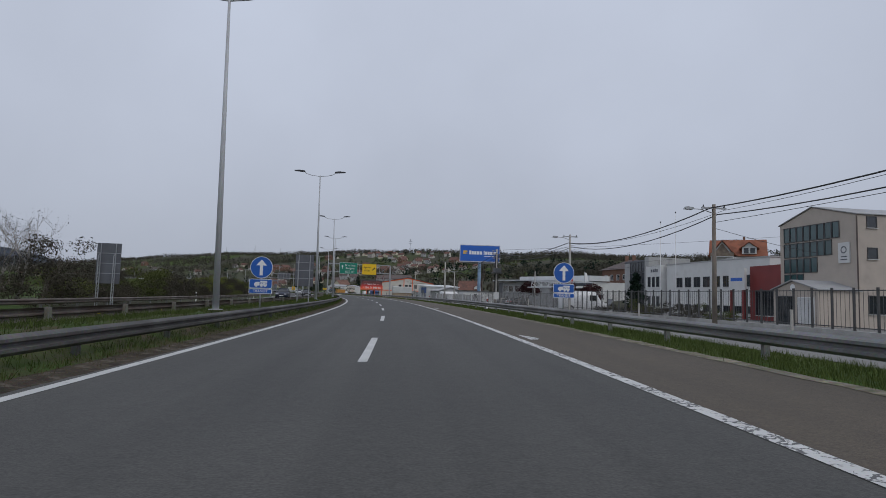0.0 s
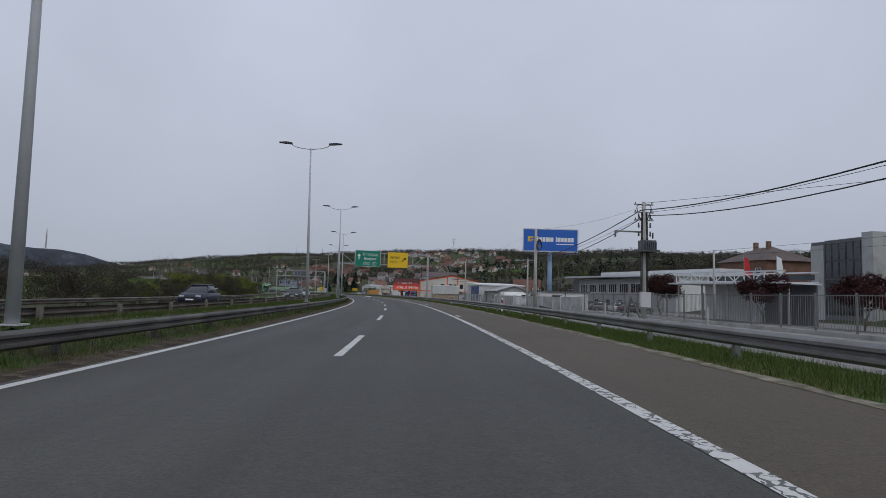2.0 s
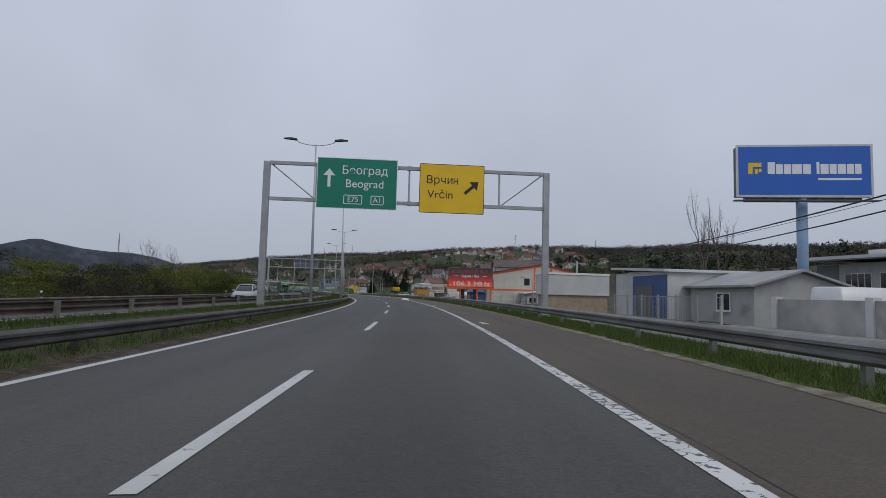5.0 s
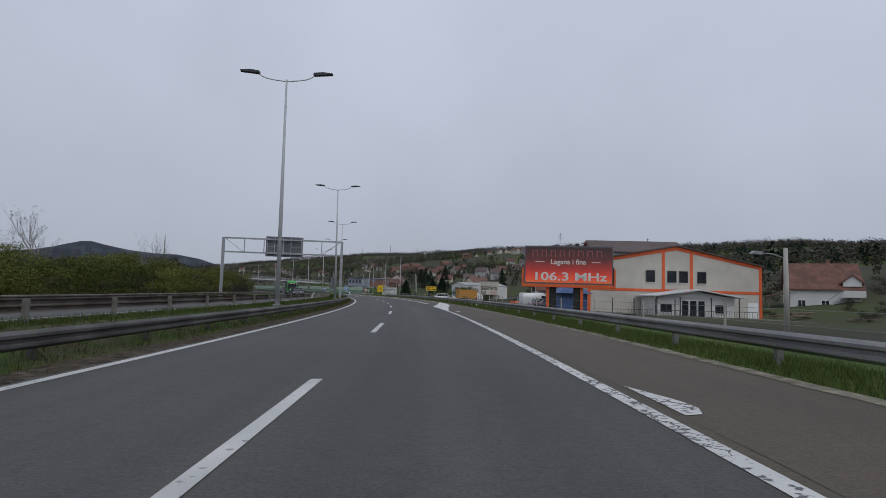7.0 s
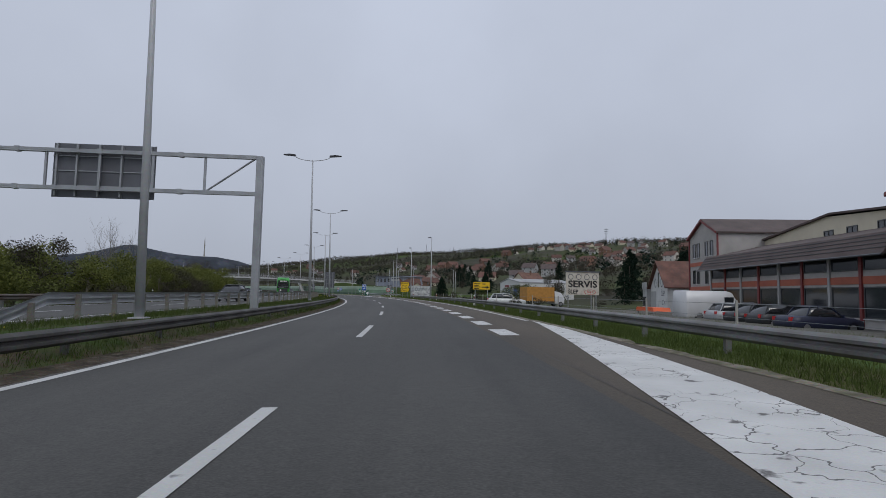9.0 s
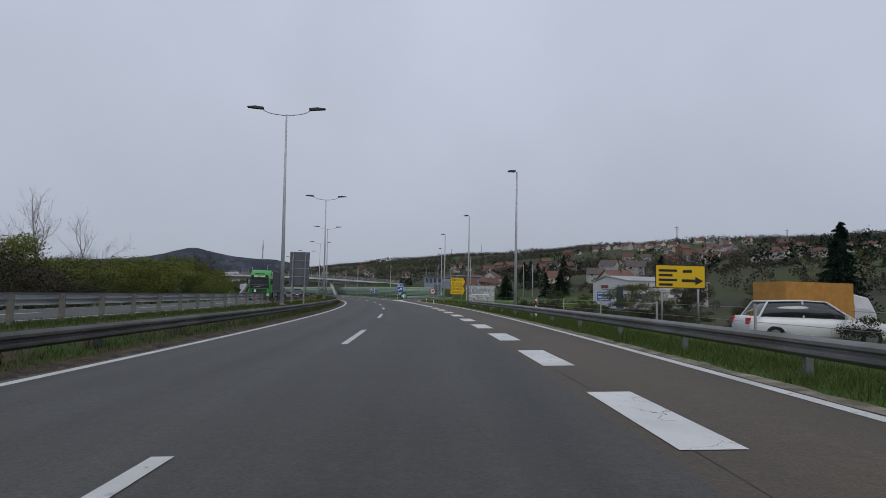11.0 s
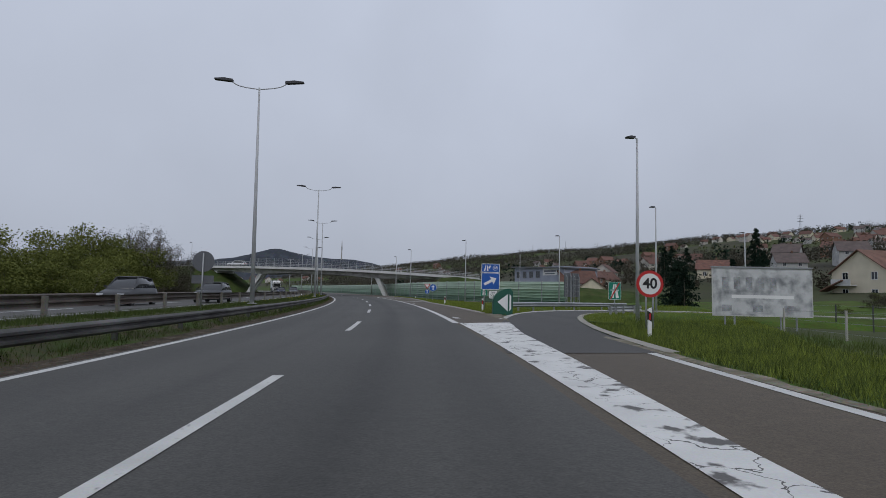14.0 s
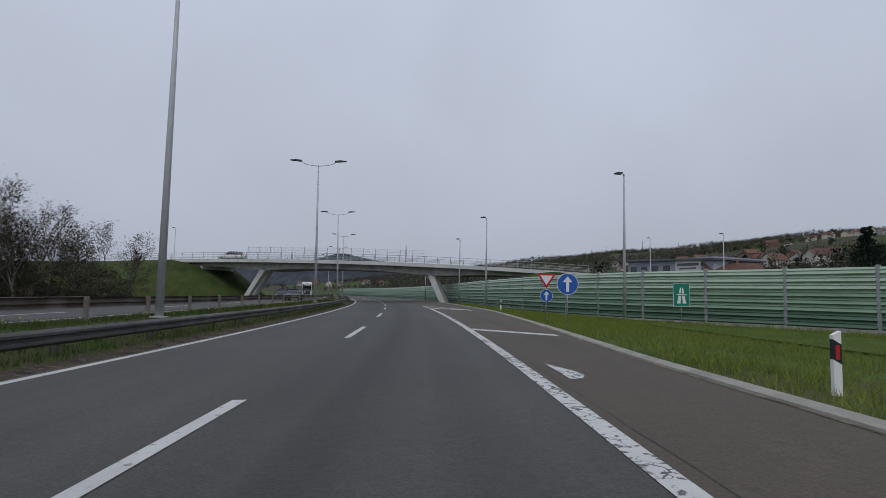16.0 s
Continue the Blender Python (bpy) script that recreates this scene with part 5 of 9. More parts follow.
# warehouse
t = thing("grey_warehouse", stand(166.5, 50.0, -0.7, -90), "long grey warehouse with a pale sheet roof", "building")
part("wall", Shape().box(0, 36.5, 0, 22, -1.5, 6.4), GREY_WALL, t)
part("white_wall", Shape().box(36.5, 41, 0.3, 22, -1.5, 6.4), WHITE_WALL, t)
part("roof", Shape().prism([(-1.4, 6.9), (41.5, 6.35), (41.5, 6.65), (-1.4, 7.25)], -1.6, 8).prism([(-1.4, 7.25), (41.5, 6.65), (41.5, 8.0), (-1.4, 8.6)], 8, 14), ROOF_WHITE, t)
part("roof_edge", Shape().prism([(-1.45, 6.75), (41.55, 6.2), (41.55, 6.35), (-1.45, 6.9)], -1.65, -1.5), GREY_DARK, t)
for k in range(6):
    window(t, 4.0 + k * 4.4, 3.4, 3.4, 1.9, bars=3, frame=FRAME_WHITE)
for k in range(4):
    window(t, 6 + k * 5.0, 0.6, 1.6, 1.4, bars=1)
part("dark_bay", Shape().box(-0.02, 3.2, -0.02, 0.2, -0.5, 6.3), GREY_DARK, t)
part("door", Shape().box(37.5, 40, 0.2, 0.3, 0.0, 4.2), GREY_WALL, t)

t = thing("hip_roofed_house", stand(152.0, 78, gz(152, 78) + 0.5, -90), "brick house with a brown hipped roof and chimneys", "house")
part("wall", Shape().box(0, 14, 0, 12, -3, 7.2), BRICK_RED, t)
part("roof", Shape().add([(-0.7, -0.7, 7.1), (14.7, -0.7, 7.1), (14.7, 12.7, 7.1), (-0.7, 12.7, 7.1), (5, 6, 10.4), (9, 6, 10.4)], [(0, 1, 5, 4), (1, 2, 5), (2, 3, 4, 5), (3, 0, 4), (3, 2, 1, 0)]), ROOF_BROWN, t)
part("chimney", Shape().box(4.5, 5.2, 5, 5.8, 9, 11.6), BRICK_RED, t)
part("chimney", Shape().box(8.2, 8.9, 5, 5.8, 9, 11.6), BRICK_RED, t)
for k in range(4):
    window(t, 1.5 + k * 3.2, 4, 1.4, 1.6, bars=1, frame=FRAME_WHITE)

# canopy of steel trusses
m, w = along(((92.5, 29.1), (81.6, 32.4)))
t = thing("truss_canopy", m, "long canopy with a pale steel lattice girder", "canopy")
part("roof", Shape().box(-0.2, w + 0.2, -0.9, 4, 2.98, 3.12), ROOF_WHITE, t)
for y in (-0.12, 3.8):
    for z0, z1 in ((4.0, 4.12), (3.16, 3.26)):
        part("chord", Shape().box(0, w, y, y + 0.1, z0, z1), ROOF_WHITE, t)
n = 12
for k in range(n):
    x0, x1 = w * k / n, w * (k + 1) / n
    part("diagonal", Shape().tube([(x0, -0.07, 3.22 if k % 2 else 4.05), (x1, -0.07, 4.05 if k % 2 else 3.22)], 0.045, 5), ROOF_WHITE, t)
    part("upright", Shape().box(x0, x0 + 0.06, -0.1, -0.04, 3.2, 4.05), ROOF_WHITE, t)
part("window_strip", Shape().box(0.4, w - 0.4, 3.95, 4.0, 3.4, 3.9), GLASS, t)
for k in range(5):
    part("column", Shape().box(w * k / 4 - 0.06, w * k / 4 + 0.06, 0.2, 0.32, -1.5, 2.98), GREY_WALL, t)
part("back_wall", Shape().box(0.2, 7, 3.6, 3.8, -1.5, 2.97), CONCRETE_LIGHT, t)
part("back_wall", Shape().box(7, w, 3.6, 3.8, -1.5, 2.97), GREY_DARK, t)

# small shed by the yard
mw, ww = along(((113.9, 21.6), (114.1, 28.6)))
t = thing("yard_hut", mw @ Matrix.Translation((0, 0, -0.35)), "low white yard hut with a flat dark roof", "shed")
part("wall", Shape().box(0, ww, 0, 3, -1, 2.4), WHITE_WALL, t)
part("roof", Shape().box(-0.15, ww + 0.15, -0.2, 3.2, 2.4, 2.56), GREY_DARK, t)
part("corner_post", Shape().box(ww * 0.52 - 0.06, ww * 0.52 + 0.06, -0.03, 0, -0.5, 2.4), FRAME_DARK, t)
window(t, 1.7, 0.9, 1.5, 1.1, bars=1)
part("air_conditioner", Shape().box(ww - 1.3, ww - 0.3, -0.4, -0.02, 1.3, 2.0), CONCRETE_LIGHT, t)

t = thing("blue_white_shed", stand(155.0, 20.4, -0.3, -90), "pale and blue metal shed with a shallow roof", "shed")
part("wall", Shape().box(0, 9.5, 0, 9, -1, 3.7), CONCRETE_LIGHT, t)
part("blue_panel", Shape().box(3.6, 9.4, -0.06, -0.004, 0.0, 3.4), BLUE_WALL, t)
part("roof", Shape().prism([(-0.3, 4.1), (9.8, 3.6), (9.8, 3.8), (-0.3, 4.3)], -0.4, 9.3), ROOF_WHITE, t)
part("gate_leaf", Shape().box(4.2, 7.2, -0.1, -0.06, 0.0, 2.6), GREY_DARK, t)
t = thing("grey_annex", stand(145.4, 22.0, -0.4, -90), "small grey annex with a corrugated roof and a white window", "shed")
gable_walls(t, 7.4, 6, 2.6, 3.5, GREY_WALL, along_y=False)
gable_roof(t, 7.4, 6, 2.65, 3.55, ROOF_GREY, 0.4, along_y=False)
window(t, 3.4, 1.0, 1.6, 1.2, bars=1, frame=FRAME_WHITE)

# yard wall with gate
t = thing("yard_wall", Matrix.Identity(4), "grey concrete yard wall with stained render", "wall")
for s0, s1 in ((122.5, 134.0), (95.0, 116.0)):
    part("wall_section", Shape().strip(s0, s1, [(20.4, -0.6), (20.4, 1.42), (20.65, 1.42), (20.65, -0.6)], 2.0), CONCRETE, t)
for s in (95, 102, 109, 116, 122.5, 128, 134):
    part("pillar", Shape().box(-0.2, 0.2, -0.2, 0.2, -0.5, 1.75), CONCRETE_LIGHT, t, m=stand(s, 20.5, -0.2))
t = thing("slat_gate", stand(122.2, 20.5, -0.15, -90), "pale metal slat gate between pillars", "gate")
part("gate_frame", Shape().box(0, 6.0, -0.03, 0.03, 0.1, 0.18).box(0, 6.0, -0.03, 0.03, 1.45, 1.53).box(0, 0.08, -0.03, 0.03, 0.1, 1.5).box(5.92, 6.0, -0.03, 0.03, 0.1, 1.5), GALV, t)
for k in range(30):
    part("slat", Shape().box(0.15 + k * 0.195, 0.24 + k * 0.195, -0.045, -0.03, 0.18, 1.45), CONCRETE_LIGHT, t)

# pale hall with orange bands
t = thing("hall_with_orange_bands", stand(214.0, 22.8, -1.0, 0), "pale brick hall with orange painted bands and gable", "building")
gable_walls(t, 21.6, 2.6, 6.5, 8.5, HALL_WALL)
gable_roof(t, 21.6, 2.6, 6.55, 8.6, ROOF_BROWN, 0.3)
k = 2.0 / 10.8
sh = Shape().prism([(-0.1, 6.15), (10.8, 8.15), (10.8, 8.55), (-0.1, 6.55)], -0.06, 0).prism([(10.8, 8.15), (21.7, 6.15), (21.7, 6.55), (10.8, 8.55)], -0.06, 0)
part("gable_band", sh, ORANGE, t)
part("cross_band", Shape().box(0, 21.6, -0.05, 0, 3.2, 3.5), ORANGE, t)
for x in (9.0, 12.5):
    part("upright_band", Shape().box(x, x + 0.35, -0.055, 0, 3.4, 8.0), ORANGE, t)
for x in (-0.05, 21.3):
    part("corner_band", Shape().box(x, x + 0.35, -0.055, 0, -0.5, 6.3), ORANGE, t)
for x in (7.0, 9.65, 11.1, 13.4):
    window(t, x, 4.3, 1.15, 1.4, bars=0)
part("side_door", Shape().box(19.8, 21.1, -0.05, 0, 0.2, 2.2), WHITE, t)
t = thing("hall_porch", stand(209.6, 28.6, -0.95, 0), "low white porch with a shallow gable and glazed doors", "porch")
part("wall", Shape().box(0.5, 9.7, 0.8, 4.35, -0.5, 2.55), WHITE_WALL, t)
gable_roof(t, 10.3, 4.3, 2.6, 3.35, ROOF_WHITE, 0.1, thick=0.12)
part("gable_face", Shape().prism([(0.5, 2.5), (9.8, 2.5), (5.15, 3.25)], 0.7, 0.8), WHITE_WALL, t)
for x in (3.4, 4.35, 5.3):
    q = window(t, x, 0.05, 0.9, 2.2, Matrix.Translation((0, 0.8, 0)), bars=0, frame=FRAME_WHITE, sill=False)
for x in (1.0, 7.4):
    window(t, x, 0.9, 1.3, 0.9, Matrix.Translation((0, 0.8, 0)), bars=1)
for x in (0.3, 3.0, 6.6, 9.9):
    part("post", Shape().box(x - 0.05, x + 0.05, 0.2, 0.3, -0.3, 2.6), FRAME_DARK, t)
t = thing("porch_railing", stand(209.0, 23.5, -0.95, 0), "dark metal railing before the hall", "railing")
for z in (0.2, 1.1):
    part("rail", Shape().box(0, 16.5, -0.03, 0.03, z, z + 0.05), FRAME_DARK, t)
for k in range(56):
    part("bar", Shape().box(k * 0.3 - 0.012, k * 0.3 + 0.012, -0.012, 0.012, 0.2, 1.1), FRAME_DARK, t)
for x in (0.0, 2.4, 4.8, 7.0):
    part("tall_post", Shape().box(x - 0.04, x + 0.04, -0.04, 0.04, -0.4, 2.3), FRAME_DARK, t)
t = thing("hall_side_shed", stand(226.0, 44.6, -1.0, 0), "white lean-to shed at the hall side", "shed")
part("wall", Shape().box(0, 8, 0, 10, -1, 3.6), WHITE_WALL, t)
part("roof", Shape().box(-0.3, 8.3, -0.5, 10.3, 3.6, 3.75), ROOF_GREY, t)

# kiosk and container in front of the works
t = thing("blue_kiosk", stand(207.6, 16.6, -0.2, -90), "dark blue kiosk with a tent-shaped roof", "kiosk")
part("wall", Shape().box(0, 2.6, 0, 2.6, -0.5, 1.9), BLUE_WALL, t)
part("roof", Shape().add([(-0.4, -0.4, 1.85), (3.0, -0.4, 1.85), (3.0, 3.0, 1.85), (-0.4, 3.0, 1.85), (1.3, 1.3, 2.9)], [(0, 1, 4), (1, 2, 4), (2, 3, 4), (3, 0, 4), (3, 2, 1, 0)]), BLUE_WALL, t)
t = thing("yellow_container", stand(211.4, 17.2, -0.25, -90), "yellow metal waste container with a lid", "container")
part("body", Shape().prism([(0, 0), (2.2, 0), (2.4, 1.1), (-0.2, 1.1)], 0, 1.2), mat("yellow_container_paint", (0.65, 0.48, 0.02), 0.5, var=0.15), t)
part("lid", Shape().box(-0.25, 2.45, -0.05, 1.25, 1.1, 1.18), YELLOW_SIGN, t)
t = thing("white_kiosk", stand(150.2, 11.9, 0.05, -90), "pale container kiosk with a brown side", "kiosk")
part("wall", Shape().box(0, 1.9, 0, 5, -0.4, 2.75), mat("kiosk_panel", (0.35, 0.27, 0.2), 0.8, var=0.15), t)
part("fascia", Shape().box(-0.15, 2.05, -0.15, 5.1, 1.35, 2.9), CONCRETE_LIGHT, t)
part("roof_edge", Shape().box(-0.2, 2.1, -0.2, 5.15, 2.9, 3.05), WHITE, t)


# factory in two gabled ends joined by a long wing
def gable_end(m, w, label):
    t = thing("works_gable_block", m, label, "building")
    gable_walls(t, w, 11, 8.3, 9.9, GREY_BRICK)
    gable_roof(t, w, 11, 8.35, 10.0, ROOF_BROWN, 0.25)
    c = w / 2
    part("gable_trim", Shape().prism([(-0.15, 8.2), (c, 9.85), (c, 10.05), (-0.15, 8.4)], -0.3, 0).prism([(c, 9.85), (w + 0.15, 8.2), (w + 0.15, 8.4), (c, 10.05)], -0.3, 0), RED_WALL, t)
    for z in (2.75, 5.3):
        part("band", Shape().box(-0.05, w + 0.05, -0.05, 0, z, z + 0.4), ORANGE_DULL, t)
    for x in (-0.08, w - 0.17):
        part("downpipe", Shape().box(x, x + 0.25, -0.1, 0, -0.5, 8.2), RED_WALL, t)
    for z in (0.9, 3.4, 6.2):
        for x in (0.11, 0.26, 0.55, 0.72):
            window(t, x * w + 0.2, z, 0.8, 1.5 if z > 1 else 1.0, bars=0)
    for k in range(22):
        z = -0.1 + k * 0.38
        if min(abs(z - 2.95), abs(z - 5.5)) > 0.3:
            part("block_joint", Shape().box(0.2, w - 0.2, -0.012, 0, z, z + 0.03), GREY_WALL, t)
    return t


gable_end(along(((256.1, 33.7), (248.3, 31.9)))[0] @ Matrix.Translation((0, 0, -0.7)), 8.0, "pale block gable of the works with orange bands")
gable_end(along(((225.5, 26.7), (216.8, 24.8)))[0] @ Matrix.Translation((0, 0, -1.4)), 8.7, "pale block gable of the works with orange bands")
mw, ww = along(((248.0, 36.2), (226.5, 31.2)))
t = thing("works_hall", mw @ Matrix.Translation((0, 0, -0.7)), "cream upper hall of the works with a shallow roof", "building")
gable_walls(t, ww, 10, 7.5, 8.4, CREAM, -1.0, left=ww * 0.45)
gable_roof(t, ww, 10, 7.55, 8.45, ROOF_BROWN, 0.25, left=ww * 0.5)
for x in (10.5, 13.5, 17.0):
    window(t, x, 6.6, 1.3, 0.7, bars=1)
mw, ww = along(((248.4, 30.9), (225.8, 27.5)))
t = thing("works_front_wing", mw @ Matrix.Translation((0, 0, -0.65)), "low wing of the works with a brown overhanging roof", "building")
part("wall", Shape().box(0, ww, 0, 6.5, -1, 5.0), GREY_BRICK, t)
part("roof", Shape().add([(-0.3, -1.1, 4.45), (ww, -1.1, 4.45), (ww, 6, 6.9), (-0.3, 6, 6.9), (-0.3, -1.0, 4.62), (ww, -1.0, 4.62), (ww, -0.25, 5.75), (-0.3, -0.25, 5.75), (ww, 6, 7.2), (-0.3, 6, 7.2)], [(3, 2, 1, 0), (4, 5, 6, 7), (7, 6, 8, 9), (0, 1, 5, 4), (1, 2, 8, 6, 5), (9, 3, 0, 4, 7), (2, 3, 9, 8)]), ROOF_BROWN, t)
for k in range(4):
    part("sheet_seam", Shape().box(-0.3, ww, -0.02, 0.02, -0.015, 0.015), GREY_DARK, t, m=pose(0, -0.88 + 0.17 * k, 4.85 + 0.25 * k))
part("band", Shape().box(-0.05, ww, -0.05, 0, 2.9, 3.35), ORANGE_DULL, t)
part("gutter", Shape().tube([(-0.3, -1.12, 4.45), (ww, -1.12, 4.45)], 0.06, 6), GREY_DARK, t)
for k in range(9):
    x = 0.3 + k * (ww - 0.6) / 8
    part("pier", Shape().box(x - 0.11, x + 0.11, -0.12, 0, -0.5, 4.7), RED_WALL if k % 2 else GREY_WALL, t)
    if k < 8:
        window(t, x + 0.2, 3.7, (ww - 0.6) / 8 - 0.4, 0.85, bars=0, sill=False)
        window(t, x + 0.2, 0.9, (ww - 0.6) / 8 - 0.4, 1.85, bars=0)

# repair garage with red roof
t = thing("repair_garage", along(((267.9, 35.9), (259.6, 33.3)))[0] @ Matrix.Translation((0, 0, -0.6)), "white garage house with a red tiled roof", "building")
gable_walls(t, 8.6, 12, 3.2, 6.2, WHITE_WALL)
gable_roof(t, 8.6, 12, 3.2, 6.25, TILE_RED, 0.4)
window(t, 3.9, 3.0, 0.9, 2.0, bars=0, frame=FRAME_WHITE, sill=False)
part("emblem", Shape().disc(2.6, 3.6, 0.55, -0.01, 20, r_in=0.42).disc(5.9, 3.7, 0.6, -0.01, 20, r_in=0.48), PLATE_BACK, t)
lettering("ŠLEP", 0.9, 6.6, -0.015, 2.3, PLATE_BACK, t)
lettering("0-24", 0.9, 6.8, -0.015, 1.2, PLATE_BACK, t)
part("roller_door", Shape().box(0.3, 3.0, -0.04, 0, 0.0, 2.6), GREY_WALL, t)
part("balcony_rail", Shape().box(-2.6, 0.2, -0.6, -0.55, 2.9, 3.8), GREY_WALL, t)
part("side_wall", Shape().box(-2.6, 0, -0.5, 8, -0.5, 2.9), GREY_WALL, t)
window(t, -2.2, 0.6, 1.7, 1.3, Matrix.Translation((0, -0.5, 0)), bars=3)

# white workshop near the exit
mw, ww = along(((351.9, 48.4), (338.3, 47.3)))
t = thing("white_workshop", mw @ Matrix.Translation((0, 0, -0.85)), "white workshop with a blue door and blue board", "building")
gable_walls(t, ww, 16, 5.3, 6.35, WHITE_WALL, left=ww * 0.42)
gable_roof(t, ww, 16, 5.35, 6.45, ROOF_GREY, 0.2, left=ww * 0.42)
k = ww / 14.0
part("blue_door", Shape().box(9.9 * k, 12.4 * k, -0.06, 0, 0.0, 4.3), BLUE_WALL, t)
p = part("blue_board", Shape().box(2.0 * k, 7.6 * k, -0.06, 0, 1.6, 3.4), AD_BLUE, t)
part("word_bars", Shape().box(2.4 * k, 7.2 * k, -0.07, -0.06, 2.85, 3.2).box(2.4 * k, 7.2 * k, -0.07, -0.06, 2.2, 2.55).box(2.7 * k, 6.9 * k, -0.07, -0.06, 1.78, 1.95), WHITE, p)
part("name_bars", Shape().box(3.6 * k, 4.9 * k, -0.02, 0, 4.05, 4.7).box(5.0 * k, 6.6 * k, -0.02, 0, 4.05, 4.7), RED_WALL, t)
part("small_bars", Shape().box(3.9 * k, 6.3 * k, -0.02, 0, 3.75, 3.86), PLATE_BACK, t)
part("plinth", Shape().box(-0.05, ww + 0.05, -0.08, 0, -0.6, 0.25), CONCRETE, t)
part("lamp", Shape().box(13.0 * k, 13.3 * k, -0.3, 0, 4.4, 4.5), GREY_DARK, t)


def house(m, w, d, eave, ridge, wall, roof, label, along_y=True, windows=2, floors=1, chimney=True, base=-3.0, group="houses on the hillside"):
    t = thing("house", m, label, "house", group)
    gable_walls(t, w, d, eave, ridge, wall, base, along_y)
    gable_roof(t, w, d, eave, ridge + 0.05, roof, 0.45, along_y)
    for fl in range(floors):
        for k in range(windows):
            window(t, w * (k + 0.5) / windows - 0.55, 0.9 + 2.8 * fl, 1.1, 1.3, bars=1, frame=FRAME_WHITE, sill=False)
    lf = left_face(w, d)
    for k in range(2):
        window(t, d * (k + 0.5) / 2 - 0.5, 0.9 + 2.8 * (floors - 1), 1.0, 1.2, lf, bars=1, frame=FRAME_WHITE, sill=False)
    if chimney:
        part("chimney", Shape().box(w * 0.6, w * 0.6 + 0.5, d * 0.5, d * 0.5 + 0.5, eave, ridge + 0.9), BRICK_RED, t)
    return t


TIMBER = mat("weathered_timber", (0.2, 0.16, 0.12), 0.9, scale=1.5, var=0.35, bump=0.4, random_tint=0.3)
mw, ww = along(((399.5, 81.2), (390.3, 81.8)))
t = house(mw @ Matrix.Translation((0, 0, 1.2)), ww, 9, 5.0, 8.6, CREAM, ROOF_TILE, "cream family house with a brown-red tiled roof and balcony", windows=2, floors=2, group="houses near the exit", base=-2.5)
part("balcony", Shape().box(1.0, 4.6, -1.4, 0, 2.7, 2.85).box(1.0, 4.6, -1.4, -1.35, 2.85, 3.8), CONCRETE_LIGHT, t)
part("porch_roof", Shape().prism([(-0.8, 1.7), (3.4, 3.5), (3.4, 3.7), (-0.8, 1.9)], -1.9, 0), ROOF_TILE, t)
part("eave_board", Shape().box(-0.45, -0.3, -0.4, 9.4, 4.6, 4.75), FRAME_DARK, t)
TILE_ORANGE = mat("orange_roof_tiles", (0.24, 0.085, 0.045), 0.85, scale=0.8, var=0.25, bump=0.6, fine=12)
t = house(pose(73.8, 125.0, 3.4, 0, 0, -31.5), 11.4, 9, 9.2, 13.0, WHITE_WALL, TILE_ORANGE, "white three-storey house with an orange tiled roof and balconies", windows=3, floors=3, along_y=False)
part("front_gable", Shape().prism([(0.3, 0.0), (4.6, 0.0), (4.6, 9.6), (2.45, 12.4), (0.3, 9.6)], -1.0, 4.0), WHITE_WALL, t)
part("front_gable_roof", Shape().prism([(-0.4, 8.9), (2.45, 12.5), (2.45, 12.75), (-0.6, 9.0)], -1.6, 4.4).prism([(2.45, 12.5), (5.3, 8.9), (5.5, 9.0), (2.45, 12.75)], -1.6, 4.4), TILE_ORANGE, t)
part("timber_gable", Shape().prism([(0.5, 9.2), (4.4, 9.2), (2.45, 11.9)], -1.06, -1.0), TIMBER, t)
for z in (6.0, 8.6):
    part("balcony", Shape().box(0.0, 4.9, -2.2, -1.0, z, z + 0.15), CONCRETE_LIGHT, t)
    part("balcony_rail", Shape().box(0.0, 4.9, -2.2, -2.12, z + 0.15, z + 1.05), TIMBER, t)
part("dormer", Shape().prism([(6.6, 9.4), (9.6, 9.4), (9.6, 10.9), (8.1, 12.0), (6.6, 10.9)], -0.3, 3.6), WHITE_WALL, t)
part("dormer_roof", Shape().prism([(6.1, 10.6), (8.1, 12.1), (8.1, 12.3), (6.0, 10.75)], -0.7, 4.2).prism([(8.1, 12.1), (10.1, 10.6), (10.2, 10.75), (8.1, 12.3)], -0.7, 4.2), TILE_ORANGE, t)
for x in (7.0, 8.3):
    window(t, x, 9.6, 0.95, 1.2, Matrix.Translation((0, -0.3, 0)), bars=0)
for x in (5.6, 8.4):
    window(t, x, 6.4, 1.6, 1.9, Matrix.Translation((0, -0.02, 0)), bars=1)
t = house(pose(25.4, 249.0, -0.3, 0, 0, -14), 9.4, 8.0, 4.2, 8.0, WHITE_WALL, TILE_RED, "white house with a red tiled roof and an outside stair", windows=3, floors=1, along_y=False, group="houses by the hall")
part("dormer", Shape().prism([(7.0, 4.4), (9.4, 4.4), (9.4, 5.0), (8.2, 6.1), (7.0, 5.0)], -0.2, 2.6), WHITE_WALL, t)
part("dormer_roof", Shape().prism([(6.7, 4.75), (8.2, 6.1), (8.2, 6.28), (6.6, 4.9)], -0.4, 2.8).prism([(8.2, 6.1), (9.7, 4.75), (9.8, 4.9), (8.2, 6.28)], -0.4, 2.8), TILE_RED, t)
part("balcony", Shape().box(6.8, 9.6, -1.5, 0, 2.7, 2.85).box(6.8, 9.6, -1.5, -1.42, 2.85, 3.75), WHITE_WALL, t)
for k in range(10):
    part("stair_step", Shape().box(3.6 + 0.32 * k, 3.95 + 0.32 * k, -1.4, -0.3, 0.1 + 0.27 * k, 0.3 + 0.27 * k), CONCRETE_LIGHT, t)
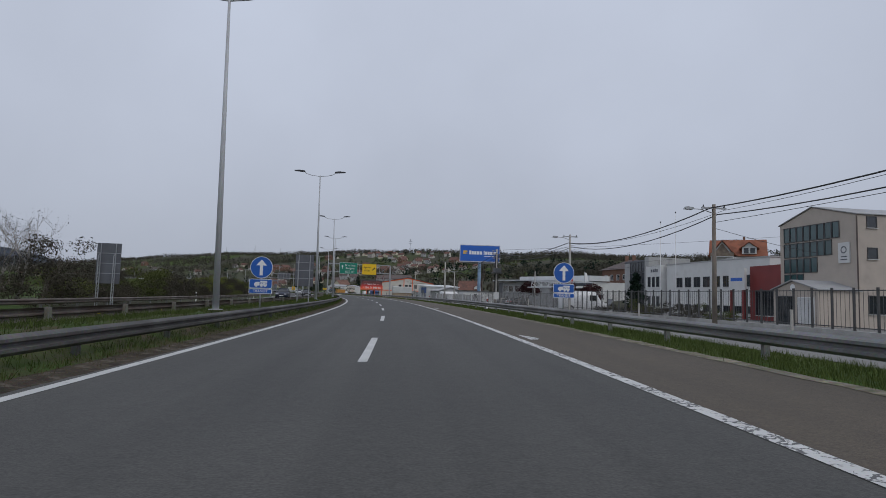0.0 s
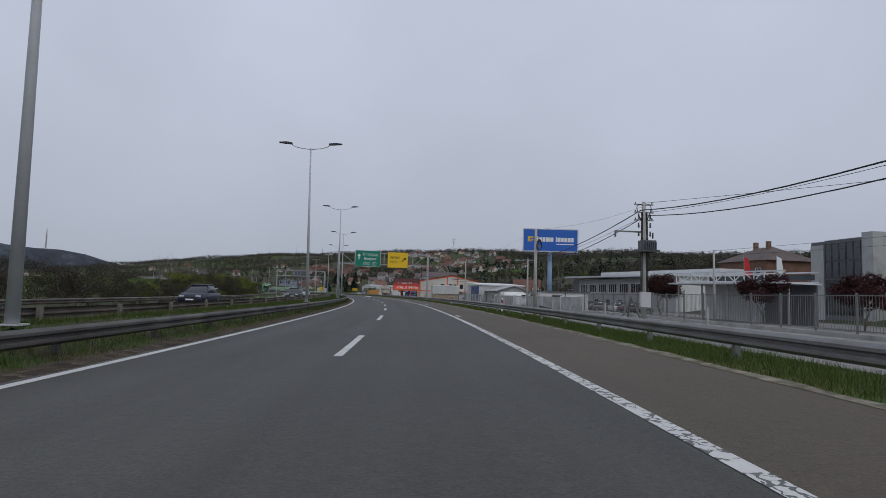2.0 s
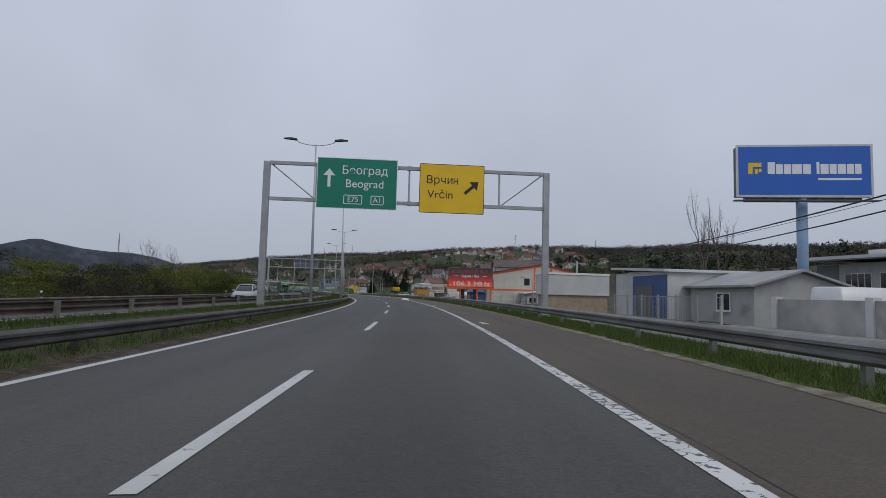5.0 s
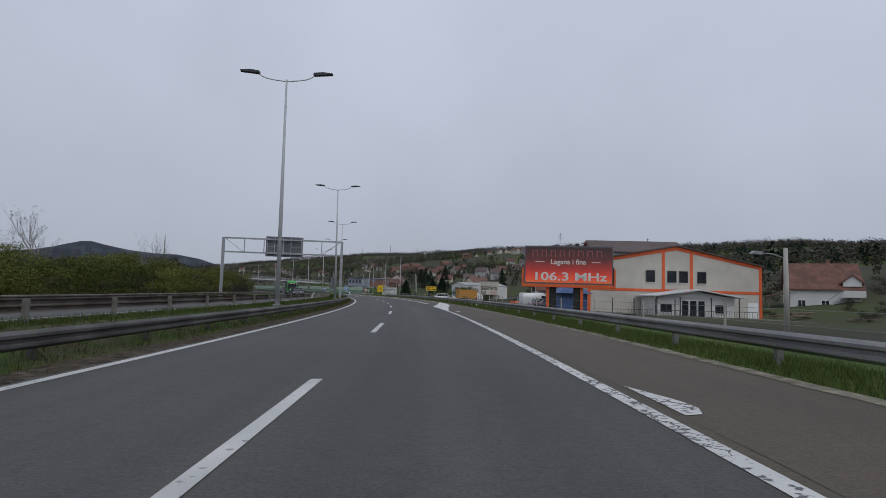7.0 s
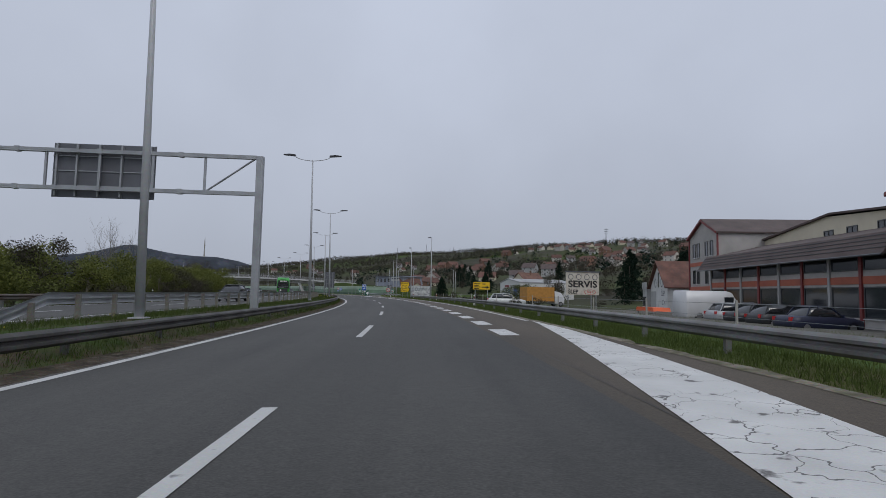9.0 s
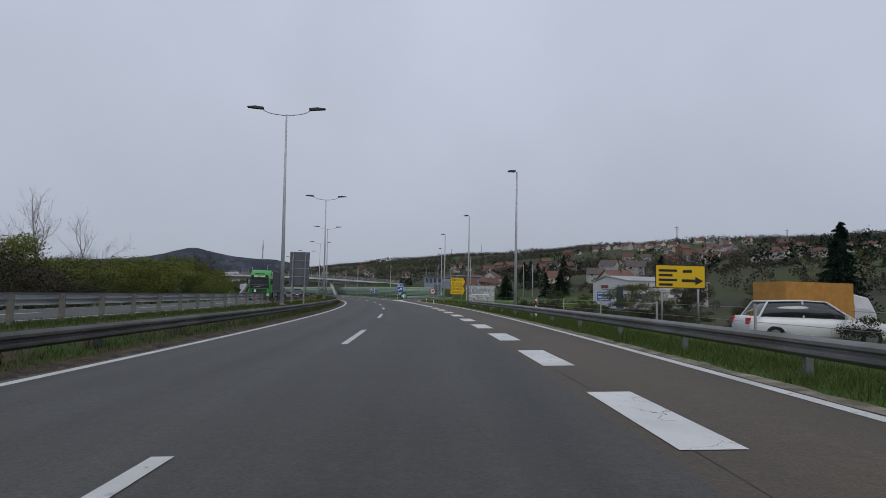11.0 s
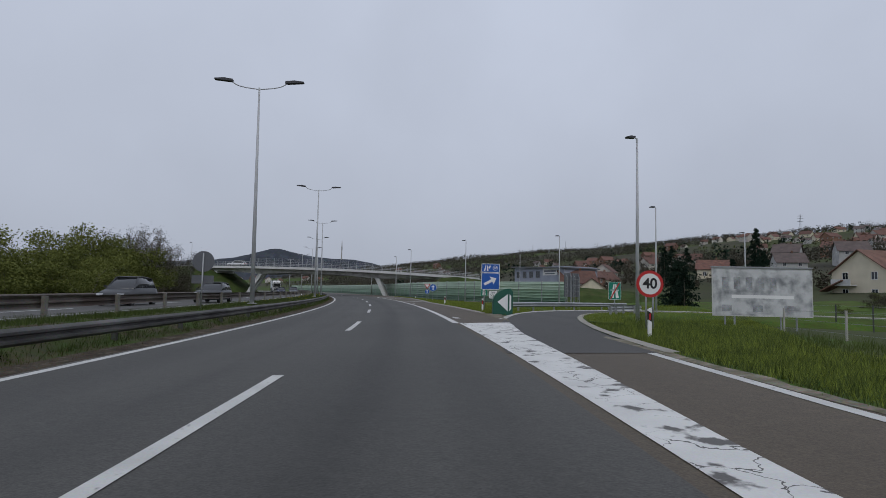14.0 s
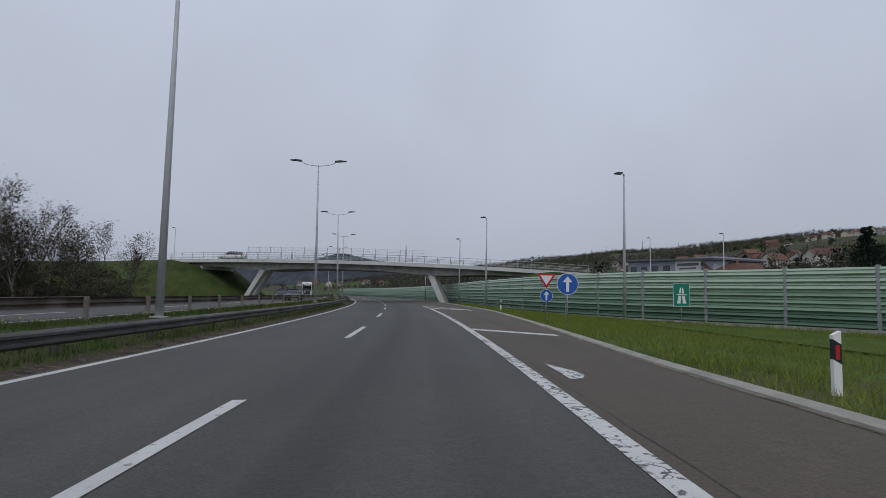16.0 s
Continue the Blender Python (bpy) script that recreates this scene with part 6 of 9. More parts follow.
part("stair_rail", Shape().tube([(3.6, -1.4, 1.2), (6.9, -1.4, 3.9)], 0.04, 6), FRAME_DARK, t)
part("side_porch_roof", Shape().prism([(-3.2, 2.5), (0.0, 3.3), (0.0, 3.5), (-3.2, 2.7)], -0.6, 5), TILE_RED, t)
for y in (-0.4, 4.8):
    part("porch_post", Shape().box(-3.0, -2.85, y, y + 0.15, -1.0, 2.6), TIMBER, t)
tr_rng = np.random.default_rng(8)
for s, u, n in ((216, 50, 9), (220, 55, 11), (212, 58, 8), (207, 52, 7), (214, 66, 10)):
    t = thing("timber_stack", stand(s, u, gz(s, u) - 0.1, float(tr_rng.uniform(-30, 30))), "heap of weathered planks and poles on the ground", "timber stack", "timber stacks")
    for k in range(n):
        a = float(tr_rng.uniform(-14, 14))
        part("plank", Shape().box(-2.2, 2.2, -0.1, 0.1, 0, 0.12), TIMBER, t, m=pose(float(tr_rng.uniform(-0.5, 0.5)), 0.24 * (k % 4) - 0.4, 0.02 + 0.14 * (k // 4), 0, 0, a))
t = thing("open_shed", stand(212, 72, gz(212, 72) - 0.1, -80), "low dark open shed with a sheet roof", "shed")
part("roof", Shape().prism([(-0.4, 2.7), (9.4, 2.3), (9.4, 2.42), (-0.4, 2.82)], -0.5, 5), ROOF_BROWN, t)
part("back_wall", Shape().box(0, 9, 4.3, 4.5, -1, 2.5), TIMBER, t)
for x in (0.1, 3, 6, 8.9):
    part("post", Shape().box(x - 0.07, x + 0.07, 0, 0.14, -1, 2.5), TIMBER, t)

# grey modern building beyond the slip road
mw, ww = along(((471.8, 52.8), (452.5, 57.9)))
t = thing("grey_modern_building", mw @ Matrix.Translation((0, 0, 4.0)), "grey flat-roofed modern building with a blue edge", "building")
part("wall", Shape().box(0, ww, 0, 12, -6, 5.0), mat("blue_grey_render", (0.3, 0.32, 0.38), 0.8, scale=0.5, var=0.1), t)
part("roof", Shape().prism([(-0.6, 5.0), (ww + 0.6, 4.4), (ww + 0.6, 4.7), (-0.6, 5.4)], -0.8, 12.5), GREY_DARK, t)
p = part("board", Shape().box(13, 19, -0.1, 0, 2.6, 4.6), WHITE_WALL, t)
part("word_bars", Shape().box(13.5, 18.5, -0.12, -0.1, 3.5, 4.0).box(14, 18, -0.12, -0.1, 2.9, 3.2), PLATE_BACK, p)
for k in range(4):
    window(t, 1.0 + k * 3.0, 2.0, 1.6, 1.8, bars=1)


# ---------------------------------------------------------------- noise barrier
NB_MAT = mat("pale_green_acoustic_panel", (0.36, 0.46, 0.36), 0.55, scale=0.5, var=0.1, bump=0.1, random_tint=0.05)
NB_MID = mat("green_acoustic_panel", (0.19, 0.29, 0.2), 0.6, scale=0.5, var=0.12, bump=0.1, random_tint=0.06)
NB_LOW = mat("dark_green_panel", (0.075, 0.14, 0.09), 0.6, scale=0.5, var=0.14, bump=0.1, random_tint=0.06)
NB_PATH = ((382.7, 24.9), (389.6, 20.7), (394.6, 16.6), (401, 14.0), (410, 12.2), (422, 11.2), (436, 10.8), (450, 10.8), (465, 10.8), (480, 10.8), (500, 10.8), (520, 10.8), (545, 10.8), (580, 10.8), (615, 10.8))
pts = [place(s, u) for s, u in NB_PATH]
lengths = np.concatenate([[0], np.cumsum([(b - a).length for a, b in zip(pts[:-1], pts[1:])])])
t = thing("noise_barrier", Matrix.Identity(4), "green ribbed noise barrier panels between steel posts", "noise barrier")
n_bay = int(lengths[-1] // 4.0)
post_me = Shape().box(-0.09, 0.09, -0.09, 0.09, -0.4, 3.08).mesh("post", GALV)
course_me = []
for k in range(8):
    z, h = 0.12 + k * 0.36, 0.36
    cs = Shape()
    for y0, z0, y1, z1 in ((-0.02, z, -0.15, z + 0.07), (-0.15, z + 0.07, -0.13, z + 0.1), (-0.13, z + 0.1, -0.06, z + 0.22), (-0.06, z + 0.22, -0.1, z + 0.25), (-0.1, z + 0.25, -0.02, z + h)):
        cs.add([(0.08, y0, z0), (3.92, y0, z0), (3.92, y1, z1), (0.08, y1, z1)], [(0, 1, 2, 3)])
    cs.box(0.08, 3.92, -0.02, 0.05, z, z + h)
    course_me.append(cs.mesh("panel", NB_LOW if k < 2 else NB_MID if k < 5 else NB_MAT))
sole_me = Shape().box(0, 4.0, -0.14, 0.14, -0.3, 0.115).mesh("sole", CONCRETE)
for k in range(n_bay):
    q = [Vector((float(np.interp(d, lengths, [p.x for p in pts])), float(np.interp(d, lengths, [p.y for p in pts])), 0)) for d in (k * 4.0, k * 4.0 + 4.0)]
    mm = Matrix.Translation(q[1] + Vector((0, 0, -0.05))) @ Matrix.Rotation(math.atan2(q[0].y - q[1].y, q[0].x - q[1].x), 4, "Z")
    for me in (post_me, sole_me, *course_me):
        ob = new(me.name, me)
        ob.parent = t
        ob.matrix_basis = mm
# ---------------------------------------------------------------- bridge
A, B = place(463.5, -34.5), place(441.5, 21.0)
axis = (B - A)
L = axis.length
mb = Matrix.Translation(A) @ Matrix.Rotation(math.atan2(axis.y, axis.x), 4, "Z")
t = thing("road_bridge", mb, "concrete road bridge with slanting legs and steel railings", "bridge")
xa, xb = 16.3, 44.6


def deck_z(x):
    """Top of the edge beams, over a gentle crest."""
    x = min(max(x, -14.0), 70.0)
    return 6.33 - 0.00062 * (x - 1.9) * (x - 29.2)


def soffit(x):
    """Underside of the deck, deeper over the legs."""
    return deck_z(x) - float(np.interp(x, (-9, xa - 9, xa - 1, xa + 1, 22, 29, 37, xb - 1, xb + 1, xb + 9, L + 8), (1.1, 1.15, 1.75, 1.75, 1.42, 1.34, 1.42, 1.75, 1.75, 1.2, 1.0)))


def span(x0, x1, top, low, y0, y1):
    """A band along the bridge between two heights."""
    xs = [x0 + (x1 - x0) * k / 40 for k in range(41)]
    return Shape().prism([(x, low(x)) for x in xs] + [(x, top(x)) for x in reversed(xs)], y0, y1)


part("deck", span(-9, L + 8, lambda x: deck_z(x) - 0.1, soffit, 0.9, 8.6), CONCRETE, t)
part("deck_slab", span(-9.5, L + 8.5, lambda x: deck_z(x) - 0.08, lambda x: deck_z(x) - 0.5, 0.0, 9.5), CONCRETE, t)
for y in (-0.4, 9.5):
    part("edge_beam", span(-10, L + 9, deck_z, lambda x: deck_z(x) - 0.55, y, y + 0.4), CONCRETE_LIGHT, t)
for x0, x1 in ((xa, xa - 3.5), (xb, xb + 2.3)):
    for y in (1.0, 2.9):
        part("leg", Shape().prism([(x1 - 0.4, -0.6), (x1 + 0.4, -0.6), (x0 + 0.5, deck_z(x0) - 1.6), (x0 - 0.5, deck_z(x0) - 1.6)], y, y + 1.0), CONCRETE_LIGHT, t)
part("abutment", Shape().box(0.5, 5.6, 0.3, 9.2, 4.0, 5.3), CONCRETE_LIGHT, t)


for y in (-0.25, 9.75):
    k = 0
    for z in (0.35, 0.7, 1.05):
        part("handrail", Shape().tube([(q, y, deck_z(q) + z) for q in np.linspace(-12, L + 9, 21)], 0.03, 6), GALV, t)
    x = -12
    while x < L + 9:
        part("rail_post", Shape().box(x - 0.03, x + 0.03, y - 0.03, y + 0.03, deck_z(x) - 0.1, deck_z(x) + 1.05), GALV, t)
        x += 2.0
x = 14.0
fence_mesh = Shape()
while x < L - 16:
    part("fence_post", Shape().box(x - 0.03, x + 0.03, 0.1, 0.16, deck_z(x), deck_z(x) + 2.0), GALV, t)
    for k in range(8):
        fence_mesh.box(x + k * 0.25, x + k * 0.25 + 0.012, 0.12, 0.135, deck_z(x) + 0.1, deck_z(x) + 1.95)
    for k in range(5):
        fence_mesh.box(x, x + 2, 0.12, 0.135, deck_z(x) + 0.2 + k * 0.42, deck_z(x) + 0.215 + k * 0.42)
    x += 2.0
part("mesh_panels", fence_mesh, GALV, t, "pale wire mesh panels")
part("road_surface", span(-80, L + 9, lambda x: deck_z(x) - 0.02, lambda x: deck_z(x) - 0.09, 0.5, 9.0), ASPHALT, t)

EMB = mat("embankment_grass", (0.042, 0.062, 0.018), 0.95, scale=0.3, var=0.35, bump=0.9, fine=5, spots=((0.085, 0.08, 0.035), 0.5, 0.62, 0.12), spec=0.08)


def embankment(name, x_toe, x_top, x_end, z_end, y0=-1.0, y1=10.5):
    """A grass bank under the bridge road, with a sloping nose towards the motorway."""
    n, v, f = 26, [], []
    for i in range(n):
        q = i / (n - 1)
        x = x_toe + (x_end - x_toe) * q
        top = min(1.0, abs(x - x_toe) / abs(x_top - x_toe))
        far = max(0.0, (abs(x - x_toe) - abs(x_top - x_toe)) / abs(x_end - x_top))
        zt = -0.8 + (deck_z(x) + 0.75 - (deck_z(x) - z_end) * far ** 1.2 - 0.05) * top
        for a, z in ((-9.5 * top, -1.3), (-5 * top, zt * 0.5 - 0.5), (0, zt), (0.35, zt), (0.65, zt), (1, zt), (1, 0)):
            y = y0 + a if a <= 0 else y0 + a * (y1 - y0)
            v.append((x, y, z))
        v[-1] = (x, y1 + 10 * top, -1.3)
    for i in range(n - 1):
        for k in range(6):
            a = i * 7 + k
            f.append((a, a + 1, a + 8, a + 7) if x_end > x_toe else (a + 7, a + 8, a + 1, a))
    sh = Shape().add(v, f)
    ob = part(name, sh, EMB, soft=True, m=mb)
    return tagged(ob, "steep grass embankment carrying the bridge road", "embankment", kind="structure")


embankment("embankment", 13.4, 3.4, -95, 5.0)
embankment("embankment", L - 9, L + 1.5, L + 70, 0.6)

# ---------------------------------------------------------------- slip road
RAMP = ((318, 4.9), (325, 5.15), (331, 5.8), (335.3, 6.7), (338, 7.4), (340.5, 8.15), (342.8, 8.95), (345.8, 10.35), (348.5, 12.1), (350.8, 14.3), (352.8, 17.5), (353.8, 22.0), (354, 30), (352, 42), (348, 56))
rp_pts = [place(s, u) for s, u in RAMP]
rd = np.concatenate([[0], np.cumsum([(b - a).length for a, b in zip(rp_pts[:-1], rp_pts[1:])])])


def ramp_strip(offsets, d0, d1, step=1.0):
    v, f = [], []
    ds = np.arange(d0, d1, step)
    for d in ds:
        a, b = [Vector((float(np.interp(q, rd, [p.x for p in rp_pts])), float(np.interp(q, rd, [p.y for p in rp_pts])), 0)) for q in (max(0, d - 1.5), min(rd[-1], d + 1.5))]
        c, dr = (a + b) / 2, (b - a).normalized()
        side = Vector((dr.y, -dr.x, 0))
        for o, z in offsets:
            p = c + side * o
            p.z = z(d) if callable(z) else z
            v.append(p)
    n = len(offsets)
    for i in range(len(ds) - 1):
        for k in range(n - 1):
            f.append((i * n + k, i * n + k + 1, (i + 1) * n + k + 1, (i + 1) * n + k))
    return Shape().add(v, f)


def rz(d):
    return float(np.interp(d, (0, 30, 45, 90), (0.175, 0.235, 0.22, -0.3)))


def settle(shape, lift):
    """Lay a strip on the shoulder's fall near the motorway, on the ramp's own height beyond it."""
    a = np.array([tuple(p) for p in shape.v])
    u = to_road(a[:, 0], a[:, 1])[1]
    q = smooth(7.2, 11.0, u)
    a[:, 2] = (BANK * np.minimum(u, 8.0) + lift) * (1 - q) + a[:, 2] * q
    shape.v = [tuple(p) for p in a]
    return shape


LUSH_GROUND = mat("lush_grass_ground", (0.062, 0.098, 0.02), 0.95, scale=0.35, var=0.35, bump=0.9, fine=6, spots=((0.075, 0.085, 0.03), 0.3, 0.6, 0.1), spec=0.08)
SLIP_ASPHALT = road_mat("slip_road_asphalt", (0.05, 0.047, 0.043), (0.036, 0.034, 0.031), 0.12)
PALE_KERB = mat("whitened_kerb", (0.42, 0.41, 0.38), 0.85, scale=1.5, var=0.2, bump=0.4, fine=30, spots=((0.2, 0.19, 0.17), 3.0, 0.6, 0.1))
road_places(structure("slip_road", settle(ramp_strip([(-1.5, rz), (-0.5, rz), (0.5, rz), (1.5, rz)], 8, 33.5), 0.008), SLIP_ASPHALT, "dark asphalt slip road leaving the motorway", "road"))
road_places(structure("slip_road", settle(ramp_strip([(-1.5, rz), (-0.5, rz), (0.5, rz), (1.5, rz)], 32.5, 88), 0.008), ASPHALT, "paler older asphalt of the curving slip road", "road"))
structure("slip_road_kerb", settle(ramp_strip([(1.5, rz), (1.52, lambda d: rz(d) + 0.04), (1.76, lambda d: rz(d) + 0.04), (1.8, lambda d: rz(d) - 0.1)], 8, 84), 0.03), KERB, "pale concrete kerb of the slip road", "kerb")
structure("slip_road_kerb", settle(ramp_strip([(-1.8, lambda d: rz(d) - 0.1), (-1.76, lambda d: rz(d) + 0.04), (-1.52, lambda d: rz(d) + 0.03), (-1.5, rz)], 21, 84), 0.02), PALE_KERB, "whitened concrete kerb of the slip road", "kerb")
inner_bank = settle(ramp_strip([(1.75, lambda d: rz(d) + 0.02), (3.2, lambda d: rz(d) - 0.02), (4.6, lambda d: rz(d) - 0.35), (5.6, lambda d: rz(d) - 0.9)], 20, 86), 0.015)
structure("slip_road_bank", inner_bank, LUSH_GROUND, "grassy bank beside the slip road", "verge")
structure("slip_road_bank", settle(ramp_strip([(-6.0, lambda d: rz(d) - 0.9), (-4.6, lambda d: rz(d) - 0.35), (-3.4, lambda d: rz(d) - 0.02), (-1.75, lambda d: rz(d) + 0.02)], 40, 86), 0.015), GRASS, "grassy bank beside the slip road", "verge")
field_u = (13.5, 16, 19, 22, 26, 30, 35, 40, 46, 52, 58, 64)
structure("verge", Shape().strip(358.5, 436, [(u, lambda s, u=u: gz(s, u) + 0.05 + 0.8 * math.exp(-((s - 372 - 0.3 * (u - 30)) / 7.0) ** 2) * float(smooth(26, 36, u))) for u in field_u], 1.5), LUSH_GROUND, "green field and low bank behind the noise barrier", "verge", soft=True)
structure("gore_gravel", Shape().strip(337.5, 345.0, [(lambda s: 5.95, lambda s: bank(5.95) + 0.016), (lambda s: float(np.interp(s, (337.5, 341, 343.7, 346), (5.97, 6.36, 6.9, 7.25))), lambda s: bank(6.5) + 0.018)], 0.5), GRAVEL, "pale gritty strip before the exit nose", "road edge")
structure("kerb", Shape().strip(345.5, 440, [(lambda s: edge_r(s) - 0.02, 0.14), (lambda s: edge_r(s), lambda s: bank(edge_r(s)) + 0.035), (lambda s: edge_r(s) + 0.25, lambda s: bank(edge_r(s)) + 0.05), (lambda s: edge_r(s) + 0.29, 0.1)], 2.0), KERB, "pale concrete kerb along the shoulder", "kerb")
g = thing("guardrail", Matrix.Identity(4), "galvanised guardrail curving along the slip road", "guardrail")
part("beam", ramp_strip([(-3.3, 0.75), (-3.22, 0.68), (-3.3, 0.6), (-3.22, 0.52), (-3.3, 0.44)], 31, 43), GALV, g)
for d in np.arange(32, 42, 2.0):
    a = ramp_strip([(-3.4, 0.0), (-3.3, 0.0)], d, d + 1.9, 1.0).v[0]
    part("post", Shape().box(-0.05, 0.05, -0.05, 0.05, -0.3, 0.72), GALV, g, m=Matrix.Translation((a[0], a[1], 0)))

g = thing("guardrail", Matrix.Identity(4), "galvanised guardrail on the inner side of the slip road", "guardrail")
part("beam", ramp_strip([(2.75, 0.75), (2.67, 0.68), (2.75, 0.6), (2.67, 0.52), (2.75, 0.44)], 29, 38), GALV, g)
for d in np.arange(29.5, 37, 2.0):
    a = ramp_strip([(2.8, 0.0), (2.9, 0.0)], d, d + 1.9, 1.0).v[0]
    part("post", Shape().box(-0.05, 0.05, -0.05, 0.05, -0.3, 0.72), GALV, g, m=Matrix.Translation((a[0], a[1], 0)))

# small markings
for s, u in ((9.9, 4.2), (39.6, 4.25), (68.9, 4.15), (98.6, 4.45), (128, 4.3), (157.6, 4.2), (187.8, 4.35), (340.8, 4.2), (370.4, 4.3)):
    h = stand(s, u, bank(u) + 0.008, 0)
    sh = Shape().add([(-0.13, -0.85, -0.003), (0.06, -0.8, 0.002), (0.17, -0.5, 0.005), (0.15, -0.1, 0.004), (-0.12, 0.95, -0.003)], [(0, 1, 2, 3, 4)])
    ob = part("shoulder_arrow", sh, LINE_WORN, m=h)
    tagged(ob, "worn white painted wedge on the shoulder", "road marking", kind="structure")
structure("merge_stripe", Shape().add([place(378.0, 5.95, 0.185), place(377.3, 5.95, 0.184), place(380.5, 3.85, 0.12), place(381.3, 3.85, 0.12)], [(0, 1, 2, 3)]), LINE, "slanting white merge stripe", "road marking")
structure("merge_stripe", Shape().add([place(404.0, 6.3, 0.192), place(402.6, 6.3, 0.191), place(408.5, 3.85, 0.12), place(410, 3.85, 0.12)], [(0, 1, 2, 3)]), LINE, "slanting white merge stripe", "road marking")
structure("merge_line", Shape().strip(402, 418, [(lambda s: 4.0 + (418 - s) * 0.14, lambda s: bank(4.0 + (418 - s) * 0.14) + 0.007), (lambda s: 4.2 + (418 - s) * 0.14, lambda s: bank(4.2 + (418 - s) * 0.14) + 0.007)], 2), LINE, "white merge line", "road marking")

# ---------------------------------------------------------------- utility poles and wires
POLE_CONC = mat("concrete_pole", (0.4, 0.38, 0.35), 0.9, scale=1.0, var=0.15, bump=0.3)
WOOD = mat("weathered_wood_pole", (0.2, 0.17, 0.14), 0.9, scale=1.0, var=0.25, bump=0.4)
WIRE = mat("black_cable", (0.02, 0.02, 0.02), 0.6, var=0.1, bump=0.0)


def utility_pole(s, u, z0, z1, material, label, lamp=False, r=0.14, arms=1):
    t = thing("utility_pole", stand(s, u, z0), label, "utility pole", "utility poles along the verge")
    h = z1 - z0
    part("shaft", Shape().tube([(0, 0, -0.3), (0, 0, h)], [r, r * 0.65], 10), material, t, soft=True)
    for k in range(arms):
        z = h - 0.25 - 0.55 * k
        part("crossarm", Shape().box(-0.7, 0.7, -0.05, 0.05, z, z + 0.09), GALV, t)
        for x in (-0.6, 0.0, 0.6):
            part("insulator", Shape().tube([(x, 0, z + 0.09), (x, 0, z + 0.22)], [0.05, 0.03], 8), FRAME_DARK, t)
    if lamp:
        part("lamp_arm", Shape().tube([(0, 0, h - 0.5), (-0.7, 0, h - 0.3), (-1.3, 0, h - 0.28)], 0.025, 6), GALV, t)
        part("lamp_head", Shape().prism([(-1.25, h - 0.36), (-1.2, h - 0.22), (-1.6, h - 0.18), (-1.75, h - 0.32)], -0.12, 0.12), GALV, t)
    return t


utility_pole(-8.0, 17.6, -0.1, 7.4, POLE_CONC, "grey concrete utility pole with wires")
utility_pole(23.6, 17.8, -0.1, 6.6, WOOD, "weathered wooden utility pole with a lamp", True)
utility_pole(45.4, 17.3, -0.1, 7.2, POLE_CONC, "pale concrete utility pole with a lamp", True)
t = utility_pole(76.4, 17.9, -0.15, 8.2, POLE_CONC, "concrete pole carrying a grey transformer", arms=3, r=0.2)
part("transformer", Shape().box(-0.5, 0.5, -0.9, -0.2, 4.75, 5.55), GREY_DARK, t, "dark grey transformer box")
for k in range(7):
    part("cooling_fin", Shape().box(-0.46 + 0.15 * k, -0.42 + 0.15 * k, -1.0, -0.9, 4.85, 5.45), GREY_DARK, t)
for k, x in enumerate((-0.24, -0.16, 0.16, 0.24)):
    part("riser_cable", Shape().tube([(x, -0.1, 1.9), (x * 1.1, -0.14, 4.4), (x * 0.8, -0.1, 7.6)], 0.035, 5), WIRE, t)
for x in (-1, 1):
    pts = [(x * (0.1 + 0.42 * math.sin(math.pi * q / 8)), -0.05, 7.9 + 0.5 * math.sin(math.pi * q / 8 + 0.4) - 0.11 * q) for q in range(9)]
    part("cable_loop", Shape().tube(pts, 0.03, 5), WIRE, t)
for z in (5.9, 6.5, 7.1):
    for x in (-0.42, 0.42):
        part("surge_arrester", Shape().tube([(x, -0.12, z), (x, -0.12, z + 0.34)], [0.07, 0.05], 7), FRAME_DARK, t)
part("long_arm", Shape().box(-2.1, 0.1, -0.06, 0.04, 6.15, 6.25).box(-2.1, -2.0, -0.06, 0.04, 5.8, 6.25), RAIL, t)
part("platform", Shape().box(-0.7, 0.7, -1.0, 0.3, 4.75, 4.9), FRAME_DARK, t)
part("cabinet", Shape().box(-0.34, 0.34, -0.42, -0.12, 0.95, 2.0), CONCRETE_LIGHT, t, "pale switch cabinet")
for x in (-0.4, 0.0, 0.4):
    part("bushing", Shape().tube([(x, -0.55, 5.7), (x, -0.55, 6.1)], 0.06, 6), FRAME_DARK, t)
t = utility_pole(76.2, 10.15, 0.0, 5.95, POLE_CONC, "slim pale concrete pole with a black cable coil", arms=0, r=0.14)
for k in range(5):
    ring = [(0.2 + 0.17 * math.cos(a), -0.1 - 0.025 * k + 0.03 * math.sin(3 * a), 4.75 + 0.02 * k + (0.3 + 0.02 * k) * math.sin(a)) for a in np.linspace(0, 6.28, 17)]
    part("cable_coil", Shape().tube(ring, 0.02, 5), WIRE, t, "hanging coil of black cable")
part("coil_bracket", Shape().box(0.05, 0.3, -0.16, 0.02, 4.7, 4.8), RAIL, t)
part("drop_cable", Shape().tube([(0.13, -0.05, 5.8), (0.17, -0.08, 5.1), (0.15, -0.09, 3.2), (0.15, -0.09, 1.4)], 0.015, 5), WIRE, t)
t = thing("tilted_panel", stand(75.6, 10.7, 0.0, 12), "small dark metal panel tilted at the foot of the pole", "panel")
part("plate", Shape().prism([(-0.45, 0.25), (0.45, 0.1), (0.45, 0.55), (-0.4, 0.72)], -0.04, 0.02), FRAME_DARK, t)
part("foot", Shape().box(-0.3, -0.24, -0.05, 0.2, -0.1, 0.4).box(0.24, 0.3, -0.05, 0.2, -0.1, 0.3), RAIL, t)
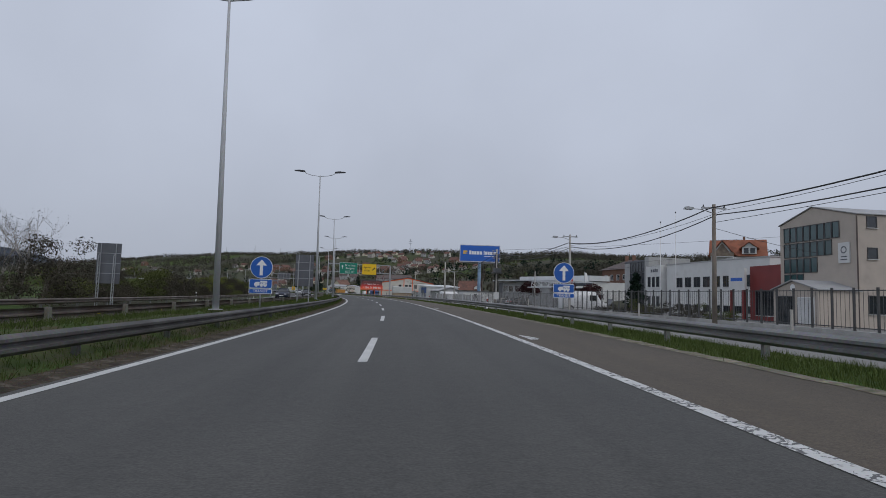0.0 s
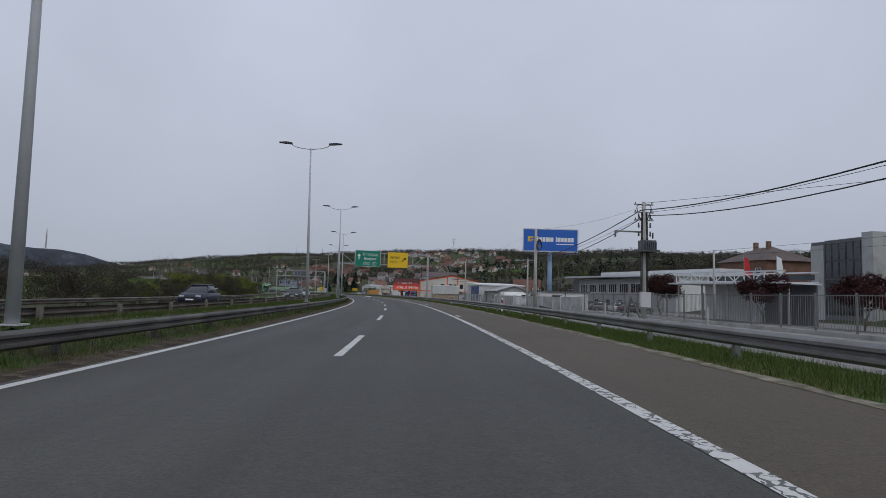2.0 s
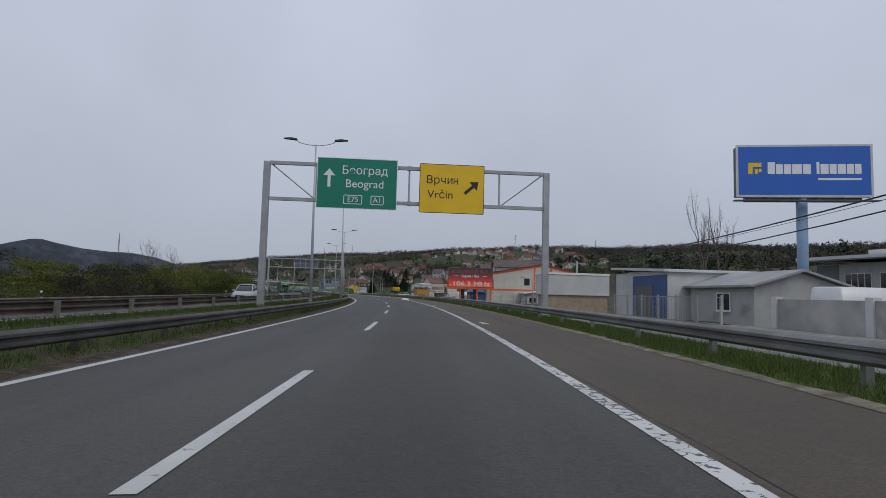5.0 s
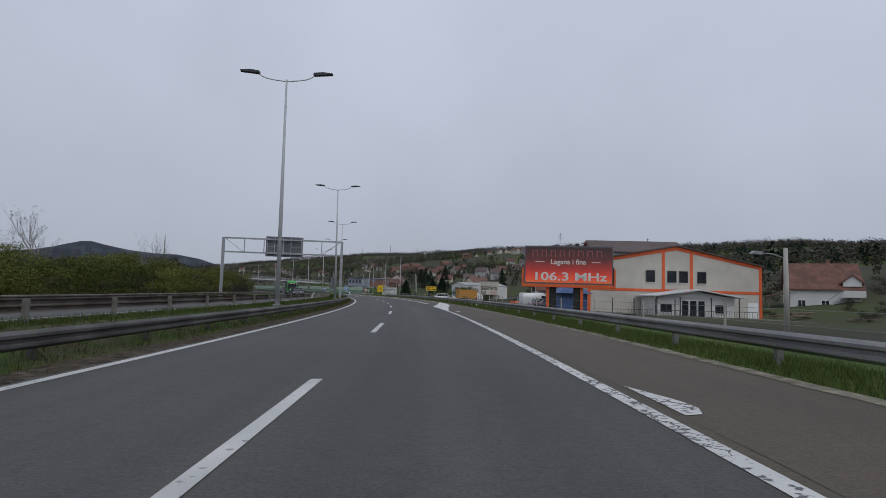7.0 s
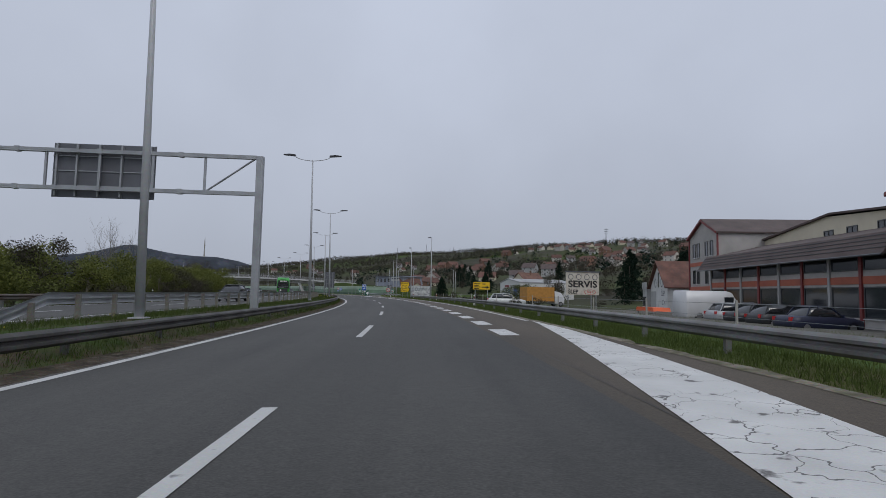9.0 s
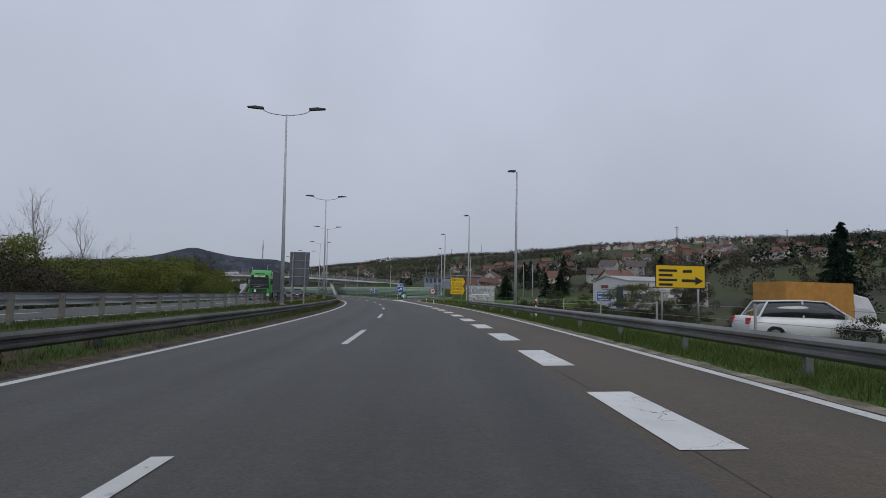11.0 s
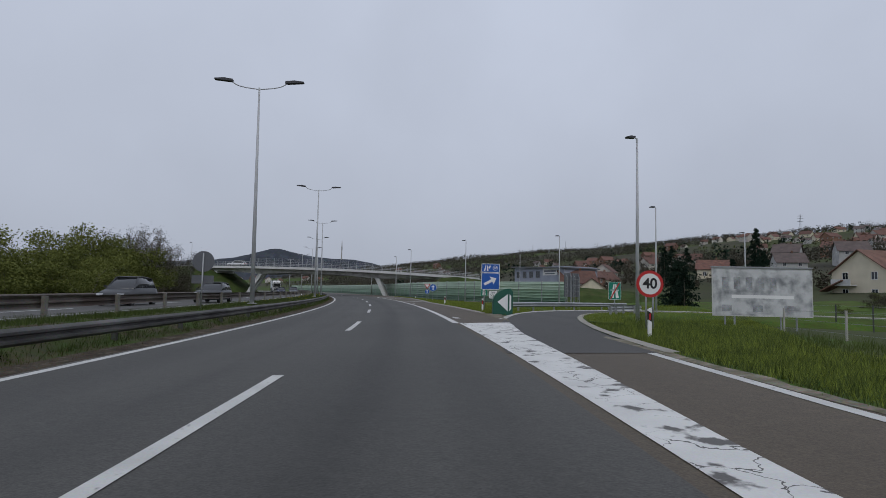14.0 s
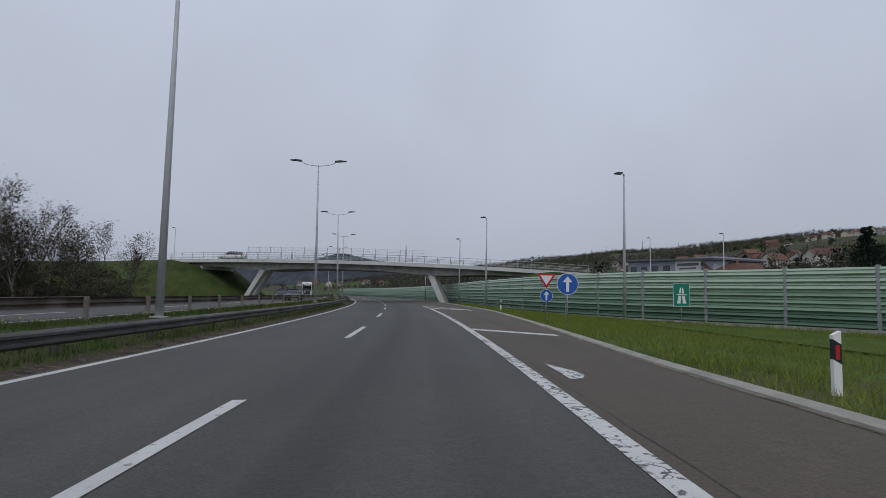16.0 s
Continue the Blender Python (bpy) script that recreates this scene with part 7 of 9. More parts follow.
utility_pole(79.6, 25.0, -0.2, 5.3, POLE_CONC, "slim pale concrete post in the yard", arms=0, r=0.11)
utility_pole(111.6, 19.1, -0.15, 6.4, POLE_CONC, "pale concrete utility pole with a lamp and meter box", True)
utility_pole(111.0, 10.6, 0.0, 5.7, POLE_CONC, "slim pale concrete pole", arms=0, r=0.1)
utility_pole(161.4, 19.0, -0.2, 4.9, POLE_CONC, "grey concrete utility pole", arms=1)
utility_pole(177.2, 19.0, -0.2, 3.9, POLE_CONC, "grey concrete pole with a lamp", True, arms=0)


def wire(a, b, sag=0.5, r=0.018):
    a, b = Vector(a), Vector(b)
    pts = []
    for k in range(13):
        q = k / 12
        p = a.lerp(b, q)
        p.z -= sag * 4 * q * (1 - q)
        pts.append(p)
    ob = part("cable", Shape().tube(pts, r, 5, caps=False), WIRE, soft=True)
    return tagged(ob, "black overhead cable between poles", "cable", "overhead cables")


tops = [(-8.0, 17.6, 7.1), (23.6, 17.8, 6.4), (45.4, 17.3, 6.4), (76.4, 17.9, 7.6), (111.6, 19.1, 6.2), (161.4, 19.0, 4.7)]
for (s0, u0, z0), (s1, u1, z1) in zip(tops[:-1], tops[1:]):
    wire(place(s0, u0 - 0.2, z0), place(s1, u1 - 0.2, z1), 0.7, 0.035)
    wire(place(s0, u0 + 0.2, z0 - 0.35), place(s1, u1 + 0.2, z1 - 0.35), 0.85, 0.03)
    wire(place(s0, u0 + 0.6, z0 - 0.1), place(s1, u1 + 0.6, z1 - 0.1), 0.5, 0.012)
for a, b in (((-20, 30, 8.5), (23.6, 17.8, 5.6)), ((76.4, 17.9, 8.1), (30, 60, 9.5)), ((111.6, 19.1, 6.1), (80, 55, 9.0)), ((111.6, 19.1, 5.9), (78, 58, 8.2)), ((23.6, 17.8, 5.3), (60, 62, 8))):
    wire(place(*a), place(*b), 0.5, 0.014)
for a, b in (((76.2, 10.15, 5.9), (76.4, 17.9, 7.9)), ((76.2, 10.15, 5.85), (111.0, 10.6, 5.6)), ((76.2, 10.15, 4.6), (111.6, 19.1, 5.4))):
    wire(place(*a), place(*b), 0.3, 0.006)

# flagpoles
for s, u, z in ((66, 38, 12.4), (60, 36.5, 12.8)):
    t = thing("flagpole", stand(s, u, -0.5), "slim white flagpole before the offices", "flagpole", "flagpoles")
    part("pole", Shape().tube([(0, 0, -0.3), (0, 0, z)], [0.06, 0.03], 8), WHITE, t, soft=True)
    part("finial", Shape().tube([(0, 0, z), (0, 0, z + 0.15)], [0.07, 0.07], 8), BLACK, t)
for s, u, mt in ((92, 36, RED), (90, 38, WHITE)):
    t = thing("advertising_flag", stand(s, u, -0.4), "tall narrow advertising flag on a pole", "flag", "advertising flags")
    part("pole", Shape().tube([(0, 0, -0.3), (0, 0, 6.5)], 0.03, 6), GALV, t)
    part("flag", Shape().prism([(0.03, 2.6), (0.75, 2.4), (0.8, 4.5), (0.5, 6.2), (0.03, 6.4)], -0.01, 0.01), mt, t)


# ---------------------------------------------------------------- fences
def bar_fence(name, s0, s1, u, h, label, gap=0.14, post_gap=2.4, base=-0.1, material=None, plinth=0.0):
    material = material or FRAME_DARK
    t = thing(name, Matrix.Identity(4), label, "fence")
    s = s0
    bars = Shape()
    while s < s1:
        part("post", Shape().box(-0.04, 0.04, -0.04, 0.04, -0.3, h + 0.06), material, t, m=stand(s, u, base))
        s += post_gap
    q = s0
    while q < s1:
        mm = stand(q, u, base)
        bars.box(-0.007, 0.007, -0.007, 0.007, plinth + 0.08, h - 0.02, mm)
        q += gap
    tagged(part("bar_infill", bars, material, t), kind="stuff")
    for z in (plinth + 0.12, h - 0.08):
        part("rail", Shape().strip(s0, s1, [(u - 0.02, base + z), (u - 0.02, base + z + 0.04), (u + 0.02, base + z + 0.04), (u + 0.02, base + z)], 3.0, closed=True), material, t)
    if plinth:
        part("plinth", Shape().strip(s0, s1, [(u - 0.1, base - 0.3), (u - 0.1, base + plinth), (u + 0.1, base + plinth), (u + 0.1, base - 0.3)], 3.0), CONCRETE, t)
    return t


bar_fence("iron_fence", -20, 52, 20.2, 2.1, "dark iron bar fence on a low concrete plinth", plinth=0.3, gap=0.24, post_gap=1.2)
bar_fence("iron_fence", 54, 95, 20.4, 1.9, "grey metal bar fence along the yard", plinth=0.2, material=RAIL, gap=0.16)
bar_fence("wire_fence", 134, 152, 17.5, 1.6, "grey yard fence of metal bars", material=GALV, gap=0.2)


def post_fence(s_list, u_of, h, label, material, wires=3):
    t = thing("post_fence", Matrix.Identity(4), label, "fence")
    for s in s_list:
        part("post", Shape().box(-0.03, 0.03, -0.03, 0.03, -0.4, h), material, t, m=stand(s, u_of(s), float(side_z(u_of(s))) - 0.05))
    for k in range(wires):
        z = h * (k + 0.6) / wires
        part("wire", Shape().strip(s_list[0], s_list[-1], [(lambda s: u_of(s), lambda s: float(side_z(u_of(s))) + z), (lambda s: u_of(s), lambda s: float(side_z(u_of(s))) + z + 0.012)], 3.0), GALV, t)
    return t


post_fence(list(np.arange(-10, 130, 9.5)), lambda s: 11.2, 1.15, "row of slim pale posts behind the guardrail", POLE_CONC, 0)
post_fence(list(np.arange(150, 290, 6.5)), lambda s: 11.5, 1.25, "wire fence on slim concrete posts", POLE_CONC, 3)
post_fence(list(np.arange(322, 368, 3.1)), lambda s: 27.5 + (s - 322) * 0.12, 1.5, "dark wire garden fence on thin posts", FRAME_DARK, 4)
post_fence(list(np.arange(292, 340, 4.2)), lambda s: 9.3 + (s - 292) * 0.19, 1.1, "wire fence on slim concrete posts in the grass", POLE_CONC, 3)
for s, u in ((66, 12.5), (46, 13.0), (113, 13)):
    t = thing("barrier_trestle", stand(s, u, -0.05), "leaning dark metal trestle on the pavement", "trestle")
    part("leg", Shape().tube([(-0.6, 0, 0), (0, 0, 1.5)], 0.05, 6), RAIL, t)
    part("leg", Shape().tube([(0.7, 0, 0), (0, 0, 1.5)], 0.05, 6), RAIL, t)
    part("leg", Shape().tube([(0.1, 0.7, 0), (0, 0, 1.5)], 0.05, 6), RAIL, t)

structure("pavement", Shape().strip(-56, 136, [(12.0, 0.005), (13.2, 0.02), (19.9, -0.08), (20.2, -0.1)], 3.0), mat("worn_forecourt", (0.24, 0.235, 0.22), 0.9, scale=0.7, var=0.3, bump=0.5, fine=14, spots=((0.12, 0.125, 0.08), 0.9, 0.58, 0.1)), "grey concrete forecourt and pavement strip", "pavement")
structure("yard", Shape().strip(-40, 136, [(9.5, 0.1), (11, 0.05), (17.5, -0.09), (20.2, -0.13), (45, -0.66), (50, -0.66)], 4.0), mat("yard_asphalt", (0.17, 0.165, 0.155), 0.9, scale=0.3, var=0.2, bump=0.4), "grey asphalt yard behind the fences", "yard")
structure("yard", Shape().strip(205, 262, [(18.5, -0.1), (28, -0.34), (45, -0.68)], 4.0), mat("gravel_yard", (0.12, 0.115, 0.095), 0.95, scale=0.5, var=0.25, bump=0.6), "grey gravel yard of the works", "yard")
# ---------------------------------------------------------------- vehicles
CAR_GLASS = mat("car_glass", (0.02, 0.022, 0.025), 0.08, var=0.1, bump=0.0, spec=0.9)
TYRE = mat("tyre_rubber", (0.02, 0.02, 0.02), 0.85, var=0.1, bump=0.1)
RIM = mat("wheel_rim", (0.35, 0.35, 0.36), 0.35, 0.7, var=0.1, bump=0.0)
LAMP_GLASS = mat("headlamp_glass", (0.6, 0.62, 0.65), 0.15, var=0.05, bump=0.0)
PAINT = {}


def paint(name, color):
    if name not in PAINT:
        PAINT[name] = mat("car_paint_" + name, color, 0.42, 0.1, scale=1.0, var=0.05, bump=0.0, spec=0.6)
    return PAINT[name]


for _n, _c in (("white", (0.64, 0.64, 0.64)), ("navy", (0.015, 0.02, 0.05)), ("grey", (0.09, 0.1, 0.11))):
    paint(_n, _c)


def loft(stations, n=8):
    """Rounded sections along y: (y, half width, z low, z high, half width at top)."""
    sh, rings = Shape(), []
    for y, w, z0, z1, wt in stations:
        r = min(0.12, (z1 - z0) * 0.3)
        rings.append([(-w + 0.05, y, z0), (w - 0.05, y, z0), (w, y, z0 + r), (w, y, z0 + (z1 - z0) * 0.6), (wt, y, z1 - r * 0.4), (wt - r * 0.7, y, z1), (-wt + r * 0.7, y, z1), (-wt, y, z1 - r * 0.4), (-w, y, z0 + (z1 - z0) * 0.6), (-w, y, z0 + r)])
    k = len(rings[0])
    sh.v = [p for ring in rings for p in ring]
    sh.f = [(i * k + j, i * k + (j + 1) % k, (i + 1) * k + (j + 1) % k, (i + 1) * k + j) for i in range(len(rings) - 1) for j in range(k)]
    sh.f += [tuple(range(k - 1, -1, -1)), tuple(range((len(rings) - 1) * k, len(rings) * k))]
    return sh


def wheels(t, ys, w, r=0.31):
    for y in ys:
        for d in (-1, 1):
            x = d * (w - 0.1)
            q = part("wheel", Shape().tube([(x - 0.1, y, r), (x + 0.1, y, r)], r, 18), TYRE, t)
            part("rim", Shape().tube([(x - 0.105, y, r), (x + 0.105, y, r)], r * 0.62, 12), RIM, q)


def car(m, color, label, kind="hatch", L=4.2, H=1.46, W=0.87):
    """Front towards -y."""
    t = thing("car", m, label, "car")
    lo, belt = 0.22, H * 0.6
    body = [(0.0, W * 0.72, 0.34, 0.62, W * 0.66), (0.08, W * 0.92, lo, 0.72, W * 0.84), (0.6, W, lo, 0.84, W * 0.9), (L * 0.3, W, lo, belt, W * 0.93), (L * 0.62, W, lo, belt + 0.03, W * 0.93), (L * 0.88, W, lo, belt + 0.04, W * 0.9), (L - 0.1, W * 0.94, 0.26, belt if kind == "sedan" else belt + 0.02, W * 0.84), (L, W * 0.8, 0.36, belt - 0.14, W * 0.74)]
    part("body", loft(body), color, t, soft=True)
    b = L * (0.8 if kind == "sedan" else 0.93)
    glass = [(L * 0.27, W * 0.86, belt - 0.06, belt - 0.02, W * 0.84), (L * 0.44, W * 0.88, belt - 0.06, H - 0.06, W * 0.68), (L * 0.6, W * 0.88, belt - 0.06, H - 0.02, W * 0.7), (b - 0.35, W * 0.86, belt - 0.06, H - 0.08, W * 0.67), (b, W * 0.8, belt - 0.06, belt, W * 0.78)]
    part("glasshouse", loft(glass), CAR_GLASS, t, soft=True)
    roof = [(L * 0.43, W * 0.66, H - 0.075, H - 0.03, W * 0.62), (L * 0.6, W * 0.7, H - 0.05, H + 0.01, W * 0.64), (b - 0.33, W * 0.67, H - 0.09, H - 0.04, W * 0.6)]
    part("roof", loft(roof), color, t, soft=True)
    for d in (-1, 1):
        for y0, y1 in ((L * 0.27, L * 0.44), (b, b - 0.36)):
            part("pillar", Shape().tube([(d * W * 0.86, y0, belt - 0.03), (d * W * 0.67, y1, H - 0.06)], 0.035, 6), color, t)
        part("pillar", Shape().tube([(d * W * 0.885, L * 0.62, belt), (d * W * 0.695, L * 0.61, H - 0.04)], 0.03, 6), color, t)
        part("headlamp", Shape().box(d * W * 0.62 - 0.16, d * W * 0.62 + 0.16, 0.0, 0.3, 0.58, 0.7), LAMP_GLASS, t)
        part("tail_lamp", Shape().box(d * W * 0.72 - 0.1, d * W * 0.72 + 0.1, L - 0.16, L + 0.01, 0.65, 0.85), RED, t)
        part("mirror", Shape().box(d * (W + 0.09) - 0.08, d * (W + 0.09) + 0.08, L * 0.33, L * 0.33 + 0.1, belt, belt + 0.13), color, t)
    part("grille", Shape().box(-0.42, 0.42, -0.01, 0.1, 0.4, 0.56), BLACK, t)
    part("plate_bar", Shape().box(-0.26, 0.26, -0.025, -0.005, 0.36, 0.46), WHITE, t)
    wheels(t, (0.78, L - 0.78), W)
    return t


def van(m, color, label, L=5.2, H=2.3):
    t = thing("van", m, label, "van")
    W = 0.98
    part("body", loft([(0, W * 0.8, 0.35, 0.8, W * 0.75), (0.12, W * 0.95, 0.25, 1.0, W * 0.88), (0.75, W, 0.25, 1.2, W * 0.92), (1.35, W, 0.25, H - 0.1, W * 0.82), (1.8, W, 0.25, H, W * 0.86), (L - 0.1, W, 0.25, H, W * 0.86), (L, W * 0.97, 0.3, H - 0.06, W * 0.83)]), color, t, soft=True)
    part("windscreen", Shape().prism([(-0.78, 1.22), (0.78, 1.22), (0.7, H - 0.25), (-0.7, H - 0.25)], 0, 0.02), CAR_GLASS, t, m=pose(0, 0.72, 0.0) @ Matrix.Shear("XZ", 4, (0, 0.62)) @ Matrix.Translation((0, -0.76, 0)))
    for d in (-1, 1):
        part("side_window", Shape().box(d * (W + 0.005) - 0.01, d * (W + 0.005) + 0.01, 1.35, 2.1, 1.25, 1.85), CAR_GLASS, t)
        part("headlamp", Shape().box(d * 0.7 - 0.15, d * 0.7 + 0.15, -0.01, 0.2, 0.7, 0.9), LAMP_GLASS, t)
    wheels(t, (0.9, L - 1.0), W, 0.34)
    return t


def oncoming(s, u):
    """Pose on the opposite carriageway, front towards lower s."""
    return stand(s, u, 0.05 + 0.02 * (u + 18) + fall(s) * (-8.85 - u) / 9.75)


car(oncoming(77.5, -13.0), paint("blue", (0.01, 0.015, 0.035)), "dark blue hatchback on the opposite carriageway")
car(oncoming(110.5, -11.2), paint("charcoal", (0.03, 0.032, 0.036)), "charcoal saloon car on the opposite carriageway", "sedan", 4.6, 1.42)
car(oncoming(156.5, -12.9), paint("silver", (0.42, 0.43, 0.44)), "silver hatchback on the opposite carriageway", "hatch", 4.2, 1.56)
car(oncoming(247.0, -13.0), paint("charcoal", None), "charcoal estate on the opposite carriageway", "hatch", 4.5, 1.46)
car(oncoming(347.5, -13.9), paint("charcoal", None), "charcoal off-roader on the opposite carriageway", "hatch", 4.5, 1.68)
car(oncoming(355.0, -11.1), paint("charcoal", None), "charcoal hatchback on the opposite carriageway")
for k, (s, u, c) in enumerate(((432, -11.2, "grey"), (441, -13.9, "navy"))):
    car(oncoming(s, u), paint(c, None), c + " car in the opposite queue", "sedan" if k % 2 else "hatch")

GREEN_CAB = mat("green_cab_paint", (0.035, 0.33, 0.035), 0.35, 0.1, var=0.06, bump=0.0)
TARP = mat("dark_tarpaulin", (0.045, 0.055, 0.06), 0.7, scale=0.6, var=0.15, bump=0.2)


def lorry(m, cab_mat, side_mat, label, L=14.0, H=3.75, cab_label=""):
    """Front towards -y."""
    t = thing("lorry", m, label, "lorry")
    W = 1.24
    c = part("cab", loft([(0.0, W * 0.93, 0.42, 2.95, W * 0.84), (0.1, W * 0.98, 0.38, 3.05, W * 0.88), (0.35, W, 0.36, 3.2, W * 0.9), (0.9, W, 0.36, 3.6, W * 0.9), (1.7, W, 0.36, 3.72, W * 0.92), (2.1, W, 0.36, 3.72, W * 0.92)]), cab_mat, t, cab_label, soft=True)
    part("windscreen", Shape().prism([(-1.12, 1.86), (1.12, 1.86), (1.06, 2.62), (-1.06, 2.62)], -0.03, 0.08), CAR_GLASS, c)
    part("dashboard_edge", Shape().box(-1.0, 1.0, -0.035, -0.03, 1.88, 1.95), GREY_DARK, c)
    part("upper_panel", Shape().prism([(-1.13, 1.48), (1.13, 1.48), (1.13, 1.85), (-1.13, 1.85)], -0.035, 0.06), BLACK, c)
    part("chrome_bar", Shape().prism([(-0.75, 1.62), (-0.7, 1.56), (0.55, 1.78), (0.5, 1.82)], -0.045, -0.035), RIM, c)
    part("badge", Shape().disc(0, 1.69, 0.1, -0.05, 16, thick=0.012), RIM, c)
    part("grille", Shape().prism([(-0.86, 0.62), (0.86, 0.62), (0.9, 1.38), (-0.9, 1.38)], -0.04, 0.05), BLACK, c)
    for k in range(4):
        part("grille_slat", Shape().box(-0.84, 0.84, -0.055, -0.04, 0.74 + k * 0.16, 0.77 + k * 0.16), GREY_DARK, c)
    part("lower_bumper", Shape().box(-1.15, 1.15, -0.03, 0.3, 0.3, 0.5), BLACK, c)
    part("plate_bar", Shape().box(-0.62, -0.36, -0.06, -0.05, 1.0, 1.32), WHITE, c)
    part("sun_visor", Shape().prism([(-1.1, 2.64), (1.1, 2.64), (1.07, 2.76), (-1.07, 2.76)], -0.22, 0.02), BLACK, c)
    part("sign_box", Shape().box(-1.0, 1.0, -0.05, 0.25, 2.82, 3.1), BLACK, c)
    part("name_board", Shape().box(-0.66, 0.66, -0.07, -0.05, 2.85, 3.06), WHITE, c)
    part("name_bars", Shape().box(-0.2, 0.5, -0.075, -0.07, 2.97, 3.03).box(-0.2, 0.2, -0.075, -0.07, 2.89, 2.93), RED_WALL, c)
    part("roof_hatch", Shape().box(-0.6, 0.6, 0.32, 0.62, 3.24, 3.3), BLACK, c)
    for d in (-1, 1):
        part("headlamp", Shape().prism([(d * 1.05 - 0.16, 0.55), (d * 1.05 + 0.14, 0.55), (d * 1.05 + 0.14, 0.86), (d * 1.05 - 0.16, 0.78)], -0.03, 0.1), LAMP_GLASS, c)
        part("mirror", Shape().box(d * 1.46 - 0.09, d * 1.46 + 0.09, 0.05, 0.22, 1.95, 2.62), BLACK, c)
        part("mirror_arm", Shape().tube([(d * 1.2, 0.2, 2.6), (d * 1.46, 0.14, 2.58)], 0.025, 5), BLACK, c)
        part("side_window", Shape().prism([(0.3, 1.9), (1.15, 1.95), (1.15, 2.6), (0.5, 2.6)], -0.012, 0.012), CAR_GLASS, c, m=Matrix.Translation((d * 1.235, 0, 0)) @ Matrix.Rotation(math.pi / 2, 4, "Z"))
        part("deflector_window", Shape().prism([(1.2, 3.05), (1.9, 3.05), (1.9, 3.45), (1.45, 3.45)], -0.012, 0.012), BLACK, c, m=Matrix.Translation((d * 1.2, 0, 0)) @ Matrix.Rotation(math.pi / 2, 4, "Z"))
        part("wheel_arch", Shape().tube([(d * 1.1, 1.35, 0.52), (d * 1.252, 1.35, 0.52)], 0.62, 18), BLACK, c)
        part("step", Shape().box(d * 1.2 - 0.06, d * 1.2 + 0.06, 0.3, 0.75, 0.42, 0.5), BLACK, c)
    part("bulkhead", Shape().box(-1.2, 1.2, 2.35, 2.6, 0.9, 3.6), CONCRETE_LIGHT, t)
    part("trailer_body", Shape().box(-1.25, 1.25, 2.7, L, 1.2, H), side_mat, t)
    for d in (-1, 1):
        for k in range(11):
            y = 3.1 + k * (L - 3.6) / 10
            part("strap", Shape().box(d * 1.256 - 0.006, d * 1.256 + 0.006, y - 0.03, y + 0.03, 1.05, 1.5), GREY_DARK, t)
        part("skirt", Shape().box(d * 1.24 - 0.02, d * 1.24 + 0.02, 2.7, L, 1.0, 1.28), TRAILER_RAIL, t)
    part("trailer_frame", Shape().box(-1.26, 1.26, 2.65, 2.75, 1.1, H + 0.02).box(-1.0, 1.0, 2.65, L - 0.2, 0.95, 1.16).box(-1.27, 1.27, 2.65, L + 0.03, H - 0.07, H + 0.03).box(-1.27, 1.27, L - 0.04, L + 0.03, 1.0, H), GREY_DARK, t)
    part("side_guard", Shape().box(-1.2, 1.2, 5.0, 8.6, 0.5, 0.85), GREY_DARK, t)
    wheels(t, (1.35, 3.9, L - 4.2, L - 2.9, L - 1.6), W, 0.48)
    return t


TRAILER_RAIL = mat("trailer_side_rail", (0.08, 0.075, 0.095), 0.6, var=0.15)
lorry(oncoming(317.2, -14.35), GREEN_CAB, TARP, "green lorry with a dark tarpaulin trailer in the queue", 13.6, cab_label="bright green cab")
lorry(oncoming(512.0, -13.4), WHITE_WALL, ROOF_WHITE, "white lorry beyond the bridge", 10.0)
car(mb @ pose(7.4, 2.4, deck_z(9) - 0.03, 0, 0, -90), paint("white", None), "white estate car crossing the bridge", "hatch", 4.4, 1.45)

van(stand(239.4, 27.6, -0.5, 93), paint("white", None), "white panel van parked by the works")
for s, u, c, k in ((236.3, 27.2, "silver", "hatch"), (233.6, 26.9, "charcoal", "sedan"), (230.9, 26.6, "charcoal", "hatch"), (227.0, 25.6, "navy", "sedan")):
    car(stand(s, u, -0.5, 92), paint(c, None), c + " car parked before the works", k)
car(stand(262.5, 17.0, -0.12, 80), paint("white", None), "white estate car parked in the grass", "hatch", 4.4)
van(stand(131.5, 26.0, -0.25, 95), paint("white", None), "white minibus parked behind the yard wall")
van(stand(127.0, 33.0, -0.4, 85), paint("white", None), "white van parked in the yard")
van(stand(56.0, 25.5, -0.2, 85), paint("white", None), "white van with a red front in the yard")
for s, u, c in ((121, 35, "charcoal"), (116.5, 34, "grey"), (112, 35, "silver"), (107, 34, "charcoal"), (90, 38, "blue")):
    car(stand(s, u, float(side_z(u)) + 0.02, 90), paint(c, None), c + " car parked in the yard")
van(stand(232, 74, gz(232, 74), 60), paint("white", None), "white van beside the house")
t = thing("box_truck", stand(273.0, 24.0, -0.3, 100), "small truck with an ochre box body", "truck")
part("box_body", Shape().box(-1.05, 1.05, 0, 4.2, 0.7, 2.6), mat("ochre_box", (0.5, 0.24, 0.05), 0.6, var=0.15), t)
part("cab", loft([(-1.6, 0.95, 0.4, 1.2, 0.9), (-1.2, 1.0, 0.35, 1.9, 0.85), (-0.1, 1.0, 0.35, 2.1, 0.9)]), paint("white", None), t)
wheels(t, (-1.0, 3.2), 1.0, 0.34)
t = thing("orange_awning", stand(248.3, 23.4, -0.7, -90), "orange tarpaulin over a low stand", "awning")
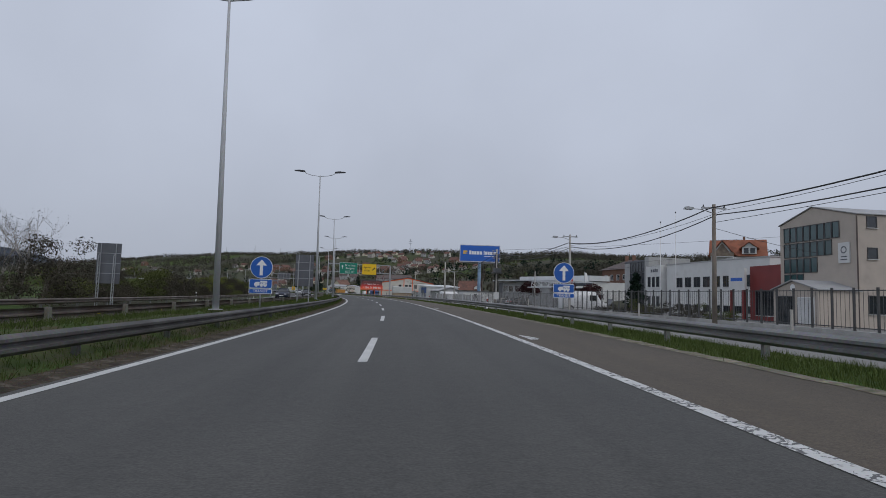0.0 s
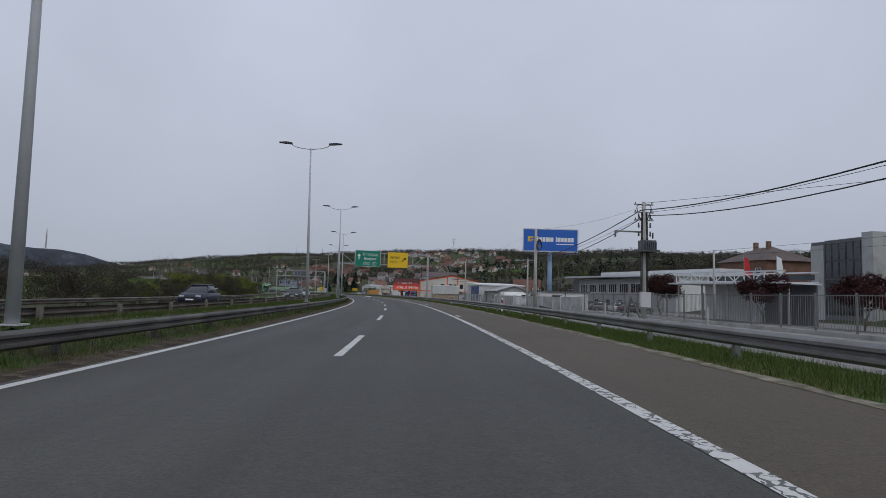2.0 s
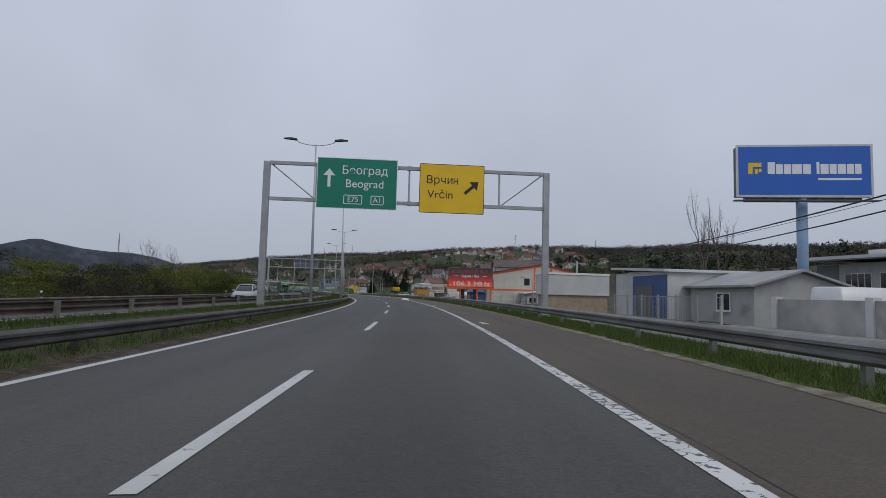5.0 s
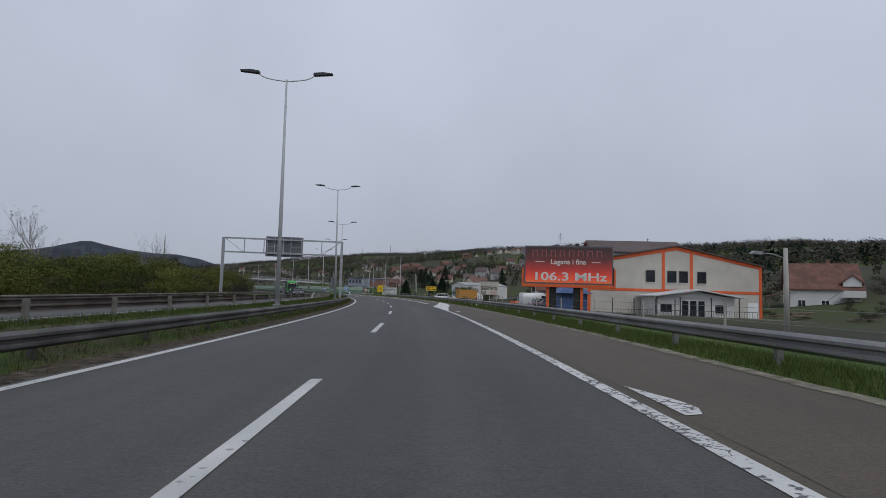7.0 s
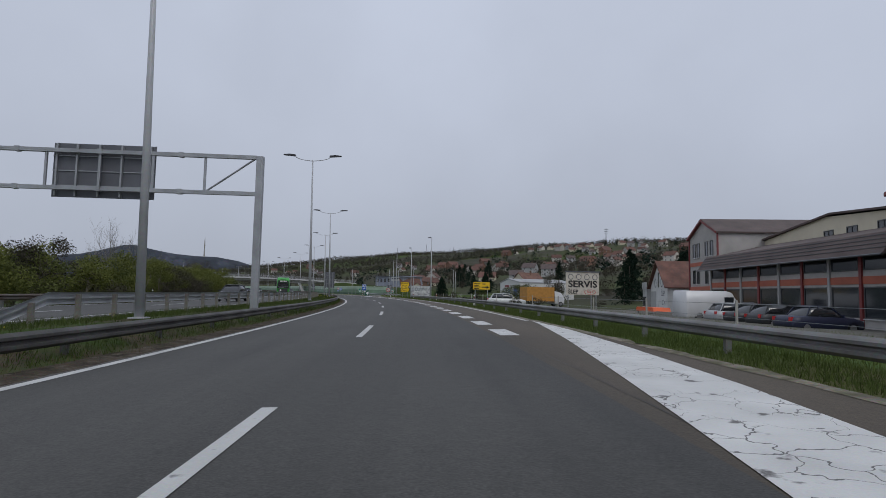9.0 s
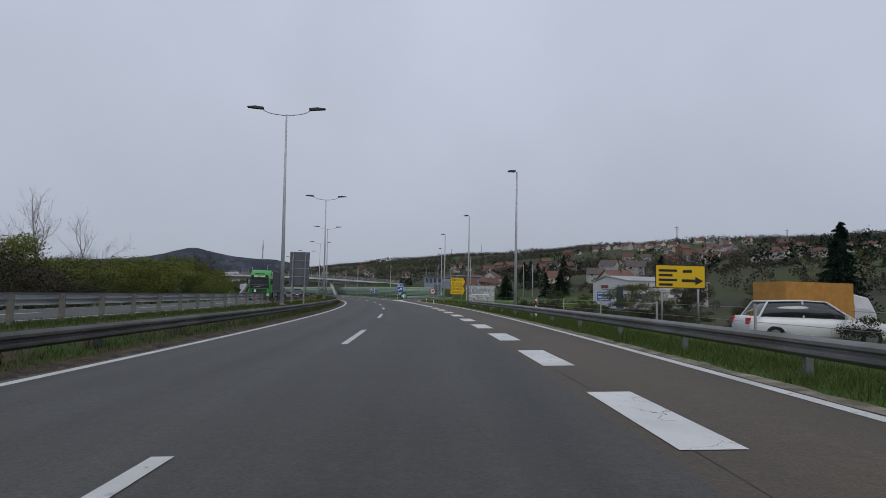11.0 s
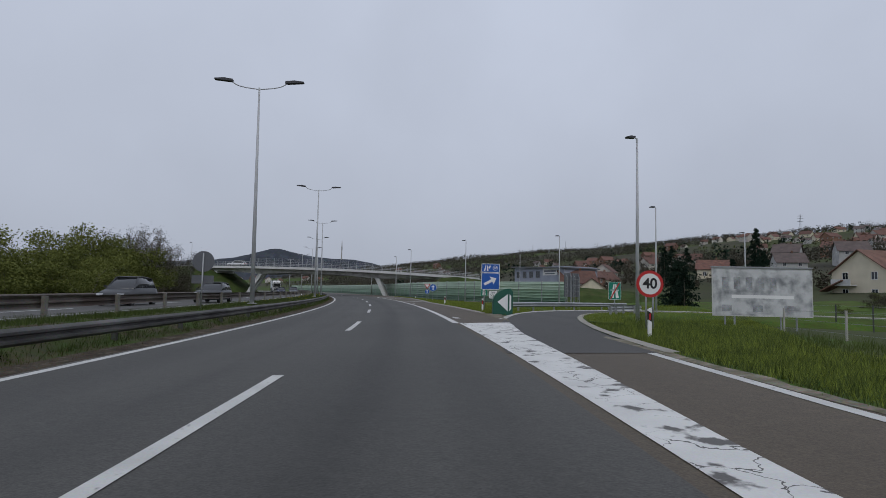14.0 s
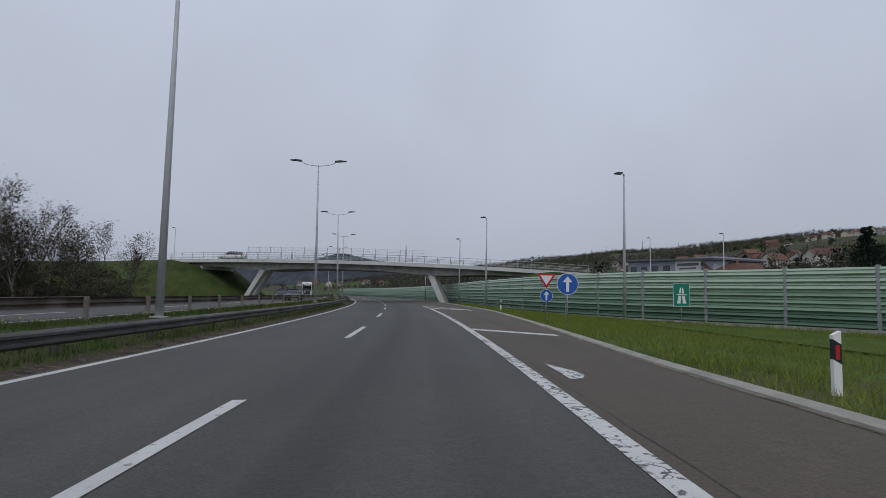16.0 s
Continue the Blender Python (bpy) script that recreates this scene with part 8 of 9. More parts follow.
part("cover", Shape().prism([(0, 0.7), (3.4, 0.7), (3.2, 1.05), (0.2, 1.05)], 0, 1.6), ORANGE, t)
for x in (0.2, 3.2):
    part("leg", Shape().box(x - 0.04, x + 0.04, 0.1, 0.18, -0.2, 0.75), GALV, t)

# ---------------------------------------------------------------- plants
rng = np.random.default_rng(5)


def leaf_mat(name, a, b, rough=0.8):
    m = bpy.data.materials.new(name)
    m.use_nodes = True
    nt = m.node_tree
    bs = nt.nodes["Principled BSDF"]
    bs.inputs["Roughness"].default_value = rough
    bs.inputs["Specular IOR Level"].default_value = 0.08
    geo = nt.nodes.new("ShaderNodeNewGeometry")
    oi = nt.nodes.new("ShaderNodeObjectInfo")
    add = nt.nodes.new("ShaderNodeMath")
    add.operation = "MULTIPLY_ADD"
    add.inputs[1].default_value = 0.6
    sc = nt.nodes.new("ShaderNodeMath")
    sc.operation = "MULTIPLY"
    sc.inputs[1].default_value = 0.4
    rp = nt.nodes.new("ShaderNodeValToRGB")
    rp.color_ramp.elements[0].color, rp.color_ramp.elements[1].color = (*a, 1), (*b, 1)
    nt.links.new(oi.outputs["Random"], sc.inputs[0])
    nt.links.new(geo.outputs["Random Per Island"], add.inputs[0])
    nt.links.new(sc.outputs[0], add.inputs[2])
    nt.links.new(add.outputs[0], rp.inputs["Fac"])
    nt.links.new(rp.outputs["Color"], bs.inputs["Base Color"])
    return m


LEAF_YELLOW = leaf_mat("spring_leaves", (0.06, 0.072, 0.019), (0.175, 0.19, 0.05))
LEAF_GREEN = leaf_mat("green_leaves", (0.04, 0.052, 0.016), (0.115, 0.128, 0.04))
LEAF_BROWN = leaf_mat("budding_twigs", (0.03, 0.027, 0.021), (0.078, 0.069, 0.05))
# bluish tint paints the haze of distance into these crowns
LEAF_HAZED = leaf_mat("distant_forest_crowns", (0.042, 0.048, 0.057), (0.055, 0.062, 0.07))
LEAF_SLOPE = leaf_mat("slope_woods_crowns", (0.06, 0.057, 0.045), (0.1, 0.094, 0.07))
LEAF_DARK = leaf_mat("conifer_needles", (0.006, 0.014, 0.01), (0.022, 0.04, 0.025))
LEAF_RED = leaf_mat("purple_leaves", (0.03, 0.015, 0.015), (0.07, 0.03, 0.03))
BARK = mat("tree_bark", (0.13, 0.11, 0.09), 0.95, scale=3, var=0.3, bump=0.5)
BARK_PALE = mat("pale_bark", (0.21, 0.195, 0.175), 0.95, scale=3, var=0.25, bump=0.4)
GRASS_BLADE = leaf_mat("grass_blades", (0.03, 0.046, 0.012), (0.11, 0.145, 0.04))
GRASS_LUSH = leaf_mat("lush_grass_blades", (0.075, 0.105, 0.02), (0.24, 0.29, 0.055))
GRASS_DRY = leaf_mat("dry_grass_blades", (0.06, 0.055, 0.025), (0.15, 0.125, 0.07))


def scatter_leaves(centres, size, seed, simple=False):
    """Small creased leaf sprays, one at each centre; simple ones are single blades."""
    r = np.random.default_rng(seed)
    n = len(centres)
    c = np.asarray(centres)
    a = r.normal(size=(n, 3))
    a /= np.linalg.norm(a, axis=1)[:, None]
    b = np.cross(a, r.normal(size=(n, 3)))
    b /= np.linalg.norm(b, axis=1)[:, None] + 1e-9
    sz = size * r.uniform(0.5, 1.4, (n, 1))
    d = np.cross(a, b) * sz * 0.25
    v = np.stack([c - a * sz, c - b * sz * 0.5 + d, c + a * sz, c + b * sz * 0.5 + d], 1).reshape(-1, 3)
    sh = Shape()
    sh.v = v.tolist()
    if simple:
        v = np.stack([c - a * sz, c - b * sz * 0.6 + d, c + a * sz * 0.6 + b * sz * 0.4], 1).reshape(-1, 3)
        sh.v = v.tolist()
        sh.f = [(3 * i, 3 * i + 1, 3 * i + 2) for i in range(n)]
        return sh
    sh.f = [(4 * i, 4 * i + 1, 4 * i + 2) for i in range(n)] + [(4 * i, 4 * i + 2, 4 * i + 3) for i in range(n)]
    return sh


def blob_points(n, blobs, r, shell=0.55):
    out = []
    per = [b[3] * b[4] * b[5] for b in blobs]
    tot = sum(per)
    for b, q in zip(blobs, per):
        k = max(4, int(n * q / tot))
        d = r.normal(size=(k, 3))
        d /= np.linalg.norm(d, axis=1)[:, None]
        d *= (shell + (1 - shell) * r.random((k, 1))) * (0.8 + 0.35 * r.random((k, 1)))
        out.append(np.array(b[:3]) + d * np.array(b[3:6]))
    return np.concatenate(out)


def branches(sh, start, direction, length, radius, depth, r, spread=0.55, up=0.25):
    """A limb with forks."""
    p = Vector(start)
    d = Vector(direction).normalized()
    pts, rad = [p.copy()], [radius]
    for k in range(3):
        d = (d + Vector(r.normal(size=3)) * 0.13 + Vector((0, 0, up * 0.15))).normalized()
        p = p + d * length / 3
        pts.append(p.copy())
        rad.append(radius * (1 - 0.2 * (k + 1)))
    sh.tube(pts, rad, 5 if radius > 0.05 else 3, caps=False)
    if depth > 0:
        for k in range(3 if depth > 1 else 4):
            q = pts[1 + k % 3]
            nd = (d + Vector(r.normal(size=3)) * spread + Vector((0, 0, up))).normalized()
            branches(sh, q, nd, length * r.uniform(0.55, 0.8), radius * 0.5, depth - 1, r, spread, up)


def leafy(name, m, h, w, leaf, n, size, seed, label, category, group, bark=BARK, high=False):
    r = np.random.default_rng(seed)
    t = thing(name, m, label, category, group)
    tr = Shape()
    stems = 1 if h > 7 or high else 3
    for k in range(stems):
        base = Vector((r.normal() * 0.12 * stems, r.normal() * 0.12 * stems, -0.3))
        branches(tr, base, (r.normal() * 0.15 * stems, r.normal() * 0.15 * stems, 1), h * 0.42, 0.02 * h / stems ** 0.5, 2, r, 0.6, 0.3)
    part("trunk", tr, bark, t)
    blobs = []
    for k in range(15):
        a = r.uniform(0, 6.28)
        q = r.uniform(0.1, 0.75)
        z = h * r.uniform(0.48 if high else 0.35 if h > 7 else 0.15, 0.85)
        k2 = 1.0 - 0.5 * abs(z / h - 0.5)
        blobs.append((math.cos(a) * w / 2 * q, math.sin(a) * w / 2 * q, z, w * 0.19 * k2, w * 0.19 * k2, h * 0.13))
    part("crown", scatter_leaves(blob_points(n, blobs, r, 0.4), size, seed, True), leaf, t)
    return t


def bare(m, h, seed, label, bark=BARK, group="bare trees", spread=0.5, up=0.35, depth=4, cat="tree", haze=0):
    r = np.random.default_rng(seed)
    t = thing("tree", m, label, cat, group)
    tr = Shape()
    branches(tr, (0, 0, -0.3), (r.normal() * 0.05, r.normal() * 0.05, 1), h * 0.5, 0.018 * h, depth, r, spread, up)
    part("trunk", tr, bark, t)
    if haze:
        pts = np.array(tr.v)
        pts = pts[pts[:, 2] > h * 0.35]
        pts = pts[r.integers(0, len(pts), haze)] + r.normal(size=(haze, 3)) * 0.22
        part("crown", scatter_leaves(pts, 0.1, seed, True), LEAF_BROWN, t)
    return t


def conifer(m, h, w, seed, label):
    r = np.random.default_rng(seed)
    t = thing("conifer", m, label, "tree", "dark conifers")
    part("trunk", Shape().tube([(0, 0, -0.3), (0, 0, h)], [0.02 * h, 0.01], 8), BARK, t)
    pts = []
    n = int(h * 7)
    for k in range(n):
        z = h * (0.08 + 0.9 * k / n)
        R = w / 2 * (1 - (z / h) ** 1.3) * r.uniform(0.7, 1.1) + 0.1
        a = r.uniform(0, 6.28)
        q = np.linspace(0.1, 1, 12)[:, None]
        p = np.concatenate([np.cos(a) * R * q, np.sin(a) * R * q, z - R * 0.25 * q ** 2 + 0 * q], 1)
        for j in range(3):
            pts.append(p + r.normal(size=p.shape) * np.array([0.16, 0.16, 0.1]) * (0.5 + R * 0.3))
    part("crown", scatter_leaves(np.concatenate(pts), 0.22, seed), LEAF_DARK, t)
    return t


protos = []
for k, (h, w, leaf, n) in enumerate(((5.5, 8.0, LEAF_YELLOW, 7600), (4.6, 7.0, LEAF_GREEN, 4000), (6.0, 7.5, LEAF_BROWN, 3800), (6.8, 8.5, LEAF_YELLOW, 8400), (3.6, 6.0, LEAF_BROWN, 3000), (5.2, 8.0, LEAF_GREEN, 7000), (7.0, 7.5, LEAF_BROWN, 4200))):
    protos.append((h, w, leaf, n))
labels = {id(LEAF_YELLOW): "bush with fresh yellow-green spring leaves", id(LEAF_GREEN): "dense green bush of the roadside scrub", id(LEAF_BROWN): "brown budding bush of the roadside scrub"}
made = {}


def bush(k, s, u, scale=1.0, z=None):
    h, w, leaf, n = protos[k]
    zz = gz(s, u) - 0.3 if z is None else z
    mm = stand(s, u, zz, float(rng.uniform(0, 360)))
    if k not in made:
        made[k] = leafy("bush" if h < 7 else "tree", mm, h, w, leaf, int(n * 0.95), 0.115, 100 + k, labels[id(leaf)], "bush" if h < 7 else "tree", "scrub beside the motorway")
        return made[k]
    ob = copy_thing(made[k], mm)
    ob.scale = (scale * float(rng.uniform(0.85, 1.15)), scale * float(rng.uniform(0.85, 1.15)), scale * float(rng.uniform(0.8, 1.15)))
    return ob


for s in np.arange(40, 402, 4.6):
    lush = 0.35 + 0.65 * float(smooth(120, 240, s))
    top = float(np.interp(s, (30, 55, 75, 130, 170, 215, 250, 330, 380, 410), (0.8, 0.8, 0.74, 0.78, 0.95, 1.1, 1.12, 1.1, 1.15, 1.1)))
    for row, u0 in enumerate((-30, -38)):
        pick = [0, 3, 5, 0] if rng.random() < lush - 0.28 else [2, 6, 1, 2]
        bush(int(rng.choice(pick)), s + float(rng.uniform(-2, 2)), u0 + float(rng.uniform(-2.5, 2.5)), top * (0.9 + 0.14 * row))
for s, u, sc in ((397, -30, 1.2), (394.5, -32, 1.3), (391, -33, 1.35), (399, -35, 1.4), (396, -37, 1.5)):
    bush(3 if sc != 1.3 else 0, s, u, sc)
for s, u in ((60, -38), (64, -42), (222, -40), (228, -43), (350, -52), (356, -55), (362, -50)):
    bare(stand(s, u, gz(s, u) - 0.2, s * 31), 10.5 if s < 250 else 15.5, int(s), "tall bare tree with fine pale twigs", BARK_PALE, depth=5, haze=300)
first_bare = []
for k, s in enumerate((403, 405.5, 408, 411, 413.5, 416, 419, 422, 424.5, 427, 430, 433.5, 437)):
    mm = stand(s, -31.5 - 3.2 * ((k * 7) % 4) * 0.6, gz(s, -33) - 0.4, s * 67)
    if k < 4:
        first_bare.append(bare(mm, 9.0 + 0.6 * k, 40 + k, "bare roadside tree with pale slanting stems", (BARK_PALE, BARK)[k % 2], spread=0.62, up=0.3, depth=5, haze=2600))
    else:
        copy_thing(first_bare[(k * 3) % 4], mm)
for k in range(14):
    bush(int((6, 2, 6)[k % 3]), 402 + k * 2.2, -36.5 - 2.0 * (k % 3), 1.2 - 0.035 * k)
for k in range(12):
    bush(int((6, 2, 4)[k % 3]), 414 + k * 2.1, -30.5 - 2.3 * (k % 3), (0.95, 0.8, 1.1)[k % 3] * (1 - 0.03 * k))
for s, u in ((205, 66), (201, 60)):
    bare(stand(s, u, gz(s, u), 0), 17, int(s), "tall slim bare poplar", BARK, "poplars", spread=0.16, up=0.9, depth=4, haze=900)
for s, u, h, w in ((413.8, 79.6, 13.6, 8), (410.5, 76, 8.5, 7), (406.5, 73, 7.5, 7), (384, 92, 10, 7), (394.8, 48.3, 8, 7), (398, 50, 7.5, 7), (391.5, 47, 6.5, 6), (404, 72, 9, 6), (408, 69, 8, 6), (454, 90, 12, 10), (458, 96, 12, 10), (449, 93, 11, 9), (308, 58, 12, 8), (312, 62, 11, 8), (304, 54, 9, 6), (51.6, 27, 4.7, 3.4), (273, 44, 9, 6), (277, 48, 10, 7), (270, 50, 8, 6)):
    conifer(stand(s, u, gz(s, u) - 0.2), h, w, int(s + u), "dark green conifer with drooping branches")
for s, u, h, w in ((99.2, 31, 5.4, 5.6), (82.5, 31, 4.6, 4.6), (73.1, 31, 4.3, 4.4)):
    t = leafy("tree", stand(s, u, float(side_z(u)) - 0.1), h, w, LEAF_RED, 6500, 0.12, 900 + int(s), "small tree with dark purple leaves", "tree", "purple trees", high=True)
for s, u, sc in ((33, 24, 0.42), (36, 24, 0.45), (39, 24, 0.5), (42, 23.5, 0.45), (45, 24, 0.5), (48.5, 24, 0.42), (53, 24, 0.5), (57, 24, 0.45), (290, 40, 0.45), (297, 36, 0.5), (284, 30, 0.35), (281, 20, 0.3), (286, 19, 0.3), (291, 22, 0.32), (276, 22, 0.32), (270, 21, 0.3), (318, 70, 0.9), (326, 76, 1.0), (335, 72, 0.9), (280, 13.2, 0.25), (284, 14.0, 0.27), (288, 13.6, 0.25), (276, 14.2, 0.25)):
    bush(int(rng.choice([2, 4, 1, 4])), s, u, sc)
for s, u, k, sc in ((329, 41, 5, 0.95), (331, 46, 2, 1.0), (327, 45.5, 1, 1.05), (324, 48, 6, 1.0), (326, 50, 5, 1.0), (320, 47, 2, 0.9)):
    bush(k, s, u, sc)
for s, u, sc in ((206, 50, 0.35), (209, 56, 0.45), (213, 62, 0.4), (218, 60, 0.3), (222, 52, 0.3), (204, 58, 0.5), (209, 66, 0.55), (214, 72, 0.5), (219, 78, 0.6), (226, 80, 0.7), (232, 82, 0.8), (238, 76, 0.7), (242, 70, 0.6), (208, 76, 0.6), (202, 70, 0.6), (236, 58, 0.4)):
    bush(int(rng.choice([4, 2, 6])), s, u, sc)
for s, u, sc in ((352, 60, 0.5), (357, 64, 0.6), (362, 58, 0.45), (368, 66, 0.6), (374, 60, 0.5), (380, 68, 0.6), (386, 58, 0.5), (392, 64, 0.6), (371, 52, 0.35), (363, 50, 0.3), (383, 90, 0.9), (378, 84, 0.8), (400, 66, 0.6), (402, 92, 0.9), (412, 86, 0.9), (366, 74, 0.7), (340, 34, 0.25), (334, 36, 0.3), (337, 40, 0.3), (345, 42, 0.3)):
    bush(int(rng.choice([4, 2, 1, 5])), s, u, sc)
for s in np.arange(262, 300, 1.7):
    bush(int(rng.choice([4, 2])), s, float(rng.uniform(12.5, 17)), float(rng.uniform(0.24, 0.38)))


VILLAGE_LOW = ((-109, 631), (-57, 508), (-27, 665), (-54, 679), (18, 695), (54, 633), (63, 587), (42, 554), (-8, 696), (1, 684), (11, 548), (-94, 669), (-58, 465), (-44, 476), (-48, 593), (-40, 705), (-14, 585), (40, 666), (-177, 738), (-127, 731), (-100, 698))
VILLAGE_HIGH = ((-150, 750), (-136, 844), (-106, 783), (-39, 745), (41, 903), (69, 971), (28, 795), (60, 748), (72, 731), (-70, 1022), (-45, 993), (-27, 944), (-142, 1024), (-122, 1027), (-7, 865), (1, 741), (-65, 1036), (-31, 986), (-20, 920), (-3, 820), (23, 987), (20, 857), (23, 832), (45, 889), (-139, 830), (-43, 963), (-202, 888), (-176, 842), (-103, 1027), (-53, 1060), (-184, 774))
VALLEY = ((-264, 916), (-295, 994), (-247, 921), (-276, 983), (-676, 891), (-692, 881), (-623, 867), (-612, 878), (-569, 877), (-545, 878), (-464, 1057), (-424, 982), (-475, 1019), (-314, 875), (-519, 1025), (-485, 1009), (-486, 1081), (-391, 933))
hr = np.random.default_rng(77)
spots = [(float(x), float(y)) for x, y in VILLAGE_LOW + VILLAGE_HIGH + VALLEY]
for x, y in (VILLAGE_LOW + VILLAGE_HIGH)[::2]:
    spots.append((x + float(hr.uniform(-26, 26)), y + float(hr.uniform(14, 40))))
spots = [p for p in spots if float(to_road(np.array([p[0]]), np.array([p[1]]))[1][0]) > 92]
spot_xy = np.array(spots)


# far woods on the slopes
def woods(name, count, box, keep, leaf, h_range, size, seed, label, per=15):
    r = np.random.default_rng(seed)
    x, y = r.uniform(box[0], box[1], count), r.uniform(box[2], box[3], count)
    s, u = to_road(x, y)
    ok = keep(x, y, u) & ((np.abs(u) > 60) | (s > 640))
    x, y = x[ok], y[ok]
    if x.min() > -1300:
        free = np.min(np.hypot(x[:, None] - spot_xy[:, 0] - 5, y[:, None] - spot_xy[:, 1] + 4), axis=1) > 17
        x, y = x[free], y[free]
    z = ground_z(x, y)
    rough = np.array([noise.noise((a * 0.013, b * 0.013, 0.3)) for a, b in zip(x, y)]) * np.clip(hill_z(x, y) / 12, 0, 6)
    h = r.uniform(*h_range, len(x))
    base = np.stack([x, y, z + rough], 1)
    d = r.normal(size=(len(x), per, 3))
    d /= np.linalg.norm(d, axis=2)[:, :, None]
    d *= r.uniform(0.35, 1.0, (len(x), per, 1))
    c = base[:, None] + d * np.stack([h * 0.36, h * 0.36, h * 0.48], 1)[:, None] + np.stack([0 * h, 0 * h, h * 0.5], 1)[:, None]
    ob = part(name, scatter_leaves(c.reshape(-1, 3), size, seed, True), leaf)
    return tagged(ob, label, "woods", kind="stuff")


def patch(x, y, f, off):
    return np.array([noise.noise((a * f, b * f, off)) for a, b in zip(x, y)])


def slope_keep(level, off):
    return lambda x, y, u: (hill_z(x, y) > 5) & (patch(x, y, 0.006, off) > level)


woods("bare_woods", 34000, (-700, 560, 150, 1500), lambda x, y, u: slope_keep(-0.16, 1.7)(x, y, u) & ((u > 165) | (u < -60)), LEAF_SLOPE, (5, 9.5), 0.75, 21, "brown leafless woods on the hillsides", 30)
woods("green_scrub", 4500, (-600, 560, 150, 1500), lambda x, y, u: slope_keep(0.05, 9.1)(x, y, u) & ((u > 165) | (u < -60)), LEAF_GREEN, (2.5, 6), 0.8, 22, "green scrub and hedges on the hillsides", 20)
woods("crest_trees", 2600, (-700, 560, 300, 1480), lambda x, y, u: hill_z(x, y) > 0.86 * np.interp(x, (-660, -520, -364, 13, 260, 480, 560), (24, 60, 84, 88, 70, 44, 36)), LEAF_SLOPE, (6, 11), 0.7, 23, "bare trees along the ridge", 36)
woods("dark_conifers", 320, (-300, 300, 300, 1000), slope_keep(0.0, 5.0), LEAF_DARK, (7, 12), 1.0, 24, "dark conifers among the hillside houses", 50)
woods("garden_trees", 420, (-260, 120, 380, 900), lambda x, y, u: u > 75, LEAF_BROWN, (4, 8), 0.36, 28, "bare garden trees among the hillside houses", 120)
woods("near_scrub", 6500, (-110, 260, 40, 620), lambda x, y, u: (u > 84) & (u < 190) & (patch(x, y, 0.02, 2.0) > -0.25), LEAF_BROWN, (1.8, 4.5), 0.34, 25, "brown scrub at the foot of the slope", 70)
woods("valley_trees", 1300, (-1100, -250, 420, 1400), lambda x, y, u: (np.abs(u) > 60) & (patch(x, y, 0.012, 6.0) > 0.12), LEAF_SLOPE, (4, 7), 0.5, 27, "trees in the valley beyond the bridge", 90)

# houses on the slope
PLASTER = mat("weathered_plaster", (0.5, 0.47, 0.42), 0.9, scale=0.4, var=0.12, bump=0.2, fine=20, random_tint=0.2)
styles = []
for k, (w, d, e, r_, wl, rf, lb, fl, ay) in enumerate(((10, 9, 5.4, 8.8, PLASTER, TILE_RED, "pale two-storey house with a red roof", 2, False), (9, 8, 3.2, 6.0, CREAM, TILE_RED, "cream house with a red tiled roof", 1, False), (11, 9, 5.6, 8.8, BRICK_RED, TILE_RED, "unrendered brick house with a red roof", 2, False), (9, 9, 5.2, 8.4, GREY_WALL, ROOF_BROWN, "grey house with a brown roof", 2, False), (8, 7, 3.0, 5.8, PLASTER, TILE_RED, "small pale house with a red roof", 1, True))):
    styles.append((w, d, e, r_, wl, rf, lb, fl, ay))
first = {}
for k, (x, y) in enumerate(spots):
    st = int(hr.integers(0, 5))
    st = 3 if st == 2 and y < 580 else st
    zz = float(ground_z(x, y)[0]) + noise.noise((x * 0.013, y * 0.013, 0.3)) * min(6.0, float(hill_z(np.array([x]), np.array([y]))[0]) / 12)
    mm = pose(x, y, zz + 0.2, 0, 0, float(hr.uniform(-40, 60))) @ Matrix.Scale(float(hr.uniform(0.75, 1.1)), 4)
    if st not in first:
        w, d, e, r_, wl, rf, lb, fl, ay = styles[st]
        first[st] = house(mm, w, d, e, r_, wl, rf, lb + " on the slope", ay, 2, fl)
    else:
        copy_thing(first[st], mm)

# houses behind the noise barrier
for (s, u), st, turn, size in zip(((465.3, 62.8), (450.7, 56.3), (472.2, 78.2), (446.0, 66.0), (486.0, 93.0), (494.0, 104.0)), (1, 0, 2, 1, 1, 0), (20, -15, 30, 65, 10, 40), (1, 1, 1, 0.8, 0.9, 0.9)):
    if st in first:
        copy_thing(first[st], stand(s, u, gz(s, u) - 0.2, turn) @ Matrix.Scale(size, 4))


# masts on the hills
def lattice_mast(x, y, h, label, w=1.2):
    t = thing("lattice_mast", pose(x, y, float(ground_z(x, y)[0]) - 1), label, "mast", "masts on the hills")
    sh = Shape()
    for a in range(4):
        c, s_ = math.cos(a * math.pi / 2 + 0.78), math.sin(a * math.pi / 2 + 0.78)
        sh.tube([(c * w, s_ * w, 0), (c * w * 0.25, s_ * w * 0.25, h)], 0.16, 4)
    part("tower", sh, GREY_DARK, t)
    for k in (0.7, 0.82, 0.93):
        part("crossarm", Shape().box(-w * 2.2, w * 2.2, -0.15, 0.15, h * k, h * k + 0.4), GREY_DARK, t)


